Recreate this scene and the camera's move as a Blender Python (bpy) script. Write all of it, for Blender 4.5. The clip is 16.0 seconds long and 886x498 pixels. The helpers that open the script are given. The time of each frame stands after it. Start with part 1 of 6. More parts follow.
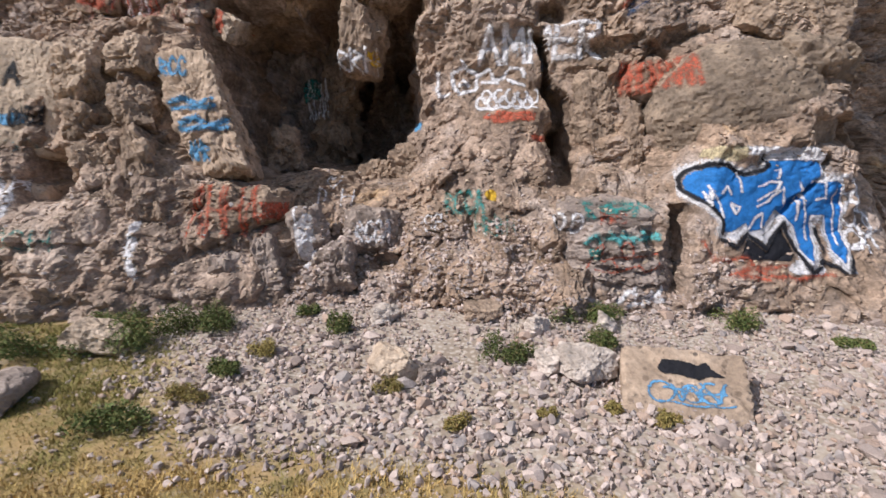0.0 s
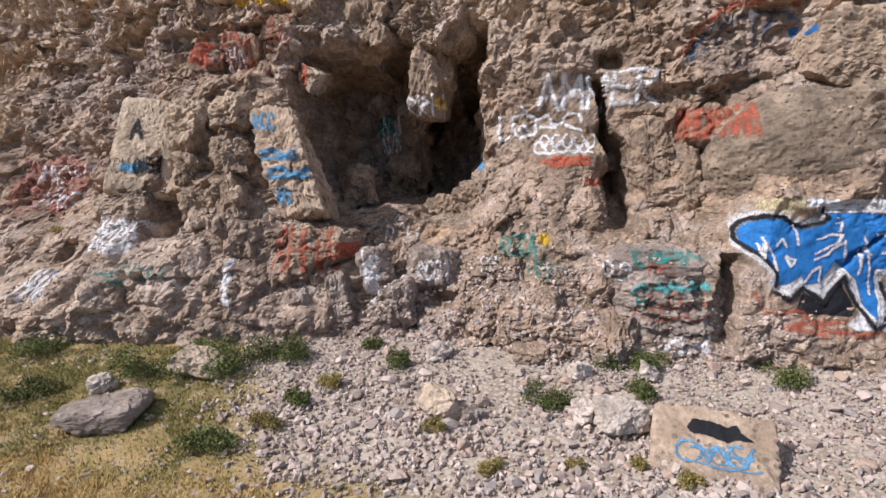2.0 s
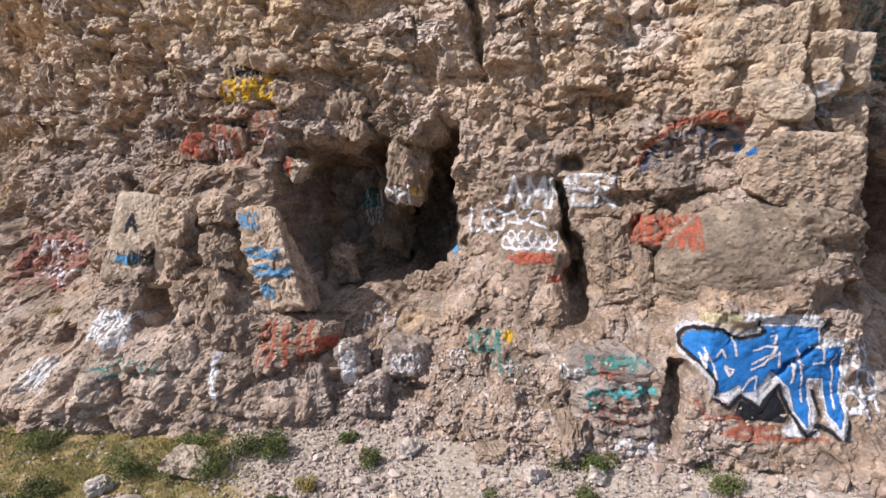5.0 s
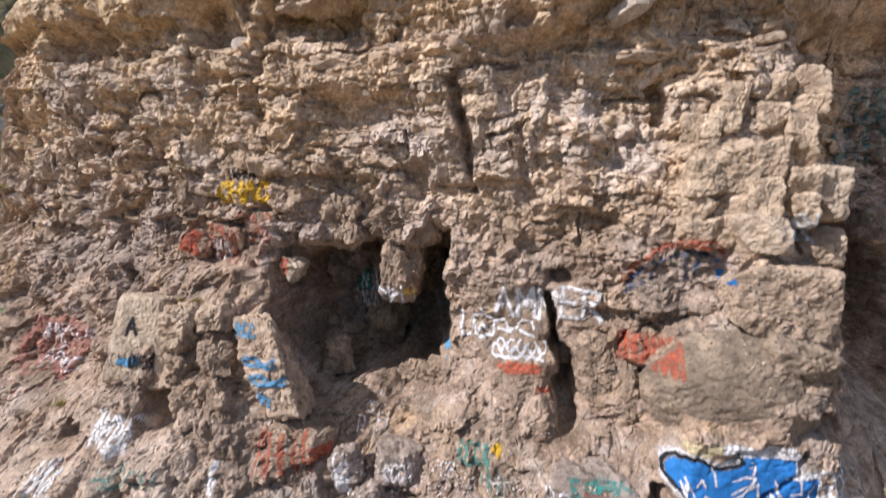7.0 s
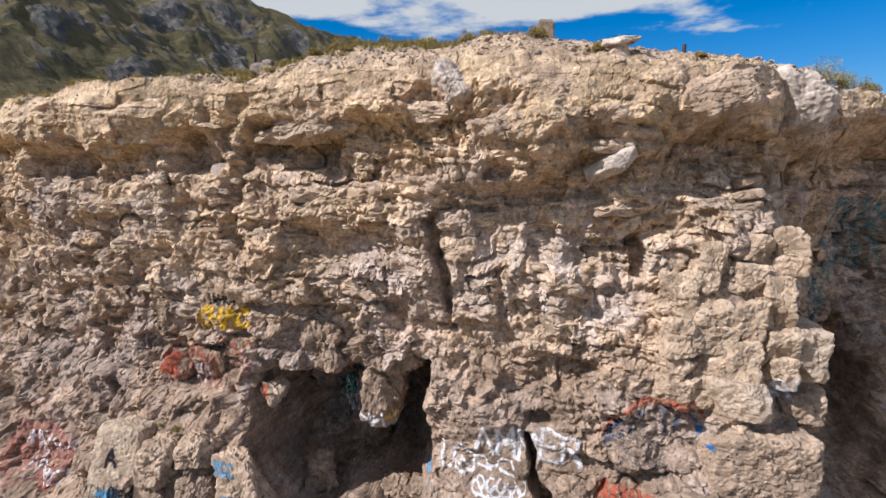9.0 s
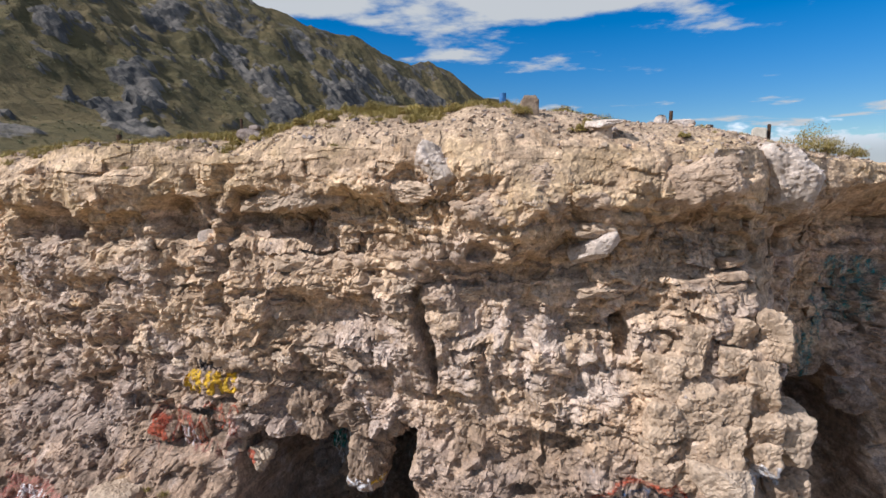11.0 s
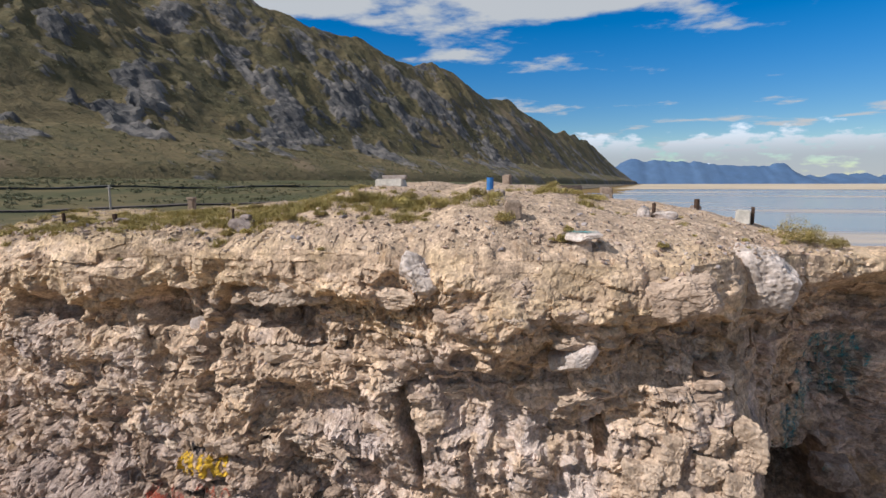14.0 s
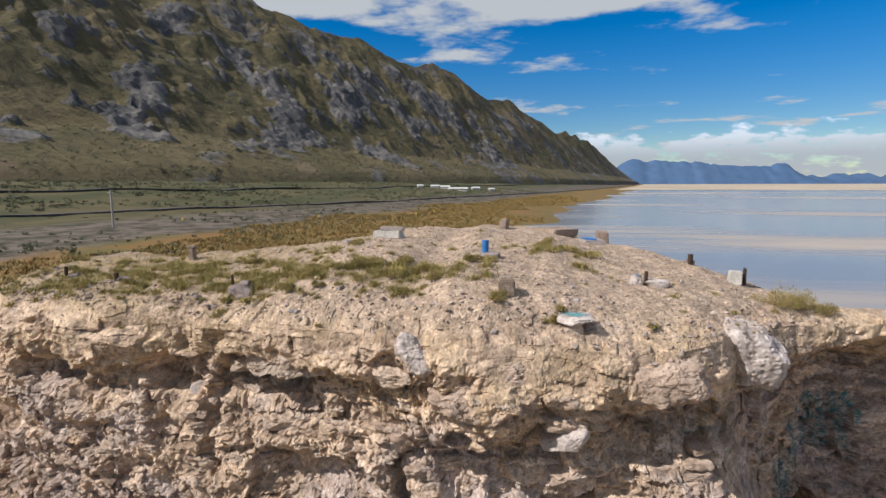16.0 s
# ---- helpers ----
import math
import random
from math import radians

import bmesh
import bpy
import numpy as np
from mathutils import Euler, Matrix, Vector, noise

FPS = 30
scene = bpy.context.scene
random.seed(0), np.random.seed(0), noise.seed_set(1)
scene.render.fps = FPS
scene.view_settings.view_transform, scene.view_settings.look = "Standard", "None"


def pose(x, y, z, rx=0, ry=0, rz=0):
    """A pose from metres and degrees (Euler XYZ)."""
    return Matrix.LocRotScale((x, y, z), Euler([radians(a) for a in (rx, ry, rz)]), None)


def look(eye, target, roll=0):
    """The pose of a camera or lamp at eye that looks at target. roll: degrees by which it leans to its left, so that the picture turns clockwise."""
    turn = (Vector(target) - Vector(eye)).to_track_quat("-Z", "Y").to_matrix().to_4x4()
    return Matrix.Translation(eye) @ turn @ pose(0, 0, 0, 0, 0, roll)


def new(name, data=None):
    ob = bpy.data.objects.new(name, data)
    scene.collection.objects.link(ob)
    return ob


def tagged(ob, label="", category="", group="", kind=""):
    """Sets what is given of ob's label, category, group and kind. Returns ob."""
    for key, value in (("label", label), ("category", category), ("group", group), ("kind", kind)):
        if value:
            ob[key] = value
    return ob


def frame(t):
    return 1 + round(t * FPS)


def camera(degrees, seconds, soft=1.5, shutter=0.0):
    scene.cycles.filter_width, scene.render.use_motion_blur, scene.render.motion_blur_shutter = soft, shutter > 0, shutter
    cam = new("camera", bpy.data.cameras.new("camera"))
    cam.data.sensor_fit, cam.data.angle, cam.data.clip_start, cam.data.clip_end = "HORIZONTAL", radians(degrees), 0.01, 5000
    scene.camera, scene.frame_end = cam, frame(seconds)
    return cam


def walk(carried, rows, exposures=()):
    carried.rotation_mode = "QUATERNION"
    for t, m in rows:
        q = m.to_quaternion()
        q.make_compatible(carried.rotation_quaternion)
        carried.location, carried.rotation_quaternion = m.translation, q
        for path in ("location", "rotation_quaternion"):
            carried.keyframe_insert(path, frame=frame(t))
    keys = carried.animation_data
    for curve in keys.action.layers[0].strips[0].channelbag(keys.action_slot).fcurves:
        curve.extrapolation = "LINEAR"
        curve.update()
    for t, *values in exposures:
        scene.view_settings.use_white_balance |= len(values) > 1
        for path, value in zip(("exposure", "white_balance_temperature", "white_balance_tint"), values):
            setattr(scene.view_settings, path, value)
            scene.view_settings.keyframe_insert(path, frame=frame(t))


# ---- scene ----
cam = camera(79.5, 16.0, shutter=0.5)
METRES, EYE, TILT, LEAN, TURN = 13.0, 3.0, -6.4, 0.0, 0.0
ROWS = [
    (0.0, 0.0, 0.0, 0.0, 0.0, 0.0, 0.0),
    (0.5, 0.0097, -0.0128, 0.0131, 3.37, -0.08, -0.48),
    (1.0, 0.0193, -0.0254, 0.0264, 5.87, -0.13, -0.85),
    (1.5, 0.0275, -0.0375, 0.039, 7.6, -0.2, -1.08),
    (2.0, 0.0347, -0.0482, 0.0534, 8.73, -0.25, -1.23),
    (2.5, 0.0424, -0.0596, 0.0751, 8.8, -0.32, -1.2),
    (3.0, 0.0514, -0.0669, 0.0981, 8.85, -0.34, -1.21),
    (3.5, 0.0605, -0.0754, 0.1216, 8.91, -0.41, -1.13),
    (4.0, 0.0687, -0.083, 0.1495, 8.9, -0.45, -1.07),
    (6.5, 0.0945, -0.1081, 0.2891, 9.08, -0.57, -1.06),
    (7.0, 0.1001, -0.1101, 0.3612, 9.27, -0.65, -1.06),
    (7.5, 0.1142, -0.105, 0.4657, 9.45, -0.67, -1.06),
    (8.0, 0.12, -0.099, 0.517, 9.48, -0.71, -1.06),
    (8.5, 0.1259, -0.0974, 0.5467, 9.52, -0.76, -1.05),
    (9.0, 0.1303, -0.0962, 0.5739, 9.54, -0.71, -1.02),
    (11.5, 0.1585, -0.091, 0.7109, 9.74, -0.83, -0.98),
    (12.0, 0.1644, -0.0923, 0.7354, 9.81, -0.82, -1.0),
    (12.5, 0.1683, -0.0925, 0.7603, 9.81, -0.79, -0.98),
    (13.0, 0.1715, -0.0944, 0.7849, 9.86, -0.81, -1.01),
    (13.5, 0.1746, -0.0968, 0.8096, 9.9, -0.79, -0.99),
    (14.0, 0.1778, -0.1011, 0.8336, 9.96, -0.81, -0.99),
    (14.5, 0.1811, -0.1046, 0.8603, 10.01, -0.76, -1.01),
    (15.0, 0.1838, -0.1078, 0.8905, 10.02, -0.75, -0.98),
    (15.5, 0.1865, -0.1109, 0.9176, 10.08, -0.79, -0.99),
    (16.0, 0.1875, -0.1131, 0.9471, 10.09, -0.79, -0.95),
]
walk(cam, [(t, pose(0, 0, EYE, TILT, LEAN, TURN) @ pose(METRES * x, METRES * y, METRES * z, 90 + pitch, roll, yaw)) for t, x, y, z, yaw, pitch, roll in ROWS],
     [(0.0, 0.62), (3.5, 0.75), (7.0, 0.85), (9.0, 0.78), (12.0, 0.64), (16.0, 0.55)])

# ---- world, sun and exposure ----
SUN = Vector((-0.635, -0.39, 0.675)).normalized()
world = bpy.data.worlds.new("world")
scene.world = world
world.use_nodes = True
wt = world.node_tree
wt.nodes.clear()
w_out = wt.nodes.new("ShaderNodeOutputWorld")
w_mix = wt.nodes.new("ShaderNodeMixShader")
w_sky_bg = wt.nodes.new("ShaderNodeBackground")
w_cloud_bg = wt.nodes.new("ShaderNodeBackground")
w_sky = wt.nodes.new("ShaderNodeTexSky")
w_sky.sky_type, w_sky.sun_disc = "NISHITA", False
w_sky.sun_elevation = math.asin(SUN.z)
w_sky.sun_rotation = math.atan2(SUN.x, SUN.y)
w_sky.altitude = 1300
w_sky.air_density, w_sky.dust_density, w_sky.ozone_density = 1.0, 0.1, 1.6
w_sky_bg.inputs["Strength"].default_value = 0.073
w_cloud_bg.inputs["Color"].default_value = (0.86, 0.92, 1.0, 1)
w_cloud_bg.inputs["Strength"].default_value = 0.40
w_tc = wt.nodes.new("ShaderNodeTexCoord")
w_sep = wt.nodes.new("ShaderNodeSeparateXYZ")
wt.links.new(w_tc.outputs["Generated"], w_sep.inputs[0])


def w_math(op, a, b):
    n = wt.nodes.new("ShaderNodeMath")
    n.operation = op
    for socket, value in zip(n.inputs, (a, b)):
        if isinstance(value, bpy.types.NodeSocket):
            wt.links.new(value, socket)
        else:
            socket.default_value = value
    return n.outputs[0]


def w_range(value, lo, hi, to0, to1):
    n = wt.nodes.new("ShaderNodeMapRange")
    n.interpolation_type = "SMOOTHSTEP"
    wt.links.new(value, n.inputs["Value"])
    for k, v in (("From Min", lo), ("From Max", hi), ("To Min", to0), ("To Max", to1)):
        n.inputs[k].default_value = v
    return n.outputs["Result"]


def w_layer(lift, scale, offset, detail):
    """A flat layer of cloud, drawn together towards the horizon."""
    high = w_math("ADD", w_math("MAXIMUM", w_sep.outputs[2], 0.0), lift)
    both = wt.nodes.new("ShaderNodeCombineXYZ")
    wt.links.new(w_math("DIVIDE", w_sep.outputs[0], high), both.inputs[0])
    wt.links.new(w_math("DIVIDE", w_sep.outputs[1], high), both.inputs[1])
    both.inputs[2].default_value = offset
    n = wt.nodes.new("ShaderNodeTexNoise")
    wt.links.new(both.outputs[0], n.inputs["Vector"])
    n.inputs["Scale"].default_value, n.inputs["Detail"].default_value, n.inputs["Roughness"].default_value = scale, detail, 0.55
    return n.outputs["Fac"]


w_z = w_sep.outputs[2]
# cover grows overhead, out of view, added for soft fill light
high_cloud = w_range(w_math("ADD", w_layer(0.06, 1.25, 3.1, 8), w_math("ADD", w_range(w_z, 0.16, 0.6, -0.03, 0.10), w_math("MULTIPLY", w_range(w_z, 0.235, 0.30, 0.0, 0.17), w_range(w_sep.outputs[0], 0.20, 0.42, 1.0, 0.0)))), 0.53, 0.64, 0.0, 1.0)
bank = w_math("ADD", w_layer(0.35, 8.5, 1.7, 9), w_range(w_z, 0.055, 0.125, 0.13, -0.26))
low_cloud = w_range(bank, 0.50, 0.64, 0.0, 0.9)
wt.links.new(high_cloud, w_mix.inputs["Fac"])
w_bank_bg = wt.nodes.new("ShaderNodeBackground")
w_bank_bg.inputs["Color"].default_value = (0.80, 0.88, 1.0, 1)
wt.links.new(w_range(w_z, 0.035, 0.105, 0.36, 0.78), w_bank_bg.inputs["Strength"])
w_mix2 = wt.nodes.new("ShaderNodeMixShader")
wt.links.new(low_cloud, w_mix2.inputs["Fac"])
wt.links.new(w_mix.outputs["Shader"], w_mix2.inputs[1])
wt.links.new(w_bank_bg.outputs["Background"], w_mix2.inputs[2])
w_hsv = wt.nodes.new("ShaderNodeHueSaturation")
w_hsv.inputs["Saturation"].default_value = 1.58
w_hsv.inputs["Hue"].default_value = 0.506
wt.links.new(w_range(w_z, 0.0, 0.26, 0.70, 1.0), w_hsv.inputs["Value"])
wt.links.new(w_sky.outputs["Color"], w_hsv.inputs["Color"])
wt.links.new(w_hsv.outputs["Color"], w_sky_bg.inputs["Color"])
wt.links.new(w_sky_bg.outputs["Background"], w_mix.inputs[1])
wt.links.new(w_cloud_bg.outputs["Background"], w_mix.inputs[2])
wt.links.new(w_mix2.outputs["Shader"], w_out.inputs["Surface"])

sun_data = bpy.data.lights.new("sun", "SUN")
sun_data.energy, sun_data.angle, sun_data.color = 3.5, radians(0.53), (1.0, 0.965, 0.925)
sun = new("sun", sun_data)
sun.matrix_world = look(SUN * 60, (0, 0, 0))


# ---- materials ----
class Nodes:
    """Short hand for a node material."""

    def __init__(self, name):
        self.m = bpy.data.materials.new(name)
        self.m.use_nodes = True
        self.t = self.m.node_tree
        self.b = self.t.nodes["Principled BSDF"]
        self.out = self.t.nodes["Material Output"]
        self.tc = self.add("ShaderNodeTexCoord").outputs["Object"]
        self.b.inputs["Specular IOR Level"].default_value = 0.25

    def add(self, kind):
        return self.t.nodes.new(kind)

    def put(self, socket, value):
        if isinstance(value, bpy.types.NodeSocket):
            self.t.links.new(value, socket)
        elif isinstance(value, tuple) and len(value) == 3 and socket.type == "RGBA":
            socket.default_value = (*value, 1)
        else:
            socket.default_value = value

    def noise(self, scale, detail=4, rough=0.55, stretch=None, vec=None):
        n = self.add("ShaderNodeTexNoise")
        v = vec or self.tc
        if stretch:
            mp = self.add("ShaderNodeMapping")
            mp.inputs["Scale"].default_value = stretch
            self.put(mp.inputs["Vector"], v)
            v = mp.outputs["Vector"]
        self.put(n.inputs["Vector"], v)
        n.inputs["Scale"].default_value, n.inputs["Detail"].default_value = scale, detail
        n.inputs["Roughness"].default_value = rough
        return n.outputs["Fac"]

    def voronoi(self, scale, feature="F1", out="Distance"):
        n = self.add("ShaderNodeTexVoronoi")
        n.feature = feature
        self.put(n.inputs["Vector"], self.tc)
        n.inputs["Scale"].default_value = scale
        return n.outputs[out]

    def ramp(self, value, lo, hi, to0=0.0, to1=1.0):
        n = self.add("ShaderNodeMapRange")
        n.interpolation_type = "SMOOTHSTEP"
        self.put(n.inputs["Value"], value)
        for k, v in (("From Min", lo), ("From Max", hi), ("To Min", to0), ("To Max", to1)):
            n.inputs[k].default_value = v
        return n.outputs["Result"]

    def mix(self, fac, a, b, blend="MIX"):
        n = self.add("ShaderNodeMix")
        n.data_type, n.blend_type = "RGBA", blend
        self.put(n.inputs[0], fac)
        self.put(n.inputs[6], a)
        self.put(n.inputs[7], b)
        return n.outputs[2]

    def math(self, op, a, b=0.0):
        n = self.add("ShaderNodeMath")
        n.operation = op
        self.put(n.inputs[0], a)
        self.put(n.inputs[1], b)
        return n.outputs[0]

    def attr(self, name):
        n = self.add("ShaderNodeAttribute")
        n.attribute_name = name
        return n.outputs["Fac"]

    def xyz(self):
        n = self.add("ShaderNodeSeparateXYZ")
        self.put(n.inputs[0], self.tc)
        return n.outputs

    def random(self):
        return self.add("ShaderNodeObjectInfo").outputs["Random"]

    def island(self):
        return self.add("ShaderNodeNewGeometry").outputs["Random Per Island"]

    def tint(self, colour, value, lo, hi):
        """The colour made darker or lighter by a value from 0 to 1."""
        g = self.ramp(value, 0.0, 1.0, lo, hi)
        c = self.add("ShaderNodeCombineColor")
        for i in range(3):
            self.put(c.inputs[i], g)
        return self.mix(1.0, colour, c.outputs[0], "MULTIPLY")

    def done(self, colour, rough=0.9, bump=None, strength=0.5, distance=0.02, metal=0.0):
        self.put(self.b.inputs["Base Color"], colour)
        self.put(self.b.inputs["Roughness"], rough)
        self.b.inputs["Metallic"].default_value = metal
        if bump is not None:
            n = self.add("ShaderNodeBump")
            n.inputs["Strength"].default_value, n.inputs["Distance"].default_value = strength, distance
            self.put(n.inputs["Height"], bump)
            self.t.links.new(n.outputs["Normal"], self.b.inputs["Normal"])
        return self.m


def cliff_material():
    n = Nodes("cliff_rock")
    big, mid, fine = n.noise(0.45, 5), n.noise(2.4, 5, 0.6), n.noise(22, 4, 0.65)
    strata = n.noise(1.6, 5, 0.6, (0.5, 0.5, 3.2))
    z = n.xyz()[2]
    level = n.math("ADD", z, n.math("MULTIPLY", n.math("SUBTRACT", big, 0.5), 6.0))
    low = n.mix(n.ramp(mid, 0.35, 0.65), (0.20, 0.150, 0.111), (0.345, 0.264, 0.20))
    high = n.mix(n.ramp(strata, 0.35, 0.65), (0.355, 0.272, 0.19), (0.545, 0.432, 0.31))
    c = n.mix(n.ramp(level, 5.2, 9.6), low, high)
    grey = n.math("MULTIPLY", n.ramp(n.noise(1.1, 6, 0.65), 0.50, 0.66), n.ramp(level, 11.4, 9.0))
    c = n.mix(n.math("MULTIPLY", grey, 0.7), c, (0.42, 0.37, 0.335))
    ash = n.math("MULTIPLY", n.math("MULTIPLY", n.ramp(n.noise(0.34, 5, 0.6), 0.46, 0.60), n.ramp(z, 12.0, 10.6)), n.ramp(z, 5.2, 6.4, 0.35, 1.0))
    c = n.mix(n.math("MULTIPLY", ash, 0.6), c, n.mix(n.ramp(mid, 0.35, 0.65), (0.25, 0.21, 0.195), (0.43, 0.385, 0.36)))
    rust = n.ramp(n.noise(0.55, 5, 0.65), 0.60, 0.74)
    c = n.mix(n.math("MULTIPLY", rust, 0.45), c, (0.40, 0.255, 0.175))
    pale = n.math("MULTIPLY", n.ramp(n.noise(2.0, 5, 0.6, (1, 1, 2.2)), 0.58, 0.72), n.ramp(level, 4.5, 8.0))
    c = n.mix(n.math("MULTIPLY", pale, 0.75), c, (0.58, 0.49, 0.40))
    pink = n.math("MULTIPLY", n.ramp(n.noise(0.8, 4), 0.48, 0.62), n.ramp(z, 11.0, 12.4))
    c = n.mix(n.math("MULTIPLY", pink, 0.25), c, (0.46, 0.345, 0.25))
    sand = n.math("MULTIPLY", n.ramp(n.noise(0.7, 5, 0.6, (1, 1, 1.6)), 0.44, 0.58), n.ramp(z, 10.6, 11.6))
    c = n.mix(n.math("MULTIPLY", sand, 0.55), c, (0.46, 0.36, 0.22))
    ochre = n.ramp(n.noise(0.9, 4, 0.6, (1, 1, 0.6)), 0.60, 0.74)
    c = n.mix(n.math("MULTIPLY", ochre, 0.5), c, (0.40, 0.27, 0.12))
    dirt = n.math("MULTIPLY", n.ramp(n.noise(3.4, 6, 0.68, (1, 1, 1.6)), 0.50, 0.64), n.ramp(level, 6.0, 10.0, 1.0, 0.6))
    c = n.mix(n.math("MULTIPLY", dirt, 0.38), c, (0.15, 0.118, 0.095))
    # shade of small pits is put into the colour as dark spots
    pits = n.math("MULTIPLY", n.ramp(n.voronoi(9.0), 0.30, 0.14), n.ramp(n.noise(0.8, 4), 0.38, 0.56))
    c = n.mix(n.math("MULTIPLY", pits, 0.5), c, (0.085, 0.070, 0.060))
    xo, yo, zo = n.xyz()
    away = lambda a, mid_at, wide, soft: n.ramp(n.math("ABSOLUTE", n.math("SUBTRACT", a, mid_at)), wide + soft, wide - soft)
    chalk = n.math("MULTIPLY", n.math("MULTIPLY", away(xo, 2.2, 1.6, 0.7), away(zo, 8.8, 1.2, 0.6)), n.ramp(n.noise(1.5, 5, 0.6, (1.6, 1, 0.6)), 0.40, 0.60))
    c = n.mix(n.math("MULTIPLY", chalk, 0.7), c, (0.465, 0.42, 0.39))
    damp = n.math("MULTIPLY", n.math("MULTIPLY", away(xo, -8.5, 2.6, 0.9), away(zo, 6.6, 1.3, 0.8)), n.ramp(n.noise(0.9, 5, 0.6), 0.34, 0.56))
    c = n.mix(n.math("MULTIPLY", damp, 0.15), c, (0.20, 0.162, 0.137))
    brown = n.math("MULTIPLY", n.math("MULTIPLY", away(xo, 2.1, 2.0, 0.8), away(zo, 5.4, 1.7, 0.7)), n.ramp(n.noise(1.2, 5, 0.6), 0.30, 0.55))
    c = n.mix(n.math("MULTIPLY", brown, 0.6), c, n.mix(n.ramp(mid, 0.35, 0.65), (0.17, 0.125, 0.092), (0.28, 0.212, 0.158)))
    pale_foot = n.math("MULTIPLY", n.math("MULTIPLY", away(xo, -8.0, 3.4, 1.0), away(zo, 1.4, 1.6, 0.8)), n.ramp(n.noise(1.1, 5, 0.6), 0.36, 0.58))
    c = n.mix(n.math("MULTIPLY", pale_foot, 0.55), c, (0.40, 0.335, 0.28))
    flat = n.ramp(z, 12.5, 13.0)
    grit = n.mix(n.ramp(n.voronoi(17), 0.2, 0.6), (0.47, 0.385, 0.29), (0.27, 0.21, 0.152))
    grit = n.mix(n.ramp(n.noise(1.4, 5, 0.65), 0.48, 0.66), grit, (0.36, 0.285, 0.21))
    c = n.mix(n.math("MULTIPLY", flat, 0.75), c, grit)
    straw = n.math("MULTIPLY", n.math("MULTIPLY", flat, n.ramp(xo, -2.5, -6.5)), n.ramp(n.noise(1.6, 5, 0.65), 0.36, 0.56))
    c = n.mix(n.math("MULTIPLY", straw, 0.65), c, (0.27, 0.205, 0.088))
    c = n.tint(c, n.attr("tone"), 0.66, 1.32)
    stones = n.voronoi(13, out="Color")
    c = n.tint(c, stones, 0.78, 1.22)
    c = n.tint(c, fine, 0.55, 1.42)
    c = n.mix(1.0, c, (1.035, 0.97, 0.985), "MULTIPLY")
    grain = n.math("SUBTRACT", 1.0, n.voronoi(26))
    h = n.math("ADD", n.math("MULTIPLY", fine, 0.5), n.math("ADD", n.math("MULTIPLY", n.noise(60, 3, 0.7), 0.3), n.math("MULTIPLY", grain, 0.35)))
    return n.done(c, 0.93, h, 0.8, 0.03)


def block_material(name, a, b, spots=0.5):
    n = Nodes(name)
    mid, fine = n.noise(2.6, 5, 0.62), n.noise(20, 5, 0.65)
    c = n.mix(n.ramp(mid, 0.35, 0.65), a, b)
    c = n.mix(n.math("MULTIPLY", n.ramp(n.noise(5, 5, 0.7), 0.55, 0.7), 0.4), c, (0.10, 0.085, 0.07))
    # shade inside the pits is put into the colour where the bump dips
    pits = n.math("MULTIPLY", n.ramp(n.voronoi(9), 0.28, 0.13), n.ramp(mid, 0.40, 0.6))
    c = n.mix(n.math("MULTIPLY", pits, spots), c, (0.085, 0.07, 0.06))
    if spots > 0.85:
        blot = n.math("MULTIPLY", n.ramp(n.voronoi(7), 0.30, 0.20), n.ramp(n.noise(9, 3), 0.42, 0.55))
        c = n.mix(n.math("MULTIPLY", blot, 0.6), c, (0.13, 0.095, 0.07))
    c = n.tint(c, n.attr("tone"), 0.74, 1.24)
    c = n.tint(c, fine, 0.58, 1.42)
    c = n.mix(1.0, c, (1.0, 0.968, 1.02), "MULTIPLY")
    h = n.math("ADD", n.math("MULTIPLY", fine, 0.6), n.math("MULTIPLY", n.noise(60, 3, 0.7), 0.4))
    h = n.math("SUBTRACT", h, n.math("MULTIPLY", pits, 0.6))
    return n.done(c, 0.92, h, 0.8, 0.035)


def stone_material(name, single, dark=(0.29, 0.237, 0.206), light=(0.54, 0.452, 0.40)):
    n = Nodes(name)
    r = n.random() if single else n.island()
    c = n.mix(n.ramp(r, 0.0, 1.0), dark, light)
    c = n.mix(n.ramp(n.math("FRACT", n.math("MULTIPLY", r, 7.31)), 0.72, 0.95), c, (0.40, 0.30, 0.235))
    c = n.mix(n.ramp(n.math("FRACT", n.math("MULTIPLY", r, 13.7)), 0.75, 0.95), c, (0.33, 0.295, 0.275))
    c = n.tint(c, n.noise(14, 4, 0.65), 0.65, 1.3)
    c = n.mix(1.0, c, (1.0, 0.968, 1.02), "MULTIPLY")
    return n.done(c, 0.9, n.noise(40, 4, 0.7), 0.5, 0.01)


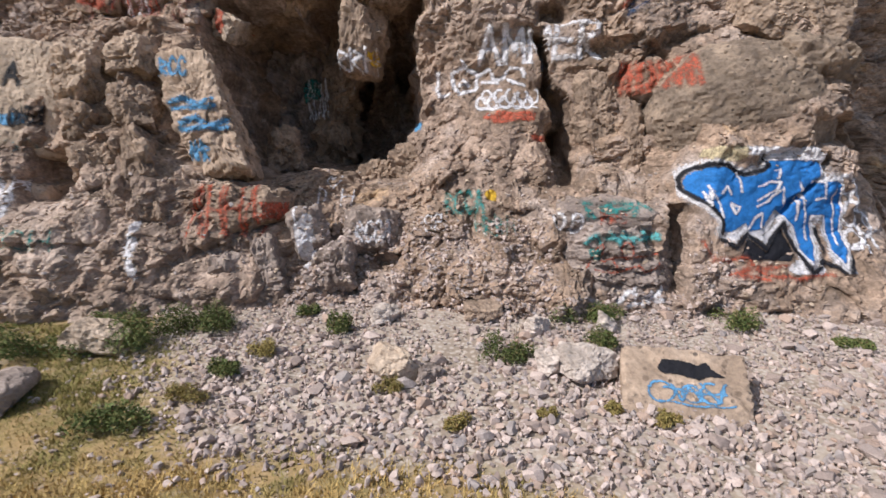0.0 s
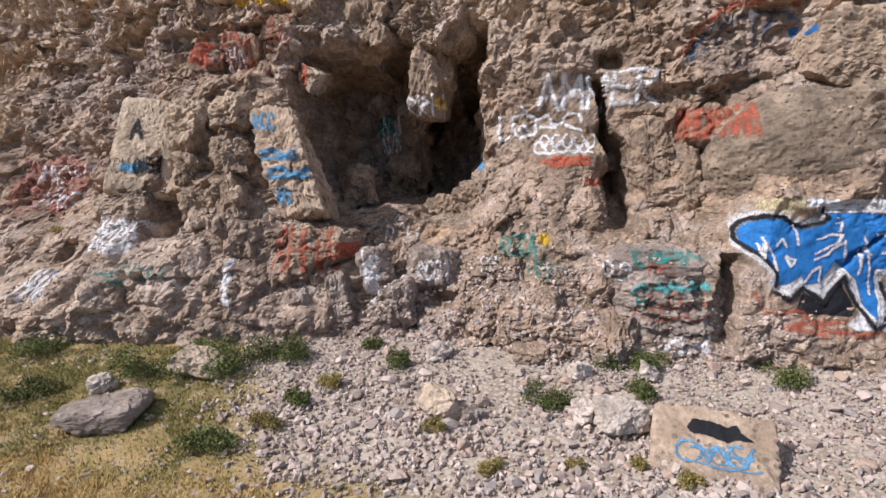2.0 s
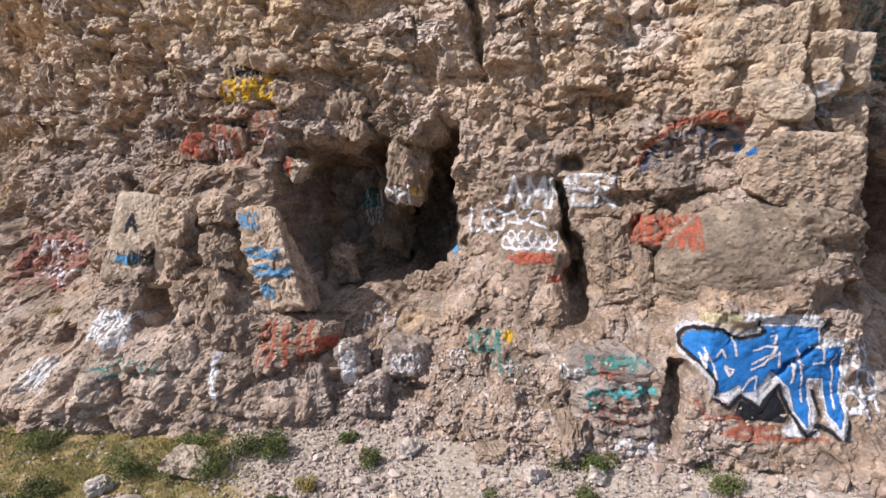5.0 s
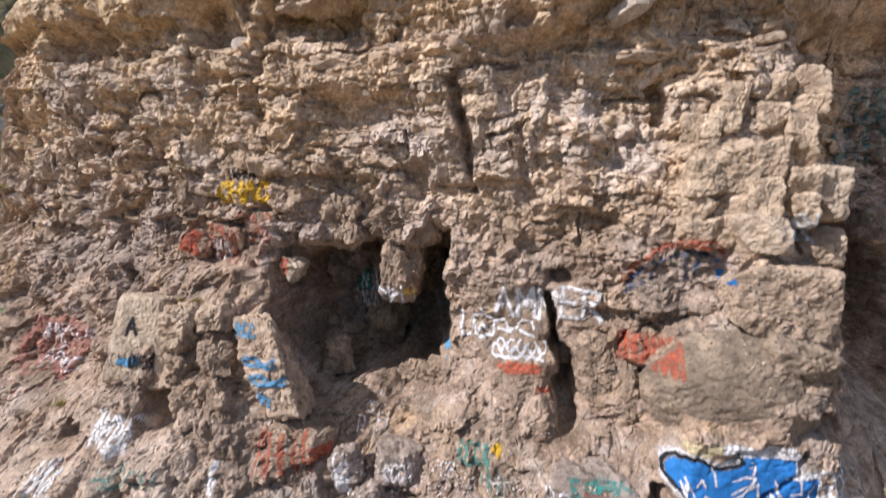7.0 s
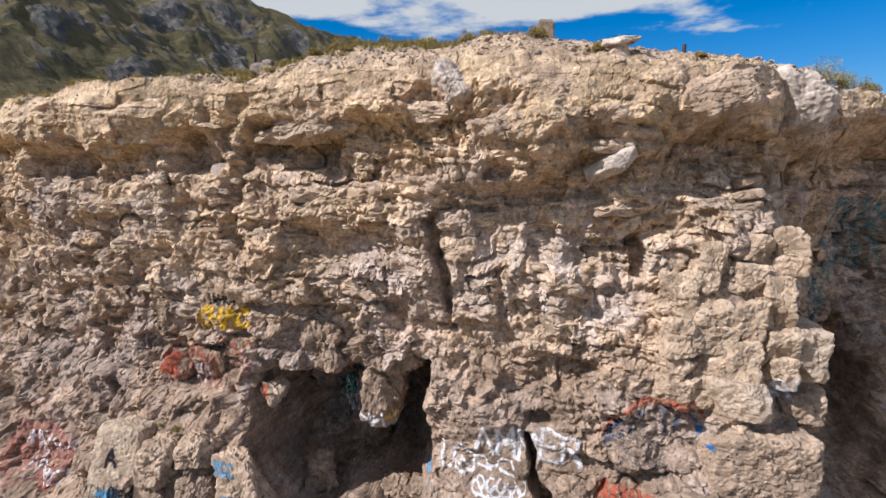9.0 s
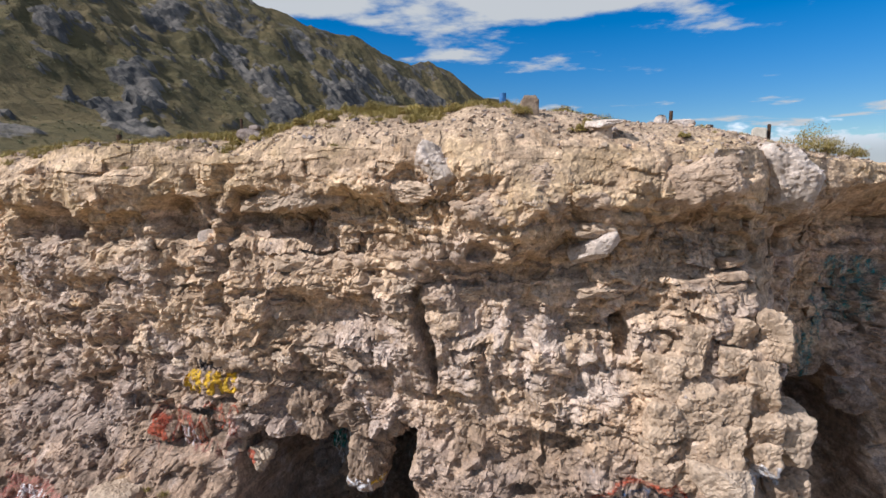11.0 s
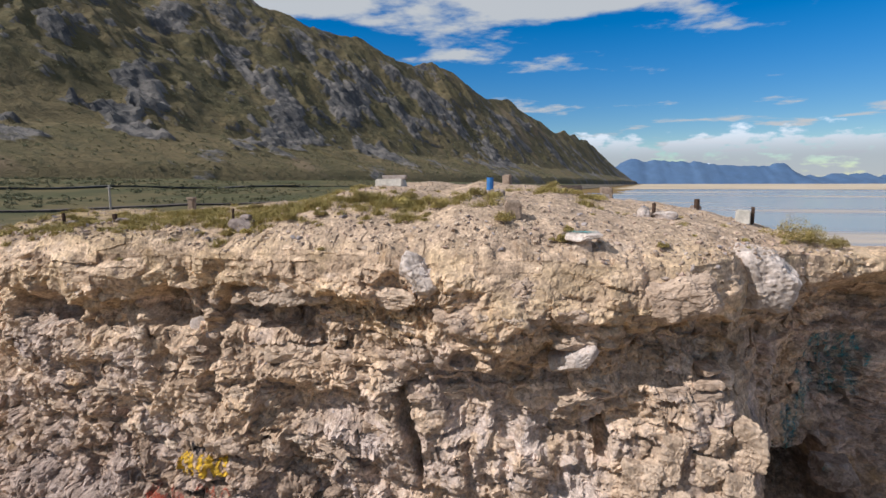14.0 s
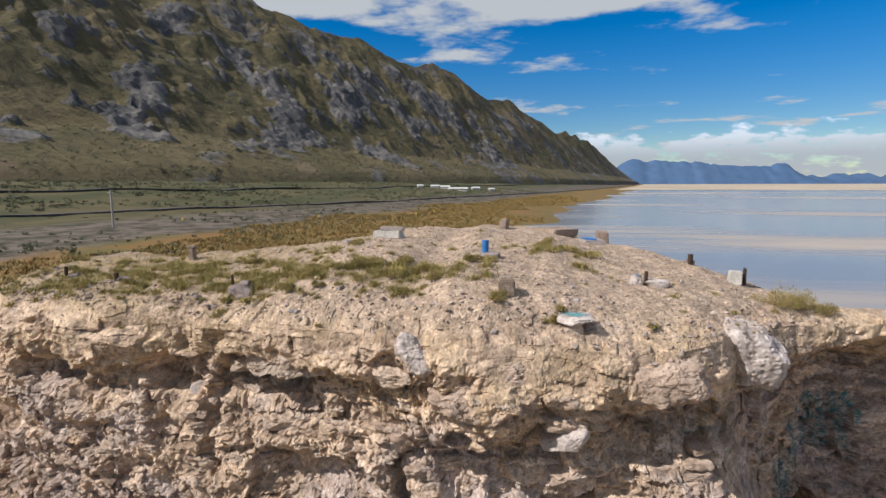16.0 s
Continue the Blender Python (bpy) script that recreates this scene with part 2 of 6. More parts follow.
def ground_material():
    n = Nodes("ground_soil")
    x, y, z = n.xyz()
    mid, fine = n.noise(1.2, 5), n.noise(24, 4, 0.7)
    soil = n.mix(n.ramp(mid, 0.4, 0.6), (0.27, 0.215, 0.175), (0.37, 0.305, 0.26))
    soil = n.mix(n.ramp(n.voronoi(16), 0.25, 0.6), (0.44, 0.38, 0.34), soil)
    turf = n.mix(n.ramp(n.noise(2.0, 5, 0.65), 0.4, 0.62), (0.34, 0.235, 0.12), (0.23, 0.18, 0.08))
    turf = n.mix(n.ramp(n.noise(5.0, 5, 0.7), 0.52, 0.66), turf, (0.36, 0.285, 0.20))
    side = n.math("SUBTRACT", n.math("ADD", x, n.math("MULTIPLY", y, 0.62)), 0.45)
    front = n.math("MULTIPLY", n.math("SUBTRACT", n.math("ADD", y, n.math("MULTIPLY", x, 0.2)), 4.2), 1.2)
    edge = n.math("ADD", n.math("MULTIPLY", n.math("SUBTRACT", n.noise(0.9, 5), 0.5), 2.0), n.math("MINIMUM", side, front))
    grass = n.ramp(edge, 0.35, -0.25)
    near = n.mix(grass, soil, turf)
    along = n.math("ADD", n.math("MULTIPLY", x, 0.198), n.math("MULTIPLY", y, 0.98))
    across = n.math("ADD", n.math("MULTIPLY", x, -0.98), n.math("MULTIPLY", y, 0.198))
    strip = n.add("ShaderNodeCombineXYZ")
    n.put(strip.inputs[0], n.math("MULTIPLY", across, 0.05))
    n.put(strip.inputs[1], n.math("MULTIPLY", along, 0.008))
    plain = n.mix(n.ramp(n.noise(1.0, 6, 0.62, vec=strip.outputs[0]), 0.42, 0.58), (0.058, 0.060, 0.026), (0.100, 0.082, 0.040))
    plain = n.mix(n.math("MULTIPLY", n.ramp(n.noise(0.05, 5, 0.65), 0.48, 0.62), 0.7), plain, (0.048, 0.050, 0.024))
    p = n.math("ADD", n.math("MULTIPLY", x, -0.98), n.math("MULTIPLY", y, 0.198))
    wob = n.math("MULTIPLY", n.math("SUBTRACT", n.noise(0.02, 5), 0.5), 60.0)
    pw = n.math("ADD", p, wob)
    reed = n.mix(n.ramp(n.noise(0.06, 5), 0.4, 0.62), (0.19, 0.105, 0.035), (0.125, 0.10, 0.035))
    mud = n.mix(n.ramp(n.noise(0.11, 6, 0.75), 0.42, 0.58), (0.048, 0.042, 0.028), (0.15, 0.122, 0.10))
    plain = n.mix(n.ramp(pw, 205.0, 180.0), plain, mud)
    plain = n.mix(n.ramp(pw, 135.0, 118.0), plain, reed)
    d = n.add("ShaderNodeVectorMath")
    d.operation = "LENGTH"
    n.put(d.inputs[0], n.tc)
    c = n.mix(n.ramp(d.outputs["Value"], 26.0, 40.0), near, plain)
    c = n.tint(c, fine, 0.65, 1.3)
    return n.done(c, 0.95, fine, 0.5, 0.02)


def mountain_material():
    n = Nodes("mountain_slope")
    geo = n.add("ShaderNodeNewGeometry")
    sep = n.add("ShaderNodeSeparateXYZ")
    n.put(sep.inputs[0], geo.outputs["Normal"])
    big, mid = n.noise(0.008, 7, 0.62), n.noise(0.035, 6, 0.68)
    # cloud shadow over the slope is put into these darkened colours
    grass = n.mix(n.ramp(big, 0.4, 0.6), (0.090, 0.076, 0.038), (0.134, 0.104, 0.055))
    grass = n.mix(n.math("MULTIPLY", n.ramp(n.noise(0.075, 6, 0.7), 0.50, 0.62), 0.6), grass, (0.05, 0.05, 0.027))
    rock = n.mix(n.ramp(mid, 0.4, 0.6), (0.070, 0.068, 0.070), (0.165, 0.150, 0.140))
    steep = n.math("ADD", sep.outputs[2], n.math("MULTIPLY", n.math("SUBTRACT", n.noise(0.02, 6, 0.65), 0.5), 0.5))
    c = n.mix(n.ramp(steep, 0.50, 0.38), grass, rock)
    scar = n.ramp(n.noise(0.006, 6, 0.6, (1, 1, 0.5)), 0.60, 0.68)
    c = n.mix(n.math("MULTIPLY", scar, 0.6), c, (0.21, 0.15, 0.10))
    c = n.mix(n.ramp(n.math("ADD", n.attr("outcrop"), n.math("SUBTRACT", n.noise(0.06, 6, 0.7), 0.5)), 0.22, 0.42), c, rock)
    c = n.tint(c, n.noise(0.12, 5, 0.7), 0.72, 1.25)
    return n.done(c, 0.95, n.noise(0.15, 6, 0.7), 0.8, 3.0)


def water_material():
    n = Nodes("lake_water")
    a = n.noise(0.006, 5, 0.55, (0.35, 1.6, 1))
    b = n.noise(0.025, 5, 0.6, (0.3, 1.4, 1))
    silt = n.ramp(n.math("ADD", n.math("MULTIPLY", a, 0.72), n.math("MULTIPLY", b, 0.28)), 0.46, 0.68)
    c = n.mix(silt, (0.215, 0.185, 0.17), (0.47, 0.40, 0.335))
    n.put(n.b.inputs["Specular IOR Level"], n.ramp(silt, 0.0, 1.0, 0.42, 0.05))
    return n.done(c, n.ramp(silt, 0.0, 1.0, 0.16, 0.6), n.noise(1.5, 3), 0.06, 0.05)


def plain_material(name, a, b, scale=6.0, rough=0.8, metal=0.0, bump=0.3):
    n = Nodes(name)
    f = n.noise(scale, 5, 0.62)
    c = n.tint(n.mix(n.ramp(f, 0.35, 0.65), a, b), n.noise(scale * 7, 4, 0.65), 0.75, 1.2)
    return n.done(c, rough, n.noise(scale * 9, 3), bump, 0.01, metal)


def leaf_material(name, a, b, dry):
    n = Nodes(name)
    r = n.island()
    c = n.mix(r, a, b)
    c = n.mix(n.ramp(n.math("FRACT", n.math("MULTIPLY", r, 9.7)), 0.75, 0.95), c, dry)
    c = n.tint(c, n.random(), 0.8, 1.2)
    n.b.inputs["Subsurface Weight"].default_value = 0.0
    return n.done(c, 0.75)


def turf_material():
    """Dry golden grass near the path, greener grass towards the rock."""
    n = Nodes("turf_blade")
    r = n.island()
    dry = n.mix(r, (0.35, 0.23, 0.09), (0.56, 0.39, 0.16))
    green = n.mix(r, (0.135, 0.138, 0.042), (0.33, 0.27, 0.10))
    y = n.math("ADD", n.xyz()[1], n.math("MULTIPLY", n.math("SUBTRACT", n.noise(1.3, 4), 0.5), 5.0))
    return n.done(n.mix(n.ramp(y, 3.6, 5.4), dry, green), 0.75)


def paint_material(name, colour, cover=0.62):
    """Sprayed paint, thin at its edges and flaked off the rough rock."""
    n = Nodes(name)
    grain = n.noise(34, 5, 0.85)
    flake = n.math("ADD", n.math("MULTIPLY", grain, 0.62), n.math("MULTIPLY", n.noise(7, 5, 0.7), 0.38))
    k = n.math("ADD", n.attr("cover"), n.math("MULTIPLY", n.math("SUBTRACT", flake, cover - 0.04), 3.2))
    alpha = n.ramp(k, 0.1, 0.85)
    c = n.tint(colour, n.noise(6, 6, 0.75), 0.40, 1.50)
    c = n.tint(c, grain, 0.45, 1.45)
    n.done(c, 0.7, flake, 0.9, 0.02)
    clear = n.add("ShaderNodeBsdfTransparent")
    mx = n.add("ShaderNodeMixShader")
    n.put(mx.inputs[0], alpha)
    n.t.links.new(clear.outputs[0], mx.inputs[1])
    n.t.links.new(n.b.outputs[0], mx.inputs[2])
    n.t.links.new(mx.outputs[0], n.out.inputs["Surface"])
    return n.m


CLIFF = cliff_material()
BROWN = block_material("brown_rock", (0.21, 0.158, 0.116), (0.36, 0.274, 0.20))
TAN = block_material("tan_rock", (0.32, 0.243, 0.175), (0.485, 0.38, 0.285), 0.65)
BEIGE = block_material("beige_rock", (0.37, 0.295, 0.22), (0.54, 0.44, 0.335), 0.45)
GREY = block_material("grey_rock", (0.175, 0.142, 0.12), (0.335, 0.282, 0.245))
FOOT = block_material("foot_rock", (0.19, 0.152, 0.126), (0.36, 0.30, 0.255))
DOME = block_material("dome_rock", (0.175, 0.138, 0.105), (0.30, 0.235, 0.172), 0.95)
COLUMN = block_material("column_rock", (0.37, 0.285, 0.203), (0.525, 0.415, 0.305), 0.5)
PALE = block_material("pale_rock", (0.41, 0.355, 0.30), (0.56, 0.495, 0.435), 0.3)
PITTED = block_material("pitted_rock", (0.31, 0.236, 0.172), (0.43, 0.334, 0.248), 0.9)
STONE = stone_material("scree_rock", False)
RUBBLE = stone_material("tan_rubble", False, (0.25, 0.195, 0.142), (0.455, 0.37, 0.28))
STONE_ONE = stone_material("scree_rock_single", True)
GROUND = ground_material()
SLOPE = mountain_material()
WATER = water_material()
# distance haze is put into the blue of the range and its snow
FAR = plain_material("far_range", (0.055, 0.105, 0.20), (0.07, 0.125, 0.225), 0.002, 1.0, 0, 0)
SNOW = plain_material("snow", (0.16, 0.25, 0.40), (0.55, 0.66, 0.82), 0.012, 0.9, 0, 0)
SALT = plain_material("salt_flat", (0.36, 0.29, 0.215), (0.48, 0.40, 0.31), 0.004, 0.9, 0, 0)
LEAF = leaf_material("shrub_leaf", (0.050, 0.075, 0.022), (0.130, 0.150, 0.050), (0.22, 0.18, 0.08))
DRYLEAF = leaf_material("dry_leaf", (0.19, 0.16, 0.05), (0.35, 0.27, 0.10), (0.30, 0.20, 0.09))
TUFT = leaf_material("tuft_blade", (0.25, 0.21, 0.065), (0.44, 0.35, 0.13), (0.50, 0.39, 0.18))
TURF = turf_material()
REED = leaf_material("reed_blade", (0.25, 0.155, 0.050), (0.38, 0.26, 0.095), (0.22, 0.19, 0.065))
SAGE = leaf_material("sage_leaf", (0.070, 0.078, 0.040), (0.19, 0.19, 0.115), (0.20, 0.15, 0.075))
TWIG = plain_material("twig", (0.16, 0.11, 0.07), (0.24, 0.17, 0.11), 20)
RUST = plain_material("rusty_iron", (0.045, 0.032, 0.026), (0.11, 0.065, 0.045), 18, 0.75, 0.4)
CONCRETE = plain_material("weathered_concrete", (0.42, 0.39, 0.35), (0.58, 0.54, 0.49), 5, 0.9)
BLUEMETAL = plain_material("blue_paint_metal", (0.03, 0.13, 0.36), (0.05, 0.20, 0.48), 9, 0.5)
WOOD = plain_material("pole_wood", (0.30, 0.27, 0.24), (0.42, 0.38, 0.34), 6)
ROOF = plain_material("roof_metal", (0.55, 0.54, 0.52), (0.62, 0.61, 0.6), 2, 0.5)
WALLPALE = plain_material("shed_wall", (0.45, 0.40, 0.34), (0.6, 0.55, 0.48), 2)
ASPHALT = plain_material("asphalt", (0.05, 0.05, 0.052), (0.075, 0.073, 0.072), 0.4, 0.9)
BALLAST = plain_material("track_ballast", (0.06, 0.05, 0.045), (0.12, 0.10, 0.09), 0.3, 0.95)
YELLOWSIGN = plain_material("yellow_plate", (0.72, 0.50, 0.04), (0.78, 0.56, 0.06), 3, 0.5)

P_WHITE = paint_material("white_spray", (0.66, 0.64, 0.68), 0.56)
P_BLUE = paint_material("blue_spray", (0.020, 0.165, 0.49), 0.49)
P_WHITEWASH = paint_material("thin_white_spray", (0.55, 0.54, 0.58), 0.80)
P_SKY = paint_material("light_blue_spray", (0.10, 0.28, 0.50), 0.57)
P_RED = paint_material("red_spray", (0.44, 0.10, 0.06), 0.655)
P_TEAL = paint_material("teal_spray", (0.04, 0.26, 0.25), 0.66)
P_DULLTEAL = paint_material("faded_teal_spray", (0.07, 0.27, 0.31), 0.69)
P_AQUA = paint_material("aqua_spray", (0.10, 0.36, 0.38), 0.61)
P_BLACK = paint_material("black_spray", (0.012, 0.012, 0.018), 0.51)
P_PITCH = paint_material("black_tar", (0.012, 0.012, 0.018), 0.1)
P_NAVY = paint_material("navy_spray", (0.075, 0.072, 0.078), 0.76)
P_NAVYBLUE = paint_material("dark_blue_spray", (0.03, 0.075, 0.17), 0.69)
P_YELLOW = paint_material("yellow_spray", (0.60, 0.37, 0.035), 0.52)
P_PINK = paint_material("pink_spray", (0.40, 0.15, 0.13), 0.72)
P_GREEN = paint_material("green_spray", (0.12, 0.36, 0.12), 0.66)
P_CREAM = paint_material("cream_wash", (0.55, 0.46, 0.30), 0.66)


# ---- noise on arrays ----
def rnd(ix, iy, iz, seed):
    h = (ix * 374761393 + iy * 668265263 + iz * 362437 + seed * 144665) & 0xFFFFFFFF
    h = ((h ^ (h >> 13)) * 1274126177) & 0xFFFFFFFF
    h = ((h ^ (h >> 15)) * 1103515245) & 0xFFFFFFFF
    return (h ^ (h >> 16)) / 4294967296.0


def vnoise(x, y, z, seed=0):
    """Smooth noise from -1 to 1."""
    xi, yi, zi = (np.floor(a).astype(np.int64) for a in (x, y, z))
    fx, fy, fz = x - xi, y - yi, z - zi
    fx, fy, fz = (f * f * (3 - 2 * f) for f in (fx, fy, fz))
    total = 0.0
    for dx in (0, 1):
        for dy in (0, 1):
            for dz in (0, 1):
                w = (fx if dx else 1 - fx) * (fy if dy else 1 - fy) * (fz if dz else 1 - fz)
                total = total + w * rnd(xi + dx, yi + dy, zi + dz, seed)
    return 2 * total - 1


def fbm(x, y, z, octaves=4, seed=0, gain=0.5):
    total, amp = 0.0, 1.0
    for k in range(octaves):
        total = total + amp * vnoise(x, y, z, seed + 17 * k)
        x, y, z, amp = x * 2.03 + 5.1, y * 2.03 + 1.7, z * 2.03 + 9.2, amp * gain
    return total


def cells(u, v, seed):
    """Distance to the nearest and second seed, the nearest's number and the way from it."""
    ui, vi = np.floor(u).astype(np.int64), np.floor(v).astype(np.int64)
    d1, d2 = np.full(u.shape, 9.0), np.full(u.shape, 9.0)
    rid, ru, rv = np.zeros(u.shape), np.zeros(u.shape), np.zeros(u.shape)
    zero = np.zeros_like(ui)
    for a in (-1, 0, 1):
        for b in (-1, 0, 1):
            cu, cv = ui + a, vi + b
            pu = u - (cu + rnd(cu, cv, zero, seed))
            pv = v - (cv + rnd(cu, cv, zero, seed + 3))
            d = pu * pu + pv * pv
            near = d < d1
            d2 = np.where(near, d1, np.minimum(d2, d))
            d1 = np.where(near, d, d1)
            rid = np.where(near, rnd(cu, cv, zero, seed + 7), rid)
            ru, rv = np.where(near, pu, ru), np.where(near, pv, rv)
    return np.sqrt(d1), np.sqrt(d2), rid, ru, rv


def blocks(u, v, seed, tilt):
    """Broken rock: every cell a tilted facet, with joints between. Returns offset about 0, joint 0 to 1, cell number."""
    d1, d2, rid, ru, rv = cells(u, v, seed)
    ga, gb = np.modf(rid * 57.31)[0] - 0.5, np.modf(rid * 91.73)[0] - 0.5
    off = (rid - 0.5) * 2 + tilt * (ga * ru + gb * rv) * 2
    return off, np.clip(1 - (d2 - d1) / 0.16, 0, 1), rid


def smooth(a, lo, hi):
    t = np.clip((a - lo) / (hi - lo), 0, 1)
    return t * t * (3 - 2 * t)


# ---- mesh helpers ----
def mesh_of(name, verts, faces, material, flat=True):
    """A mesh from arrays; all faces have the same number of corners."""
    me = bpy.data.meshes.new(name)
    verts, faces = np.asarray(verts, np.float32), np.asarray(faces, np.int32)
    n, k = faces.shape
    me.vertices.add(len(verts))
    me.vertices.foreach_set("co", verts.ravel())
    me.loops.add(n * k)
    me.loops.foreach_set("vertex_index", faces.ravel())
    me.polygons.add(n)
    me.polygons.foreach_set("loop_start", np.arange(0, n * k, k, dtype=np.int32))
    me.polygons.foreach_set("use_smooth", np.full(n, not flat))
    me.update(calc_edges=True)
    me.materials.append(material)
    return me


def grid_faces(rows, cols):
    a = (np.arange(rows - 1)[:, None] * cols + np.arange(cols - 1)[None, :]).ravel()
    return np.stack([a, a + 1, a + cols + 1, a + cols], 1)


def paint_attr(me, name, values):
    me.attributes.new(name, "FLOAT", "POINT").data.foreach_set("value", np.asarray(values, np.float32).ravel())


def part(name, bm, material, parent, label=""):
    me = bpy.data.meshes.new(name)
    bm.to_mesh(me)
    bm.free()
    me.materials.append(material)
    ob = new(name, me)
    ob.parent = parent
    return tagged(ob, label) if label else ob


def child(name, me, parent, label=""):
    ob = new(name, me)
    ob.parent = parent
    return tagged(ob, label) if label else ob


# ---- the cliff ----
SECTION_Z = (0.3, 1.5, 2.4, 3.5, 5.0, 6.5, 8.0, 9.6, 11.0, 12.0, 12.7)
SECTIONS = []


def section(x, *depth):
    SECTIONS.append((x, depth))


# vertical cuts through the rock: how far its face lies behind the start, foot to rim
section(-24, 20, 19.5, 19.5, 20, 20.5, 21, 21, 21, 21, 21, 21)
section(-14, 8.6, 8.2, 9.4, 10.6, 11.3, 12.6, 12.6, 12.6, 12.5, 12.5, 12.7)
section(-12.4, 8, 7.6, 9, 10.7, 11.4, 11.9, 11.9, 11.85, 11.7, 11.4, 11.9)
section(-10.5, 7.8, 7.4, 8.8, 10.5, 11.0, 11.6, 11.4, 10.9, 10.6, 10.4, 11)
section(-8.3, 7.6, 7.25, 8.4, 9.3, 10.4, 10.9, 10.75, 10.25, 10.05, 9.8, 10.2)
section(-6.8, 7.2, 7.1, 7.65, 8.6, 9.5, 10.4, 10.4, 10.1, 9.95, 9.65, 9.85)
section(-5, 7.2, 7.4, 7.8, 8.3, 8.9, 10.0, 10.0, 10.05, 10.1, 9.9, 9.95)
section(-3.7, 7.4, 7.8, 8.1, 8.6, 9.4, 9.95, 10.1, 10.05, 10, 9.65, 9.75)
section(-2.7, 7.5, 7.9, 8.4, 9.8, 10.5, 10.4, 10.3, 10.05, 9.85, 9.4, 9.5)
section(-1.5, 7.5, 8.1, 8.8, 10.6, 11.2, 10.6, 10.1, 9.8, 9.6, 9.1, 9.25)
section(-0.4, 7.4, 7.9, 8.35, 9.5, 10.3, 9.9, 9.85, 9.6, 9.4, 9.05, 9.15)
section(0.8, 7.2, 7.5, 8.05, 8.9, 9.65, 9.6, 9.55, 9.35, 9.05, 8.8, 9.0)
section(2, 7.2, 7.45, 7.95, 9.1, 9.4, 9.5, 9.4, 9.2, 8.85, 8.8, 9.05)
section(3.2, 7.3, 7.6, 7.95, 8.95, 9.05, 9.25, 9.35, 9.25, 8.98, 8.9, 9.15)
section(4, 7.3, 7.6, 7.7, 7.95, 9.0, 9.2, 9.2, 9.35, 9.1, 8.95, 9.2)
section(5, 7.1, 7.5, 7.85, 8.0, 8.7, 8.8, 9.1, 9.4, 9.4, 9.05, 9.4)
section(5.8, 7.1, 7.5, 8, 8.1, 8.5, 8.9, 9.2, 9.7, 9.9, 9.8, 10.1)
section(6.3, 7.1, 7.5, 8, 8.2, 8.7, 9.6, 10.4, 10.6, 10.7, 10.6, 10.9)
section(6.9, 7.2, 7.6, 8.3, 8.9, 10.4, 11.0, 11.2, 11.3, 11.3, 10.9, 11.2)
section(8.2, 8, 8.8, 10, 11.6, 13.3, 13.9, 13.9, 13.7, 13.3, 12.0, 12.1)
section(9.6, 9, 10, 11, 12.4, 14.1, 14.8, 14.8, 14.5, 14.0, 12.7, 12.8)
section(12, 10, 11, 12, 13.3, 14.5, 14.8, 14.8, 14.4, 13.9, 12.8, 13)
section(15, 10, 11, 12, 12.6, 13, 13, 13, 13, 12.8, 12.5, 12.8)

HOLLOWS = []


def hollow(x, z, rx, rz, depth, lean=0.0, hard=6):
    """A hole (or, with a negative depth, a bulge) in the face."""
    HOLLOWS.append((x, z, rx, rz, depth, lean, hard))


hollow(-1.62, 4.75, 0.98, 1.4, 3.5, -0.05, 8)     # cave
hollow(-2.25, 5.7, 0.4, 0.85, 2.0, 0, 8)              # chimney over the cave
hollow(-0.86, 6.1, 0.3, 0.75, 2.0, 0.12, 8)
hollow(-3.25, 4.85, 0.8, 1.45, 3.6, -0.2, 8)      # side niche
hollow(-5.97, 3.2, 0.42, 0.36, 1.0)             # square hole
hollow(-8.4, 2.48, 0.26, 0.2, 0.7)
hollow(1.78, 5.1, 0.075, 0.55, 0.8, -0.12)       # long crack
hollow(1.95, 4.25, 0.13, 0.5, 0.8, -0.3)
hollow(2.1, 3.65, 0.28, 0.42, 0.75, -0.35)
hollow(1.86, 6.0, 0.2, 0.14, 0.4)
hollow(-0.2, 9.25, 0.13, 0.5, 0.5, -0.4, 3)      # crack beside the rib
hollow(0.08, 8.35, 0.10, 0.5, 0.5, -0.25, 3)
hollow(-2.3, 9.35, 1.05, 0.38, 0.35)
hollow(3.6, 9.25, 0.13, 0.4, 0.5)
hollow(1.7, 9.75, 1.25, 0.7, 0.32, 0, 8)
hollow(3.58, 2.1, 0.16, 0.6, 0.8, 0.1)
hollow(-0.97, 1.85, 0.3, 0.12, 0.6)
hollow(-9.0, 11.0, 0.9, 0.35, 0.45)
hollow(-5.6, 11.1, 0.35, 0.4, 0.5, -0.5)
hollow(-3.2, 11.2, 0.9, 0.4, 0.35)
hollow(4.7, 10.9, 1.0, 0.5, 0.45)
hollow(3.3, 4.35, 0.14, 0.3, 0.5)
hollow(9.1, 4.9, 1.0, 1.9, 2.5)
hollow(5.95, 3.9, 0.6, 0.25, 0.35)
hollow(6.9, 10.2, 0.5, 1.2, 0.6)
hollow(-0.6, 9.3, 0.35, 0.9, -0.25)             # rib
hollow(5.27, 3.07, 0.05, 0.5, 0.14, 0.72, 4)      # crack through the painted face
hollow(4.75, 4.35, 1.35, 0.85, -0.2, 0, 2)      # dome


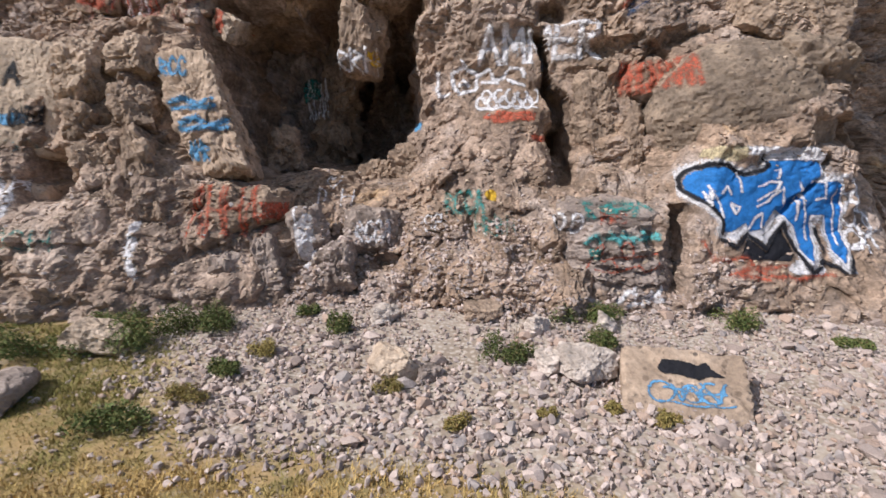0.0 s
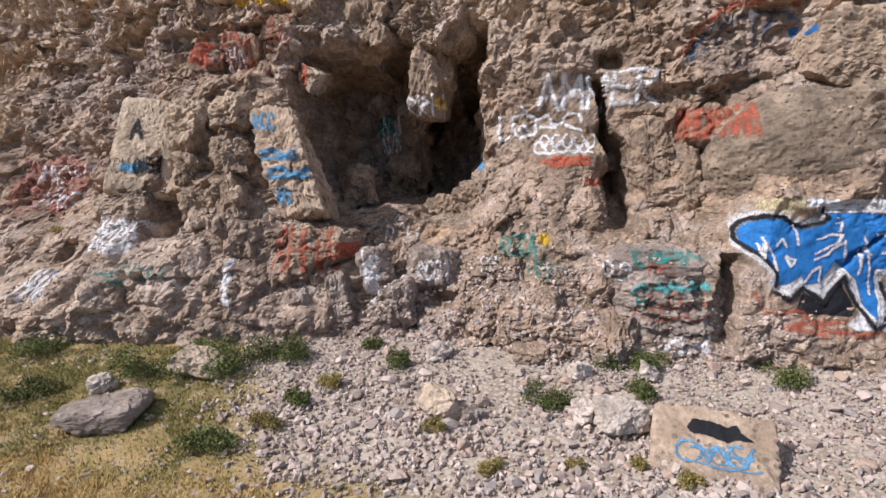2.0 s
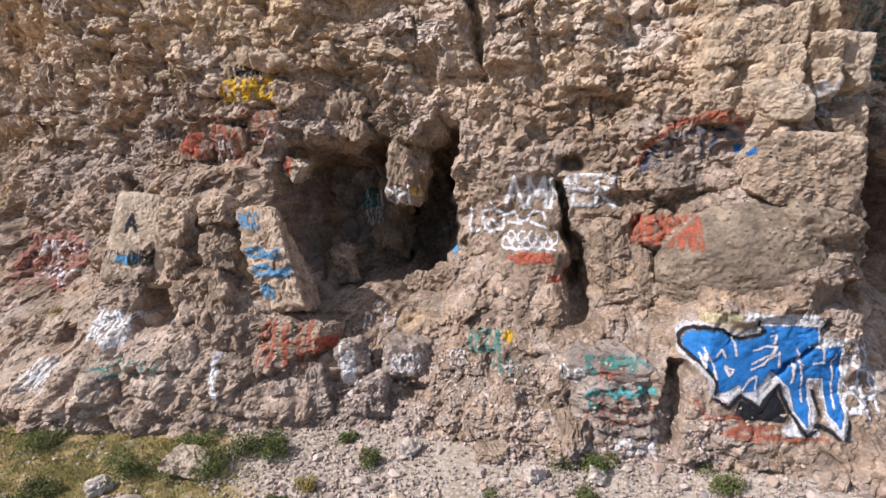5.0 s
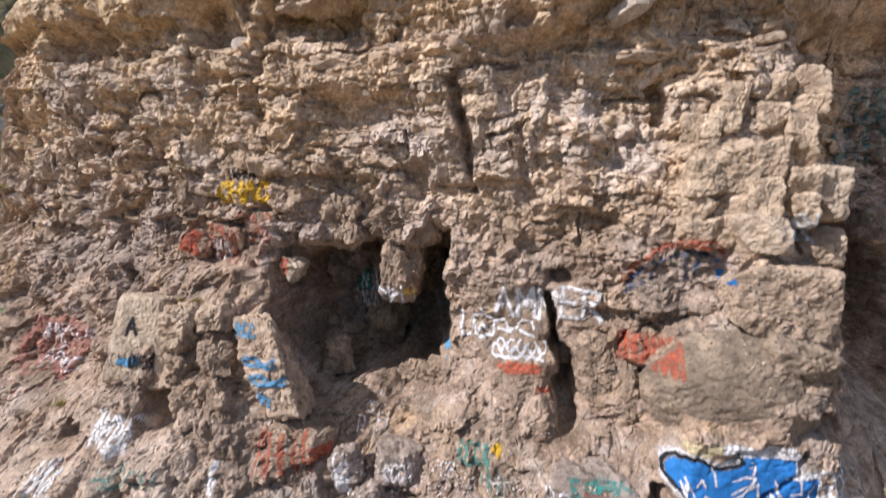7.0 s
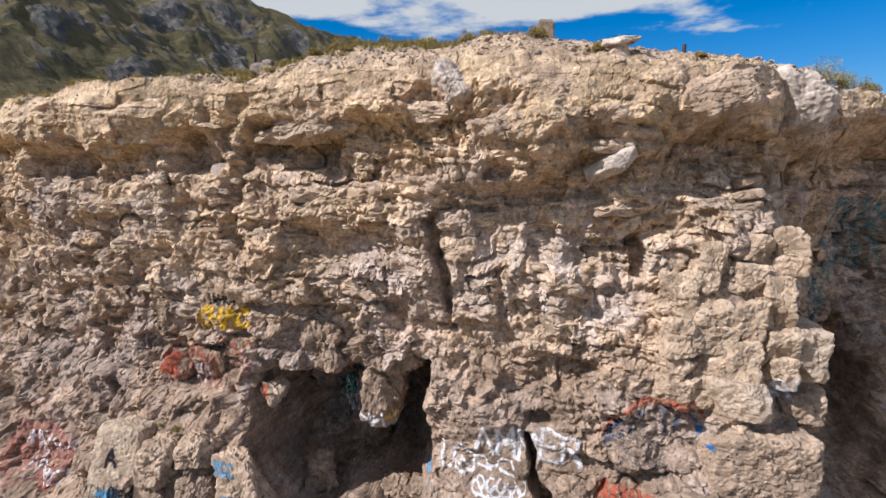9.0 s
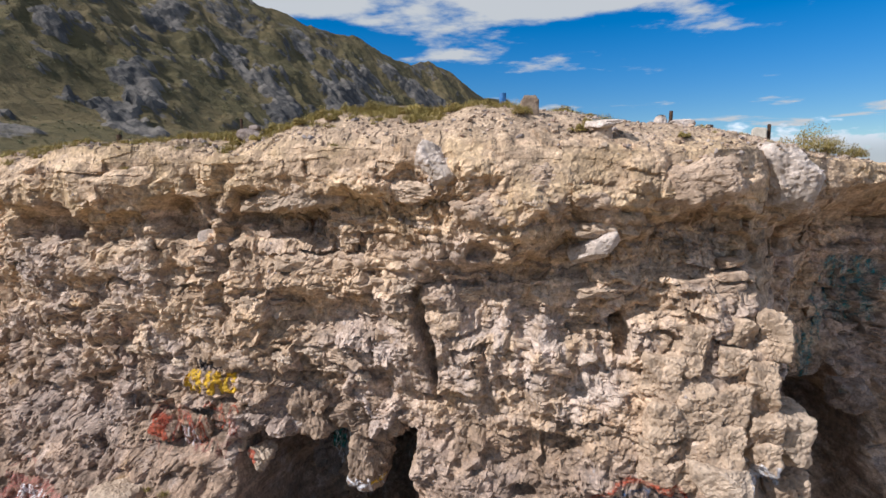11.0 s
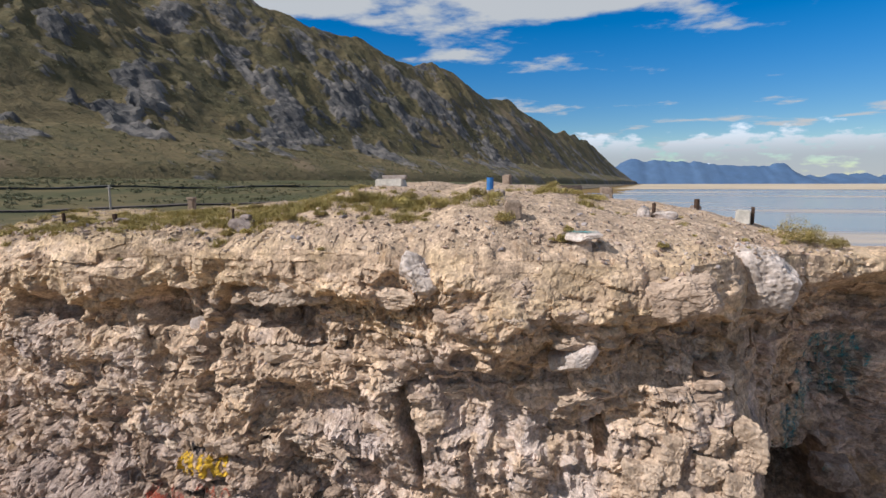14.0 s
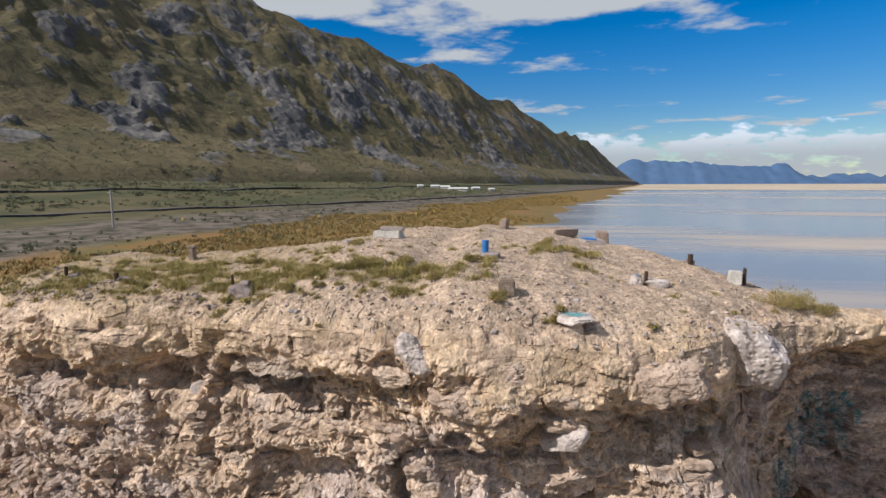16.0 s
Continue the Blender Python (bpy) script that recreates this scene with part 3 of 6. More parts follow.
# the overhanging lip below the rim: where its lower edge runs and how far the rock falls back beneath it
LIP_X = (-12, -10.2, -9.4, -8.7, -7.9, -7.0, -6.1, -5.5, -5.0, -4.5, -3.9, -2.7, -1.6, -0.8, 0.2, 0.7, 1.7, 2.8, 3.6, 4.7, 5.4, 6.4)
LIP_Z = (11.5, 11.7, 11.4, 11.7, 11.3, 11.5, 11.2, 11.75, 11.5, 11.2, 11.75, 11.7, 11.95, 11.6, 11.2, 10.5, 10.5, 10.8, 11.15, 11.7, 11.6, 11.5)
LIP_DEEP = (0.3, 0.15, 0.35, 0.5, 0.15, 0.3, 0.05, 0.65, 0.5, 0.0, 0.45, 0.7, 0.35, 0.0, 0.0, 0.16, 0.22, 0.28, 0.36, 0.45, 0.5, 0.3)


def clasts(u, v, seed, tilt=0.8):
    """Stones of many sizes bedded in the rock: how far each stands out, 0 to about 1, and its number."""
    d, _, rid, ru, rv = cells(u, v, seed)
    r = 0.30 + 0.42 * np.modf(rid * 13.7)[0]
    ga, gb = np.modf(rid * 57.31)[0] - 0.5, np.modf(rid * 91.73)[0] - 0.5
    dome = np.clip(1 - (d / r) ** 3, 0, 1) ** 0.6
    return dome * (0.35 + 0.65 * rid) * (1 + tilt * (ga * ru + gb * rv) / r), rid


def courses(x, z, thick, length, seed):
    """Broken beds: each course split into blocks that stand out or have fallen away. Returns offset, number, joint."""
    zz = z / thick + 0.6 * vnoise(z * 0.9 / thick * 0.3, x * 0.25, x * 0, seed)
    row = np.floor(zz).astype(np.int64)
    nil = np.zeros_like(row)
    size = length * (0.45 + 1.1 * rnd(row, nil, nil, seed + 1))
    along = x / size + 17 * rnd(row, nil, nil, seed + 2)
    col = np.floor(along).astype(np.int64)
    rid = rnd(row, col, nil, seed + 3)
    fz, fx = zz - row - 0.5, along - col - 0.5
    edge = np.minimum((0.5 - np.abs(fx)) * size, (0.5 - np.abs(fz)) * thick)
    lean = rnd(row, col, nil, seed + 4) - 0.5
    turn = rnd(row, col, nil, seed + 5) - 0.5
    off = 0.5 * (rid - 0.5) + 0.8 * smooth(rid, 0.80, 0.95) - 0.9 * smooth(0.22 - rid, 0.0, 0.2)
    off = off + 0.5 * lean * fz + 0.8 * turn * fx - 0.25 * fz
    return off, rid, 1 - smooth(edge, 0.0, 0.035)


def cliff_depth(x, z):
    """How far back the face lies at each place, and the tone of the blocks."""
    nil = x * 0
    wx = x + 0.22 * fbm(x * 0.9, z * 0.9, nil + 3, 3, 5)
    wz = z + 0.16 * fbm(x * 0.9, z * 0.9, nil + 8, 3, 6)
    y = np.zeros_like(x)
    xs = [s[0] for s in SECTIONS]
    for k, (sx, depth) in enumerate(SECTIONS):
        w = np.ones_like(x)
        if k > 0:
            w = np.minimum(w, np.clip((wx - xs[k - 1]) / (sx - xs[k - 1]), 0, 1))
        if k + 1 < len(xs):
            w = np.minimum(w, np.clip((xs[k + 1] - wx) / (xs[k + 1] - sx), 0, 1))
        live = w > 0
        y[live] += w[live] * np.interp(wz[live], SECTION_Z, depth)
    jag = 0.05 * fbm(x * 3.0, z * 3.0, nil + 4, 3, 45)
    for hx, hz, rx, rz, dep, lean, hard in HOLLOWS:
        y += dep * np.exp(-np.abs((wx + jag - hx - lean * (wz - hz)) / rx) ** hard - np.abs((wz + jag - hz) / rz) ** hard)
    lip = np.interp(wx, LIP_X, LIP_Z) + 2 * jag + 0.12 * fbm(x * 1.5, nil, nil, 3, 56)
    y += np.interp(wx, LIP_X, LIP_DEEP) * smooth(lip - wz, -0.02, 0.16) * (1 - smooth(lip - wz, 0.35, 1.5))
    # calmer where the rock is smooth: painted face, dome, wall beside the crack
    calm = np.exp(-np.abs((x - 4.8) / 1.5) ** 4 - np.abs((z - 2.65) / 1.0) ** 4)
    calm = np.maximum(calm, 0.6 * np.exp(-np.abs((x - 4.7) / 1.4) ** 4 - np.abs((z - 4.3) / 0.9) ** 4))
    calm = np.maximum(calm, 0.72 * np.exp(-np.abs((x - 1.2) / 1.45) ** 4 - np.abs((z - 4.9) / 1.15) ** 4))
    calm = np.maximum(calm, 0.6 * np.exp(-np.abs((x - 4.8) / 0.95) ** 4 - np.abs((z - 7.8) / 1.3) ** 4))
    lip_slab = smooth(wz - lip, -0.1, 0.15) * smooth(np.abs(wx - 0.1), 0.9, 1.8) * smooth(fbm(x * 0.8, z * 0.8, nil + 5, 2, 54), -0.5, 0.1)
    calm = np.maximum(calm, 0.62 * lip_slab)
    a = 1 - 0.88 * calm
    beds = smooth(z + 0.9 * fbm(x * 0.6, z * 0.3, nil, 2, 44) + 0.8 * smooth(-x, 3, 7), 6.6, 8.6)
    beds = beds * (1 - 0.65 * np.exp(-np.abs((x - 0.4) / 1.3) ** 4 - np.abs((z - 12.0) / 1.5) ** 6))
    bx = x + 0.16 * fbm(x * 1.3, z * 1.3, nil + 2, 3, 47) + 0.04 * fbm(x * 7, z * 7, nil, 2, 48)
    bz = z + 0.12 * fbm(x * 0.7, z * 1.1, nil + 6, 3, 49) + 0.03 * fbm(x * 7, z * 7, nil + 4, 2, 50)
    k1, r1, j1 = courses(bx, bz, 0.36, 0.85, 111)
    k2, r2, j2 = courses(bx + 3, bz, 0.15, 0.36, 123)
    q0, s0 = clasts(bx / 0.95, bz / 0.85, 129, 0.5)
    q1, s1 = clasts(bx / 0.42 + 7, bz / 0.36, 131)
    q2, s2 = clasts(bx / 0.19 + 2, bz / 0.16, 133)
    q3, s3 = clasts(x / 0.095, z / 0.085, 137)
    lumps = np.abs(fbm(bx * 1.2, bz * 1.2, nil, 4, 39, 0.55))
    busy = smooth(fbm(x * 0.55, z * 0.6, nil + 9, 3, 52), -0.45, 0.35)
    low = 0.24 * (lumps - 0.35) + 0.15 * (q0 - 0.25) + 0.085 * busy * q1 + 0.05 * q2 + 0.030 * q3
    high = (0.085 + 0.055 * busy) * k1 - 0.010 * j1 + (0.026 + 0.022 * busy) * k2 - 0.008 * j2 + 0.055 * busy * q1 + 0.036 * q2 + 0.020 * q3 + 0.20 * (lumps - 0.35)
    relief = low + (high - low) * beds + 0.13 * fbm(x * 0.55, y * 0.3, z * 0.42, 3, 38) + 0.035 * fbm(x * 5.2, nil, z * 5.2, 3, 41, 0.6)
    pit = cells(bx / 0.15 + 4, bz / 0.12, 57)[0]
    relief -= 0.06 * smooth(0.36 - pit, 0.0, 0.2) * smooth(fbm(x * 0.7, z * 0.7, nil, 2, 58), -0.1, 0.4)
    flute = np.exp(-np.abs((x - 2.2) / 1.9) ** 4 - np.abs((z - 9.1) / 1.1) ** 4)
    relief += flute * 0.20 * fbm(wx * 2.2, wz * 0.5, nil, 3, 59)
    # pockets that have weathered out
    pocket = fbm(wx * 0.9, wz * 1.3, nil + 2, 3, 43)
    relief -= 0.22 * smooth(pocket, 0.2, 0.5) * smooth(z, 2.6, 4.0)
    y -= a * relief * (1 - 0.7 * smooth(z, 12.0, 12.5))
    tone = 0.24 * np.where(beds > 0.5, r1, s0) + 0.30 * np.where(beds > 0.5, r2, s1) + 0.26 * s2 + 0.20 * s3 - 0.06 * beds * np.maximum(j1, j2)
    return y, tone


def plateau_back(x):
    return np.interp(x, (-24, -19, -13, -9, -2, 2, 3.5, 5.2, 6.6, 8, 9.5, 15), (22, 19.5, 16.3, 16, 17, 19.5, 20, 18, 15.3, 14, 13.8, 13.8))


def build_cliff():
    xs = np.concatenate([np.linspace(-23, -13.4, 90, endpoint=False), np.linspace(-13.4, -10, 110, endpoint=False),
                         np.linspace(-10, 6.8, 760, endpoint=False), np.linspace(6.8, 10.2, 130, endpoint=False), np.linspace(10.2, 15, 60)])
    rim = 12.55 + 0.12 * fbm(xs * 0.5, xs * 0, xs * 0, 3, 61) - 0.35 * smooth(xs, 6.2, 9.0) - 1.5 * np.clip(-11.8 - xs, 0, 7)
    rows = 560
    v = np.linspace(0, 1, rows)[:, None]
    Z = 0.2 + v * (rim[None, :] - 0.2)
    X = np.repeat(xs[None, :], rows, 0)
    Y, tone = cliff_depth(X.ravel(), Z.ravel())
    Y, tone = Y.reshape(X.shape), tone.reshape(X.shape)
    # over the rim and across the top
    d = np.concatenate([np.linspace(0.03, 3.0, 110, endpoint=False), np.linspace(3.0, 12.0, 90, endpoint=False), np.linspace(12, 24, 14)])[:, None]
    wide = np.convolve(np.pad(Y[-1], 40, "edge"), np.hanning(81) / np.hanning(81).sum(), "valid")
    Yt = Y[-1][None, :] + (wide - Y[-1])[None, :] * smooth(d, 0, 0.5) + d
    Xt = np.repeat(xs[None, :], len(d), 0)
    over = np.maximum(0, Yt - plateau_back(Xt))
    d = d + (Yt - wide[None, :] - d) * smooth(d, 0.05, 0.5)
    rise = np.interp(Xt, (-9, -6, -2, 0.5, 3, 5, 8), (0.30, 0.42, 0.85, 0.98, 0.72, 0.45, 0.40))
    hi = rim[None, :] + rise * (1 - np.exp(-d / 0.95)) + (0.02 + 0.035 * smooth(Xt, -8, -2)) * np.minimum(d, 7) - 0.05 * np.clip(Xt - 5.5, 0, 5) * smooth(d, 0, 1.5)
    hi = hi + (0.10 - 0.05 * smooth(d, 0.5, 1.5)) * fbm(Xt * 0.7, Yt * 0.7, Xt * 0, 4, 71) + 0.06 * smooth(d, 0, 1.0) * vnoise(Xt * 0.35, Yt * 0.35, Xt * 0, 77)
    b3, j3, r3 = blocks(Xt / 0.30 + 0.2 * vnoise(Xt * 3, Yt * 3, Xt * 0, 79), Yt / 0.26, 73, 0.8)
    hi = hi + (0.05 * b3 - 0.015 * j3) * (1 - 0.9 * smooth(d, 0.2, 0.9)) + (0.03 - 0.018 * smooth(d, 0.4, 1.4)) * fbm(Xt * 6, Yt * 6, Xt * 0, 3, 75)
    Zt = np.maximum(hi - 0.55 * over - 0.06 * over ** 2, -2.0)
    # the blocks also lean sideways and over one another
    loose = smooth(1 - v, 0.02, 0.08) * smooth(Z, 0.3, 0.9)
    flatten = lambda *a: np.stack([c.ravel() for c in a])
    for amp, rate, seed in ((0.07, 1.9, 62), (0.03, 6.0, 64)):
        px, py, pz = flatten(X * rate, Y * rate, Z * rate)
        sx, sz = fbm(px, py, pz, 2, seed).reshape(X.shape), fbm(px + 31, py, pz, 2, seed + 1).reshape(X.shape)
        X, Z = X + amp * loose * sx, Z + amp * loose * sz
    V = np.concatenate([np.stack([X, Y, Z], -1).reshape(-1, 3), np.stack([Xt, Yt, Zt], -1).reshape(-1, 3)])
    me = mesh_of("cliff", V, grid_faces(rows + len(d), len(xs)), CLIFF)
    paint_attr(me, "tone", np.concatenate([tone.ravel(), (0.5 + 0.25 * fbm(Xt * 5, Yt * 5, Xt * 0, 3, 76)).ravel()]))
    return tagged(new("cliff", me), "weathered brown and tan limestone cliff covered with spray paint", "cliff", kind="structure")


cliff = build_cliff()


# ---- rock blocks that stand out of the cliff ----
def ball(level):
    bm = bmesh.new()
    bmesh.ops.create_icosphere(bm, subdivisions=level, radius=1)
    v = np.array([p.co for p in bm.verts])
    f = np.array([[p.index for p in q.verts] for q in bm.faces])
    bm.free()
    return v / np.linalg.norm(v, axis=1)[:, None], f


BALLS = {k: ball(k) for k in (1, 2, 3, 4, 5, 6)}


def rock_mesh(name, size, seed, material, level=4, square=6, cuts=5, rough=0.035, beds=0.0, chips=1.0, taper=0.0, shear=0.0):
    """An angular block: a rounded box, cut by planes, roughened."""
    rng = np.random.RandomState(seed)
    v, f = BALLS[level]
    r = 1 / (np.abs(v) ** square).sum(1) ** (1 / square)
    for k in range(cuts):
        n = rng.normal(size=3)
        n /= np.linalg.norm(n)
        r = np.minimum(r, rng.uniform(0.78, 1.05) / np.maximum(v @ n, 1e-3))
    p = v * r[:, None] * np.array(size) / 2
    p[:, 0] = p[:, 0] * (1 - taper * p[:, 2] / (size[2] / 2)) + shear * p[:, 2]
    s = seed * 3.7
    amp = rough * (1.0 * fbm(p[:, 0] * 3.5 + s, p[:, 1] * 3.5, p[:, 2] * 3.5, 5, seed, 0.62))
    u = p[:, 0] + 0.6 * p[:, 1] + 0.05 * fbm(p[:, 0] * 5, p[:, 1] * 5, p[:, 2] * 5 + s, 2, seed + 1)
    w = p[:, 2] + 0.5 * p[:, 1] + 0.05 * fbm(p[:, 0] * 5, p[:, 1] * 5 + s, p[:, 2] * 5, 2, seed + 2)
    b1, j1, r1 = blocks(u / 0.40 + s, w / 0.34, seed + 5, 0.7)
    b2, j2, r2 = blocks(u / 0.17 + s, w / 0.14, seed + 9, 0.9)
    b3, j3, r3 = blocks(u / 0.08 + s, w / 0.07, seed + 13, 1.0)
    amp = amp + rough * (chips * (0.50 * b1 - 0.45 * j1 ** 2 + 0.34 * b2 - 0.22 * j2) + (0.12 + 0.12 * chips) * b3)
    pit = cells(u / 0.13 + s, w / 0.10, seed + 21)[0]
    amp = amp - 0.022 * smooth(0.36 - pit, 0.0, 0.2) * smooth(vnoise(p[:, 0] * 1.6 + s, p[:, 1] * 1.6, p[:, 2] * 1.6, seed + 23), -0.25, 0.3) * min(1, min(size))
    if beds:
        amp = amp + beds * np.clip(2.5 * np.sin(2 * np.pi * (p[:, 2] * 5.0 + 0.5 * vnoise(p[:, 0] * 2, p[:, 1] * 2, p[:, 2] * 0, seed))), -1, 1)
    p = p + v * amp[:, None]
    me = mesh_of(name, p, f, material)
    paint_attr(me, "tone", 0.4 * r1 + 0.35 * r2 + 0.25 * r3 - 0.1 * j1)
    return me


SOLIDS = [cliff]


def block(at, size, seed, material, tilt=(0, 0, 0), label="", level=5, square=7, cuts=5, rough=0.045, beds=0.0, chips=1.0, parent=cliff, name="rock_block", taper=0.0, shear=0.0):
    if max(size) > 1.6 and level > 4:
        level = 6
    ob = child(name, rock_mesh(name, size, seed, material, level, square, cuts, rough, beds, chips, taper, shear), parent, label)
    ob.matrix_basis = pose(*at, *tilt)
    SOLIDS.append(ob)
    return ob


block((-6.98, 9.45, 4.42), (1.42, 1.4, 1.95), 3, BEIGE, (-10, 5, 4), "large beige block with a flat painted face", 6, 9, 3, 0.024, chips=0.6, taper=0.25)
block((-6.9, 9.0, 2.85), (1.3, 1.2, 0.75), 5, TAN, (0, 4, 0), level=4)
# pitted lumps stacked between the beige block and the leaning slab
for x, z, w, h, front, lean, seed, stone in ((-5.78, 4.86, 0.78, 0.95, 8.46, 3, 7, TAN), (-5.02, 5.05, 0.72, 0.80, 8.62, -5, 9, TAN), (-4.95, 4.28, 0.78, 0.82, 8.45, -8, 12, BROWN), (-5.66, 4.02, 0.72, 0.72, 8.42, -4, 13, BROWN),
                                             (-5.45, 3.32, 0.68, 0.85, 8.22, -10, 16, BROWN), (-4.72, 3.45, 0.50, 1.05, 8.18, -14, 18, BROWN), (-5.08, 2.60, 0.52, 0.68, 7.95, -8, 20, BROWN), (-4.40, 2.72, 0.46, 0.8, 7.98, -12, 22, BROWN)):
    block((x, front + 0.45, z), (w, 0.9, h), seed, stone, (-8, lean, 4), rough=0.055, square=5, cuts=6)
block((-3.83, 8.9, 4.15), (0.98, 1.0, 1.95), 15, TAN, (-10, 0, 3), "leaning tan slab with blue paint", 6, 10, 4, 0.05, 0.010, chips=1.0, shear=-0.36)
block((-3.12, 8.6, 2.68), (1.25, 0.95, 0.85), 17, BROWN, (-6, 6, 0), "brown block sprayed red", rough=0.05)
block((-2.1, 8.45, 2.3), (0.46, 0.6, 0.85), 19, FOOT, (0, -14, 0))
block((-1.17, 8.85, 2.28), (1.0, 0.9, 0.9), 21, FOOT, (-5, 4, 0), rough=0.04)
for x, z, w, h, lean, seed in ((-4.6, 1.9, 0.5, 1.5, -16, 23), (-5.15, 1.75, 0.5, 1.2, -10, 25), (-3.95, 1.8, 0.55, 1.0, -12, 27), (-3.35, 1.75, 0.5, 0.9, -18, 29),
                               (-2.75, 1.7, 0.5, 0.85, -20, 31), (-1.75, 1.75, 0.65, 0.7, -8, 33), (-5.8, 1.6, 0.6, 0.9, -6, 35)):
    block((x, 8.25 + 0.05 * (seed % 4), z), (w * 1.15, 0.85, h * 1.2), seed, FOOT, (-10, lean, 4), rough=0.06, square=10, cuts=9, level=5)
block((2.6, 8.3, 1.9), (1.95, 1.5, 1.45), 37, GREY, (0, 4, 0), "rounded layered boulder with teal and red paint", 6, 3.0, 4, 0.06, 0.020)
block((2.5, 8.3, 2.62), (1.55, 1.2, 0.5), 39, GREY, (4, 2, 0), level=4, square=4)
block((4.85, 9.15, 4.25), (3.0, 2.25, 2.3), 41, DOME, (0, -6, 0), "smooth domed tan rock", 6, 2.5, 2, 0.03, 0.003, 0.5)
block((5.72, 8.85, 4.8), (1.35, 1.5, 1.15), 43, DOME, (0, 12, 0), square=5, rough=0.06, beds=0.008)
block((5.5, 9.15, 5.85), (1.75, 1.4, 1.25), 44, PITTED, (0, 5, 3), "big pitted tan block under the column", square=8, rough=0.04)
block((2.62, 9.55, 4.15), (0.72, 0.9, 1.75), 98, BROWN, (-6, -5, 0), square=3.2, rough=0.05)
block((3.2, 9.3, 3.85), (0.5, 0.8, 1.15), 99, BROWN, (-6, 4, 0), square=3.2, rough=0.05)
block((5.1, 9.0, 6.98), (0.95, 1.0, 0.62), 45, BEIGE, (0, 3, 4), square=9, rough=0.03)
block((4.25, 9.2, 6.95), (0.75, 0.9, 0.55), 46, TAN, (0, 3, 0), square=8)
column = random.Random(11)
for x0, x1, foot, head in ((3.92, 4.45, 6.95, 8.3), (4.42, 5.02, 6.65, 9.0), (5.0, 5.55, 6.7, 9.3), (5.52, 6.0, 7.1, 9.0)):
    z = foot
    while z < head:
        high = column.uniform(0.35, 0.95)
        shift, skew = column.uniform(-0.07, 0.07), column.uniform(-0.05, 0.10)
        block(((x0 + x1) / 2 + shift + 0.16 * (z - 7) / 2, 9.34 + 0.16 * max(0, z - 7.6) + column.uniform(-0.05, 0.05), z + high / 2), ((x1 - x0) * 1.06 + skew, 0.95, high * 1.04), 300 + int(x0 * 31 + z * 7), COLUMN,
              (column.uniform(-7, -2), column.uniform(0, 6), column.uniform(-6, 6)), square=12, cuts=4, rough=0.045, chips=0.9)
        z += high
# thin yellowish beds over the column
for x, z, w, h, seed in ((4.55, 9.75, 0.9, 0.16, 330), (4.95, 9.95, 1.1, 0.14, 331), (5.2, 10.12, 0.8, 0.16, 332), (4.7, 10.22, 0.7, 0.12, 333), (5.35, 10.34, 0.55, 0.16, 334), (5.3, 9.72, 0.7, 0.2, 335), (4.35, 9.55, 0.6, 0.2, 336), (5.42, 10.55, 0.4, 0.2, 337)):
    block((x, 9.85 + 0.1 * (z - 9.7), z), (w, 0.8, h), seed, TAN, (-3, -6, column.uniform(-6, 6)), square=7, cuts=3, rough=0.03, level=4)
block((6.2, 9.45, 7.68), (0.85, 0.9, 1.0), 57, BEIGE, (0, 4, 6), "pale block set off from the corner of the cliff", square=7, rough=0.04)
block((6.35, 9.6, 6.6), (0.7, 0.9, 0.9), 58, TAN, (0, 0, 0))
block((-3.95, 10.25, 5.95), (0.52, 0.6, 0.5), 59, BEIGE, (10, 25, 0))
block((-3.55, 10.35, 6.85), (0.55, 0.6, 0.5), 60, BEIGE, (0, -8, 0), square=9)
for x, z, w, h, seed in ((-6.25, 6.48, 0.72, 0.62, 61), (-5.42, 6.5, 0.72, 0.8, 62), (-4.6, 7.0, 0.8, 0.5, 63), (-4.9, 7.65, 1.2, 0.4, 64), (-4.5, 6.3, 0.7, 0.4, 65)):
    block((x, 10.35, z), (w, 0.8, h), seed, BROWN, (0, 3, 0), square=8, rough=0.04)
block((-1.53, 10.85, 5.95), (0.8, 1.3, 1.5), 66, BROWN, (0, 6, 0), "block hanging in the mouth of the cave", rough=0.06, level=5, cuts=4)
block((-2.45, 12.9, 4.9), (0.85, 1.2, 3.6), 85, BROWN, (6, 4, 0), "dark pillar between the cave and the niche", rough=0.13, square=4)
block((-3.3, 13.2, 4.7), (1.5, 0.9, 3.2), 94, GREY, (10, -6, 0), "grey rock at the back of the niche", rough=0.14, square=4)
block((-1.5, 10.75, 7.05), (1.75, 1.4, 1.2), 95, BROWN, (-6, 8, 0), "rounded brown mass over the mouth of the cave", square=3, rough=0.07)
block((-2.75, 10.5, 7.0), (0.95, 1.0, 1.3), 96, BROWN, (0, -8, 0), square=4, rough=0.08)
block((-3.2, 10.9, 3.75), (0.65, 0.6, 0.85), 86, BROWN, (0, -12, 0), rough=0.07)
block((-0.6, 10.9, 3.5), (0.9, 0.8, 0.7), 89, BROWN, (0, 25, 0), rough=0.07)
block((-1.4, 11.3, 3.3), (0.7, 0.6, 0.5), 90, BROWN, (0, -8, 0), rough=0.07)
block((3.0, 9.2, 10.87), (0.9, 0.8, 0.34), 67, PALE, (6, -28, 0), "white ledge stone", square=6, rough=0.025, chips=0.5)
block((-4.85, 10.5, 10.75), (0.65, 0.65, 0.5), 68, PALE, (0, -10, 0), rough=0.025, chips=0.5)
block((6.45, 10.9, 12.1), (1.35, 1.3, 1.15), 69, PALE, (0, 10, 0), "whitewashed rock at the corner of the rim", rough=0.04, square=4)
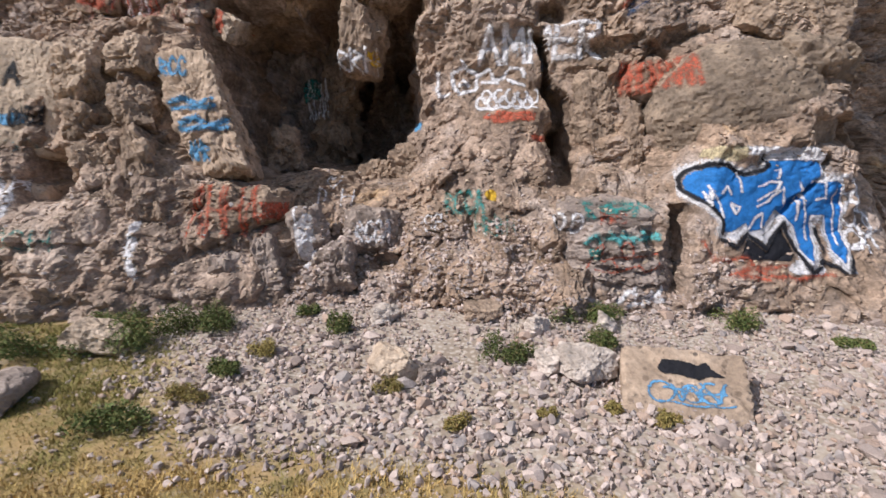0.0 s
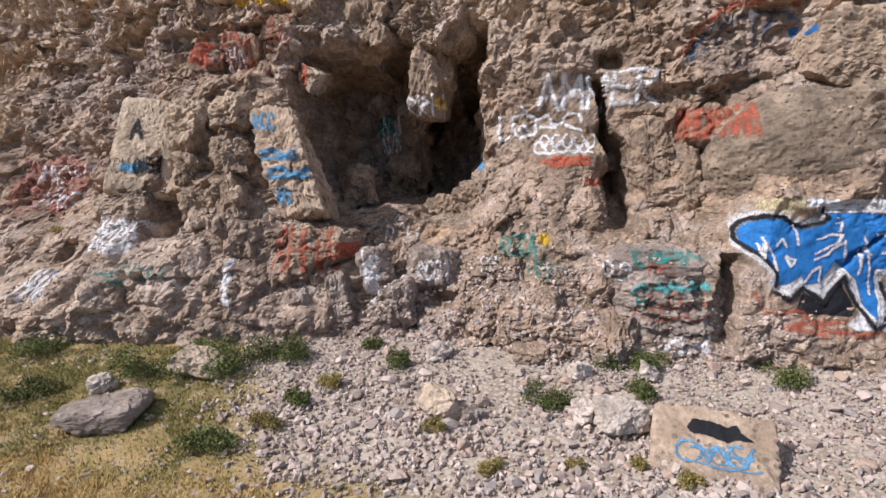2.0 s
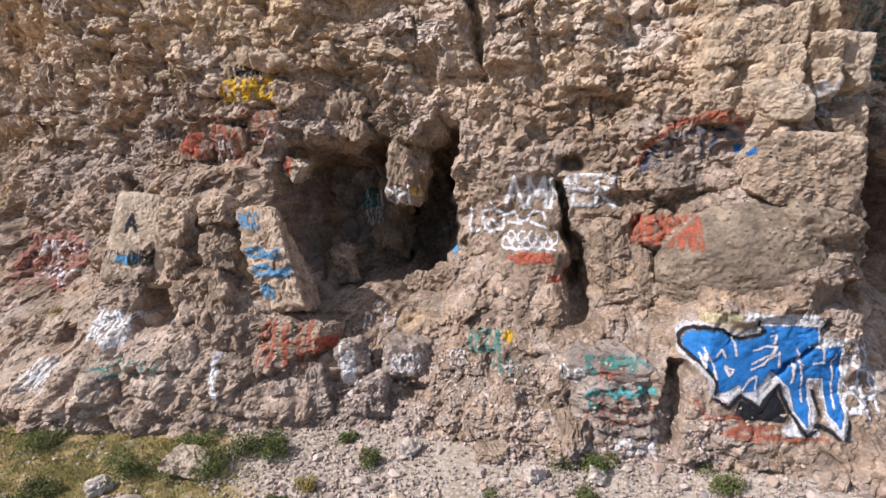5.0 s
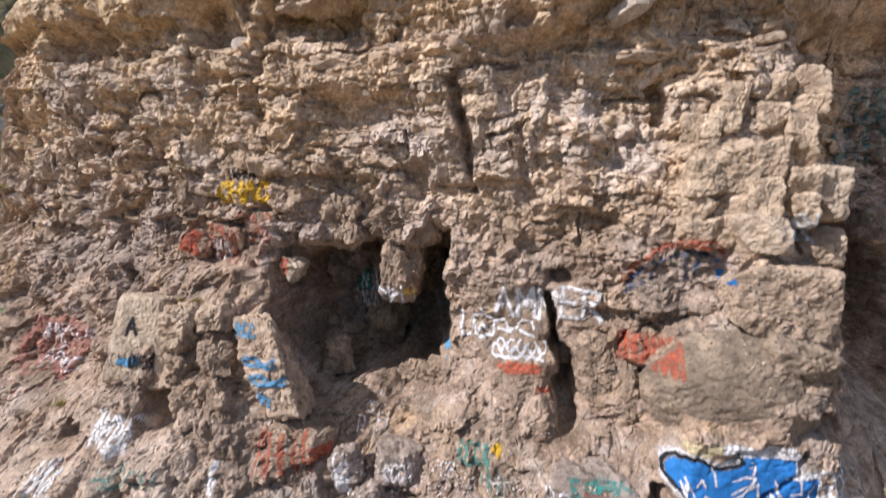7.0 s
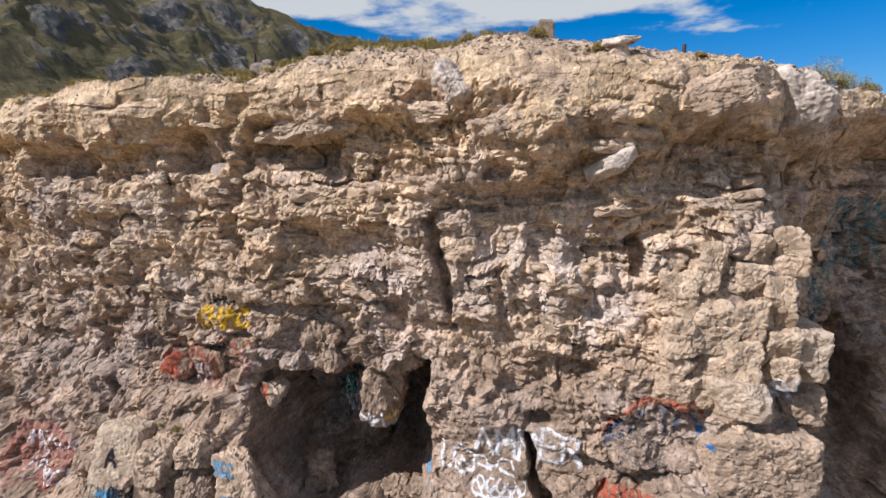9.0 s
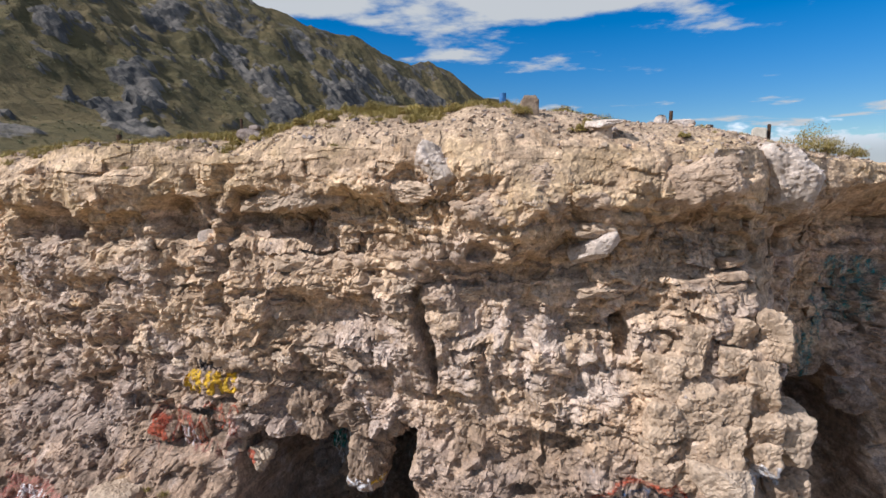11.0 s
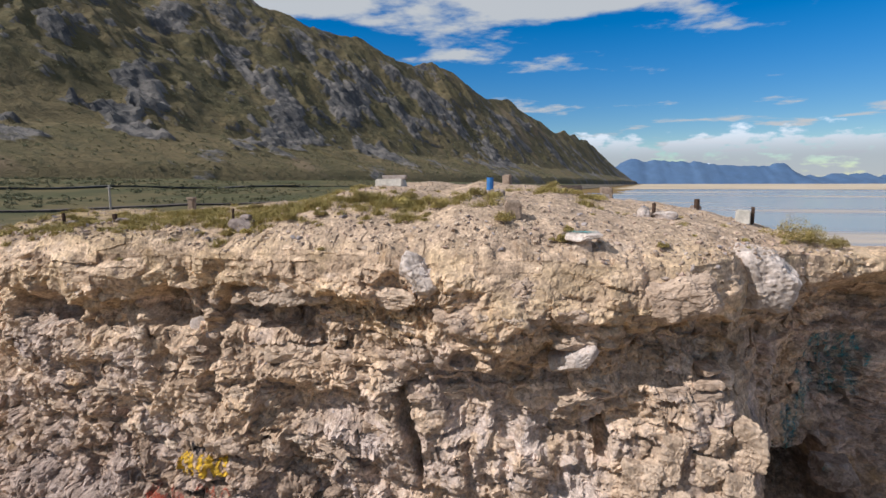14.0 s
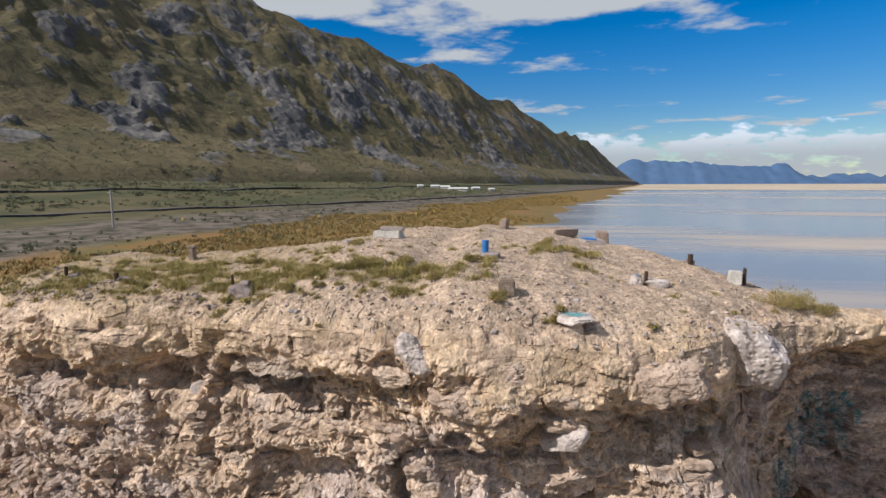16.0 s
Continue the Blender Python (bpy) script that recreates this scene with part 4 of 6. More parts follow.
block((0.3, 9.2, 12.22), (0.8, 0.8, 0.7), 70, PALE, (-25, 8, 0), rough=0.04)
block((1.55, 9.32, 11.72), (2.1, 1.2, 1.05), 80, TAN, (-14, -6, 0), rough=0.045, square=4)
block((4.4, 9.55, 11.85), (1.9, 1.2, 0.75), 81, TAN, (-8, -14, 0), rough=0.035, square=5)
block((-2.6, 10.1, 11.75), (2.0, 1.2, 0.6), 82, BEIGE, (-4, -4, 0), rough=0.06)
block((9.6, 13.6, 6.9), (0.9, 0.8, 0.8), 83, GREY, (0, 0, 0))
bpy.context.view_layer.update()
REACH = [(ob, ob.matrix_world.translation.copy(), 0 if ob is cliff else ob.dimensions.length * 0.56, ob.matrix_world.inverted()) for ob in SOLIDS]


AHEAD = {}
for entry in REACH:
    span = 30.0 if entry[0] is cliff else entry[2]
    for column_x in range(math.floor((entry[1].x - span) * 2), math.floor((entry[1].x + span) * 2) + 1):
        AHEAD.setdefault(column_x, []).append(entry)
HIGH = [entry for entry in REACH if entry[0] is cliff or entry[1].z > 11]


def hit(origin, way, reach=40.0):
    """The first rock that a ray meets: place and normal."""
    best = None
    o, w = Vector(origin), Vector(way)
    for ob, centre, radius, inv in HIGH if w.z < -0.99 else AHEAD.get(math.floor(o.x * 2), REACH) if w.y > 0.99 else REACH:
        if radius and ((centre - o) - w * w.dot(centre - o)).length > radius:
            continue
        ok, place, normal, _ = ob.ray_cast(inv @ Vector(origin), (inv.to_3x3() @ Vector(way)).normalized(), distance=reach)
        if ok:
            place = ob.matrix_world @ place
            far = (place - Vector(origin)).length
            if best is None or far < best[0]:
                best = (far, place, (ob.matrix_world.to_3x3() @ normal).normalized())
    return best


def top_z(x, y):
    h = hit((x, y, 20), (0, 0, -1))
    return h[1].z if h else 12.0


# ledge slabs along the beds of the upper face
rng = np.random.RandomState(4)
slab_meshes = [rock_mesh("rock_slab", (0.62 + 0.1 * k, 0.5, 0.24 + 0.05 * (k % 3)), 90 + k, (BEIGE, TAN, COLUMN, TAN, BEIGE, COLUMN)[k], 4, 5, 6, 0.06) for k in range(6)]
for k in range(85):
    x, z = rng.uniform(-10.5, 3.6), rng.uniform(7.9, 11.9)
    h = hit((x, 5, z), (0, 1, 0))
    ob = child("rock_slab", slab_meshes[rng.choice(6, p=(0.3, 0.3, 0.1, 0.1, 0.1, 0.1))], cliff)
    s = rng.uniform(0.45, 1.15)
    ob.matrix_basis = pose(x, h[1].y + 0.16 * s, z, rng.uniform(-10, 6), rng.uniform(-8, 8), rng.uniform(-25, 25)) @ Matrix.Diagonal((s, s, s * rng.uniform(0.7, 1.3), 1))


# ---- paint on the rock ----
def stroke_distance(px, pz, lines):
    best = np.full(px.shape, 9.0)
    for line in lines:
        for (ax, az), (bx, bz) in zip(line[:-1], line[1:]):
            ex, ez = bx - ax, bz - az
            t = np.clip(((px - ax) * ex + (pz - az) * ez) / max(ex * ex + ez * ez, 1e-9), 0, 1)
            best = np.minimum(best, np.hypot(px - ax - t * ex, pz - az - t * ez))
    return best


def inside(px, pz, poly):
    odd = np.zeros(px.shape, bool)
    for (ax, az), (bx, bz) in zip(poly, poly[1:] + poly[:1]):
        if az != bz:
            odd ^= ((az > pz) != (bz > pz)) & (px < (bx - ax) * (pz - az) / (bz - az) + ax)
    return odd


def graffiti(rect, material, label, lines=(), width=0.03, fill=None, step=0.022, lift=0.006, lean=0.0, parent=cliff, cast=None):
    """Paint laid on the rock inside rect (x0, z0, x1, z1): strokes and a filled outline in fractions of it."""
    x0, z0, x1, z1 = rect
    pad = 0.06
    xs, zs = np.arange(x0 - pad, x1 + pad, step), np.arange(z0 - pad, z1 + pad, step)
    gx, gz = np.meshgrid(xs, zs)
    jx = 0.02 * vnoise(gx * 6, gz * 6, gx * 0, 3)
    jz = 0.02 * vnoise(gx * 6, gz * 6, gx * 0 + 5, 4)
    scale = lambda pts: [(x0 + (u + lean * (w - 0.5)) * (x1 - x0), z0 + w * (z1 - z0)) for u, w in pts]
    cover = np.full(gx.shape, -1.0)
    if lines:
        dist = stroke_distance(gx + jx, gz + jz, [scale(l) for l in lines])
        cover = np.maximum(cover, 0.75 * (1 - dist / width) + 0.25)
    if fill:
        poly = scale(fill)
        ins = inside(gx + jx, gz + jz, poly)
        edge = stroke_distance(gx + jx, gz + jz, [poly + poly[:1]])
        cover = np.maximum(cover, np.where(ins, np.minimum(1.0, 0.25 + edge / 0.05), 0.25 - edge / 0.03))
    used = cover > -0.35
    where = np.full((*gx.shape, 3), np.nan)
    for i, j in zip(*np.nonzero(used)):
        h = cast(gx[i, j], gz[i, j]) if cast else hit((gx[i, j], 4.5, gz[i, j]), (0, 1, 0))
        if h:
            where[i, j] = h[1] + lift * (h[2] + Vector((0, -0.8, 0.2)))
    cols = gx.shape[1]
    q = grid_faces(*gx.shape)
    flat = where.reshape(-1, 3)
    good = ~np.isnan(flat[q]).any((1, 2))
    q = q[good]
    q = q[np.ptp(flat[q][:, :, 1], axis=1) < 0.16]
    keep, inv = np.unique(q, return_inverse=True)
    me = mesh_of("graffiti", flat[keep], inv.reshape(-1, 4), material)
    paint_attr(me, "cover", cover.ravel()[keep])
    return child("graffiti", me, parent, label)


def ring(cx, cz, rx, rz, a0=0, a1=360, n=18):
    return [(cx + rx * math.cos(radians(a0 + (a1 - a0) * k / n)), cz + rz * math.sin(radians(a0 + (a1 - a0) * k / n))) for k in range(n + 1)]


def scrawl(n, seed):
    """Strokes of writing that cannot be read: uprights, bars and loops side by side."""
    r = random.Random(seed)
    out = []
    for k in range(n):
        a, b = k / n, (k + 0.8) / n
        kind = r.randrange(4)
        if kind == 0:
            out += [[(a, 0), (a + 0.05 / n, 1)], [(a, 0.55), (b, 0.5)], [(b, 0), (b, 1)]]
        elif kind == 1:
            out += [[(a, 0), ((a + b) / 2, 1), (b, 0.05)]]
        elif kind == 2:
            out += [ring((a + b) / 2, 0.5, (b - a) / 2, 0.5, 30, 330, 10)]
        else:
            out += [[(a, 1), (a, 0.05)], [(a, 0.95), (b, 0.6), (a, 0.45), (b, 0)]]
    return out


LETTERS = {"A": [[(0, 0), (0.5, 1), (1, 0)], [(0.2, 0.4), (0.8, 0.4)]], "M": [[(0, 0), (0.05, 1), (0.5, 0.35), (0.95, 1), (1, 0)]], "E": [[(1, 1), (0, 1), (0, 0), (1, 0)], [(0, 0.5), (0.8, 0.5)]],
           "H": [[(0, 0), (0, 1)], [(1, 0), (1, 1)], [(0, 0.5), (1, 0.5)]], "Y": [[(0, 1), (0.5, 0.5), (1, 1)], [(0.5, 0.5), (0.3, 0)]], "O": [ring(0.5, 0.5, 0.5, 0.5)], "S": [ring(0.5, 0.75, 0.45, 0.25, 20, 250, 8) + ring(0.5, 0.25, 0.45, 0.25, 70, -160, 8)],
           "I": [[(0.5, 0), (0.5, 1)]], "G": [ring(0.5, 0.5, 0.5, 0.5, 40, 350) + [(0.6, 0.45)]], "R": [[(0, 0), (0, 1), (0.85, 0.9), (0.8, 0.6), (0, 0.5), (0.95, 0)]], "C": [ring(0.5, 0.5, 0.5, 0.5, 50, 310)], "P": [[(0, 0), (0, 1)], [(0, 1), (0.9, 0.9), (0.9, 0.55), (0, 0.5)]]}


def letters(text, gap=0.3, drift=0.0, seed=1):
    """Hand-sprayed capitals side by side, a little uneven."""
    r = random.Random(seed)
    w = 1 / (len(text) - gap)
    out = []
    for k, c in enumerate(text):
        up, lean = r.uniform(-0.08, 0.08) + drift * k, r.uniform(-0.1, 0.1)
        out += [[((k + (1 - gap) * (a + lean * b)) * w, b + up) for a, b in line] for line in LETTERS.get(c, [])]
    return out


def smear(seed, n=20):
    """The uneven outline of a patch of paint."""
    r = random.Random(seed)
    bend = lambda a: math.copysign(abs(a) ** 0.45, a)
    return [(0.5 + (0.33 + 0.17 * r.random()) * bend(math.cos(2 * math.pi * k / n)), 0.5 + (0.30 + 0.20 * r.random()) * bend(math.sin(2 * math.pi * k / n))) for k in range(n)]


# the big blue piece, in its own drawing units: across 145 to 985, down 40 to 651
PIECE = (3.62, 1.84, 5.97, 3.50)


def drawn(*points):
    return [((x - 145) / 840, 1 - (y - 40) / 611) for x, y in points]


def grown(points, k):
    return [(0.5 + k * (u - 0.5), 0.52 + (k + 0.03) * (w - 0.52)) for u, w in points]


body = drawn((150, 235), (150, 180), (190, 130), (260, 105), (340, 112), (400, 148), (450, 152), (540, 130), (560, 108), (535, 60), (815, 66), (858, 74), (852, 178), (940, 178), (985, 190), (985, 380),
             (978, 560), (945, 650), (890, 560), (885, 372), (800, 372), (795, 570), (770, 642), (715, 560), (705, 425), (640, 372), (600, 330), (520, 440), (440, 452), (425, 405), (350, 458), (305, 450), (298, 360), (225, 290))
graffiti(PIECE, P_WHITE, "white halo of the blue spray-painted piece", [grown(body + body[:1], 1.05)], 0.10, step=0.025, lift=0.005)
graffiti(PIECE, P_BLUE, "bright blue spray-painted letter forms", fill=body, step=0.025, lift=0.011)
graffiti(PIECE, P_WHITE, "grey white zigzag under the letter forms", [drawn((310, 480), (360, 500), (435, 425), (530, 505), (630, 400), (700, 500), (760, 660)), drawn((440, 470), (520, 460), (600, 370))], 0.06, step=0.022, lift=0.008)
graffiti(PIECE, P_BLACK, "black outline of the blue piece", [grown(drawn((305, 450), (298, 360), (225, 290), (150, 235), (150, 180), (190, 130), (260, 105), (340, 112), (400, 148), (450, 152), (540, 130), (560, 108), (535, 60)), 1.03),
         drawn((295, 490), (365, 535), (435, 465), (530, 545), (640, 410), (700, 560), (770, 690), (830, 610), (900, 640), (945, 690), (1000, 600)), drawn((830, 440), (845, 560))], 0.036, step=0.022, lift=0.016)
graffiti(PIECE, P_BLACK, "dark fill between the zigzag lines", fill=drawn((375, 600), (440, 480), (530, 560), (635, 425), (690, 560), (660, 610)), step=0.025, lift=0.004)
graffiti(PIECE, P_WHITE, "white highlights inside the blue piece", [drawn((225, 245), (240, 310), (255, 240), (285, 300), (300, 370)), drawn((245, 210), (265, 235)), drawn((300, 250), (330, 215), (350, 255)), drawn((340, 305), (365, 355), (390, 320), (345, 300)), drawn((385, 140), (405, 170), (412, 235)),
         drawn((505, 215), (560, 195), (625, 185), (600, 235), (500, 290)), drawn((440, 435), (470, 380), (520, 360), (515, 430)), drawn((490, 325), (560, 290), (635, 215), (640, 330)), drawn((595, 125), (630, 110), (610, 165)), drawn((550, 65), (810, 62)), drawn((735, 190), (745, 240), (720, 330), (715, 400)),
         drawn((850, 80), (850, 178)), drawn((800, 185), (880, 185), (880, 280), (830, 280)), drawn((800, 372), (885, 372)), drawn((700, 430), (715, 560), (768, 640), (795, 570), (800, 380)), drawn((885, 380), (890, 560), (945, 648), (980, 560), (985, 200)), drawn((760, 260), (760, 500)), drawn((940, 220), (935, 520))], 0.026, step=0.02, lift=0.02)
graffiti((3.75, 1.62, 5.62, 2.26), P_RED, "red paint along the foot of the blue piece", [[(0, 1.0), (0.05, 0.72), (0.12, 0.55)], [(0.08, 0.55), (0.35, 0.62), (0.42, 0.4), (0.22, 0.25)], [(0.4, 0.4), (0.55, 0.2), (0.75, 0.15), (1, 0.25)], [(0.35, 0.5), (0.5, 0.38), (0.7, 0.42)], [(0.2, 0.25), (0.5, 0.15)]], 0.075)
graffiti((5.0, 1.72, 5.6, 2.0), P_WHITE, "white wash between the red lines", fill=smear(6))
graffiti((5.95, 2.0, 6.75, 3.25), P_WHITE, "white scribbled loops beside the blue piece", [ring(0.2, 0.85, 0.18, 0.12), ring(0.5, 0.7, 0.25, 0.14), ring(0.25, 0.5, 0.2, 0.14), ring(0.6, 0.4, 0.25, 0.14), ring(0.2, 0.2, 0.15, 0.12), [(0.1, 0.1), (0.9, 0.3)], [(0.7, 0.1), (0.75, 0.95)], [(0.45, 0.05), (0.4, 0.9)]], 0.04)
graffiti((3.8, 3.36, 4.5, 3.7), P_CREAM, "cream wash over the blue piece", fill=smear(5))
graffiti((4.3, 3.46, 5.8, 3.66), P_WHITE, "white wash along the top of the blue piece", fill=smear(4))
# teal boulder
graffiti((2.06, 2.56, 3.05, 2.84), P_TEAL, "teal scrawl on the boulder's top", [[(0.02, 0.9), (0.05, 0.1)], [(0.0, 0.85), (0.16, 0.8)], [(0.05, 0.5), (0.14, 0.1)], [(0.28, 0.6), (0.45, 0.8), (0.38, 0.3), (0.6, 0.5)], [(0.48, 0.85), (0.75, 0.7), (0.6, 0.4)], [(0.72, 0.2), (0.85, 0.8), (1.0, 0.5)], [(0.3, 0.4), (0.7, 0.55)]], 0.075)
graffiti((2.05, 2.18, 3.2, 2.42), P_AQUA, "pale teal band across the boulder", [[(0.0, 0.2), (0.15, 0.7), (0.2, 0.2)], [(0.3, 0.8), (0.4, 0.2), (0.5, 0.8), (0.6, 0.3)], [(0.25, 0.5), (0.95, 0.45)], [(0.75, 0.85), (0.8, 0.3), (0.95, 0.7)]], 0.06)
graffiti((2.05, 1.95, 2.35, 2.2), P_TEAL, "dark teal dab on the boulder", fill=smear(3))
graffiti((2.08, 1.72, 3.3, 2.28), P_RED, "red scrawl on the boulder", [[(0.0, 0.3), (0.1, 0.75), (0.2, 0.9), (0.16, 0.5)], ring(0.45, 0.72, 0.07, 0.2), [(0.15, 0.45), (0.4, 0.55), (0.95, 0.62)], [(0.08, 0.25), (0.3, 0.15), (0.6, 0.35), (0.7, 0.15), (0.85, 0.4), (0.95, 0.2)], [(0.3, 0.5), (0.35, 0.2)]], 0.032)
graffiti((2.3, 2.5, 2.7, 2.66), P_RED, "small red marks under the teal scrawl", scrawl(3, 63), 0.03)
graffiti((2.55, 1.3, 3.2, 1.6), P_WHITE, "white scratches low on the boulder", [[(0, 0.3), (0.3, 0.9), (0.4, 0.2), (0.7, 0.8)], [(0.5, 0.1), (0.95, 0.9)], [(0.2, 0.1), (0.9, 0.4)]], 0.05)
graffiti((1.68, 2.4, 2.02, 2.66), P_WHITE, "two small white letters", [ring(0.15, 0.5, 0.17, 0.5, 40, 400), ring(0.8, 0.45, 0.22, 0.55, 60, 400), [(0.85, 0.5), (0.6, 0.55)]], 0.03)
# wall beside the cave
graffiti((0.66, 5.22, 2.68, 5.8), P_WHITE, "large white spray-painted capitals across the crack", letters("AMMER", 0.22, 0.0, 4), 0.062)
graffiti((0.75, 5.15, 1.6, 5.75), P_WHITEWASH, "thin white overspray round the capitals", fill=smear(64), lift=0.004)
graffiti((-0.12, 4.66, 0.1, 5.12), P_WHITE, "white capital L", [[(0.1, 1), (0.15, 0.05), (1.0, 0.1)]], 0.05)
graffiti((0.14, 4.66, 0.64, 5.28), P_WHITE, "white five-sided outline", [[(0.1, 0.3), (0.05, 0.7), (0.45, 0.85), (0.95, 0.6), (0.85, 0.15), (0.3, 0.08), (0.1, 0.3)], [(0.4, 1), (0.6, 0.75)], [(0.3, 0.3), (0.45, 0.45), (0.6, 0.3)]], 0.05)
graffiti((0.2, 4.68, 0.55, 5.0), P_WHITEWASH, "blue white wash inside the outline", fill=smear(66), lift=0.004)
graffiti((0.64, 4.66, 1.5, 5.14), P_WHITE, "white looping line", [[(0.0, 0.7), (0.2, 0.95), (0.3, 0.5), (0.5, 0.6), (0.62, 0.95), (0.85, 0.9), (0.9, 0.6)], [(0.05, 0.5), (0.35, 0.4)], [(0.6, 0.5), (0.9, 0.3)]], 0.042)
graffiti((0.6, 4.36, 1.62, 4.74), P_WHITE, "small white loops above a red band", [ring(0.06 + 0.1 * k, 0.35 + 0.3 * (k % 2), 0.08, 0.3, 20 * k, 300 + 15 * k, 12) for k in range(10)] + [[(0.0, 0.15), (0.3, 0.05), (0.6, 0.2), (1.0, 0.1)]], 0.034)
graffiti((0.55, 4.32, 1.65, 4.76), P_WHITEWASH, "white overspray under the scrawl", fill=smear(65), lift=0.004)
graffiti((0.64, 4.08, 1.72, 4.38), P_RED, "red painted band on the wall", fill=smear(7))
graffiti((1.4, 3.76, 1.98, 4.0), P_RED, "lower end of the red band", fill=smear(67))
graffiti((1.05, 3.92, 1.45, 4.16), P_NAVY, "dark blue smudge on the red band", fill=smear(8))
graffiti((-0.62, 4.04, -0.36, 4.36), P_SKY, "blue dab at the cave's edge", fill=smear(9))
graffiti((0.06, 2.62, 0.66, 2.96), P_TEAL, "turquoise scrawl", scrawl(4, 9), 0.065)
graffiti((0.64, 2.78, 0.88, 3.0), P_YELLOW, "faded yellow dab", fill=smear(10))
graffiti((0.5, 2.3, 1.12, 2.6), P_TEAL, "dark teal scrawl", scrawl(4, 10), 0.03)
graffiti((-0.3, 2.35, 0.0, 2.6), P_WHITE, "two small white letters", letters("SP"), 0.022)
graffiti((-1.36, 2.16, -0.82, 2.5), P_WHITE, "white scrawl on a grey stone", scrawl(4, 12), 0.03, lean=0.1)
graffiti((-2.2, 2.72, -1.6, 3.3), P_WHITE, "white initials with a heart between them", [ring(0.12, 0.25, 0.14, 0.25, -90, 90, 8), [(0.12, 0), (0.12, 0.5)], [(0.7, 0.0), (0.7, 0.5)], [(1, 0), (1, 0.5)], [(0.7, 0.25), (1, 0.25)],
         [(0.4, 0.5), (0.25, 0.75), (0.35, 0.9), (0.42, 0.78), (0.52, 0.9), (0.6, 0.72), (0.4, 0.5)]], 0.02)
graffiti((-2.35, 1.98, -1.9, 2.72), P_WHITE, "white letters one above the other", [[(0.2, 1), (0.2, 0.6), (0.6, 0.6)], ring(0.6, 0.22, 0.25, 0.2, 40, 330)], 0.03)
graffiti((-2.3, 1.7, -1.95, 2.7), P_WHITE, "white wash on a standing stone", fill=smear(14))
# red block, blue slab, beige block
graffiti((-3.86, 2.3, -2.75, 3.05), P_RED, "red spray over a brown block", scrawl(4, 15), 0.07)
graffiti((-2.85, 2.45, -2.4, 2.9), P_RED, "dark red spray on the block's side", fill=smear(16))
graffiti((-4.5, 4.8, -4.0, 5.06), P_SKY, "light blue scrawl at the slab's top", scrawl(3, 17), 0.04)
graffiti((-4.3, 3.88, -3.36, 4.46), P_SKY, "two bands of light blue writing", [[(0, 0.8), (0.3, 0.95), (0.5, 0.7), (0.75, 0.9)], [(0.05, 0.65), (0.8, 0.7)], [(0.2, 0.25), (0.5, 0.4), (0.7, 0.15), (1, 0.3)], [(0.2, 0.1), (1, 0.1)]], 0.06)
graffiti((-4.0, 3.46, -3.6, 3.74), P_SKY, "small blue scrawl low on the slab", scrawl(3, 18), 0.04)
graffiti((-7.05, 4.66, -6.82, 5.02), P_BLACK, "black letter A", [[(0, 0), (0.55, 1), (1, 0)], [(0.25, 0.4), (0.8, 0.4)]], 0.036)
graffiti((-7.3, 4.0, -6.6, 4.26), P_SKY, "light blue wash under black letters", fill=smear(19))
graffiti((-6.92, 4.0, -6.36, 4.28), P_BLACK, "black letters on the beige block", letters("OASI", 0.3, 0.03), 0.028, lift=0.016)
graffiti((-7.5, 4.02, -7.0, 4.3), P_BLACK, "faint black strokes on the beige block", scrawl(3, 20), 0.014)
graffiti((-7.0, 3.6, -6.35, 3.78), P_DULLTEAL, "faded small strokes low on the beige block", scrawl(5, 52), 0.016)
graffiti((-7.45, 2.6, -6.45, 3.15), P_WHITE, "white wash on a ledge", scrawl(6, 21), 0.06)
graffiti((-11.25, 3.85, -9.35, 4.2), P_WHITE, "pinkish white capitals on the back wall", letters("AMERICA", 0.3, 0.08), 0.045, step=0.025)
graffiti((-11.0, 3.28, -9.4, 3.6), P_WHITE, "second line of pinkish white strokes", scrawl(4, 53), 0.05, step=0.025, lean=0.1)
graffiti((-10.6, 3.62, -10.3, 3.85), P_WHITE, "single white letter on the back wall", letters("Y", 0), 0.04, step=0.025)
graffiti((-12.0, 2.9, -9.2, 4.7), P_PINK, "faded red and pink sprayed patches", fill=smear(23), step=0.035)
graffiti((-11.7, 2.7, -9.4, 4.9), P_PINK, "red sprayed outline on the back wall", [[(0.02, 0.2), (0.0, 0.8), (0.3, 0.98), (0.6, 0.9)], [(0.1, 0.1), (0.5, 0.25), (0.9, 0.2)], [(0.3, 0.05), (0.6, 0.12)]], 0.09, step=0.03)
graffiti((-11.9, 1.9, -10.8, 2.5), P_BLUE, "small blue smudge", fill=smear(26), step=0.03)
graffiti((-13.6, 3.3, -12.6, 4.6), P_GREEN, "bright green patch of paint", fill=smear(27), step=0.04)
graffiti((-8.45, 1.75, -7.75, 2.2), P_WHITE, "white scrawl on the apron rock", scrawl(4, 28), 0.04, lean=0.2)
graffiti((-6.72, 2.12, -5.55, 2.42), P_TEAL, "dull green scrawl", scrawl(4, 29), 0.04)
graffiti((-4.68, 1.7, -4.36, 2.48), P_WHITE, "white letter and wash on a standing rib", [[(0.1, 0.55), (0.3, 1), (0.55, 0.55)], [(0.2, 0.7), (0.45, 0.7)], [(0.3, 0.5), (0.6, 0.1)], [(0.5, 0.45), (0.75, 0.05)]], 0.06)
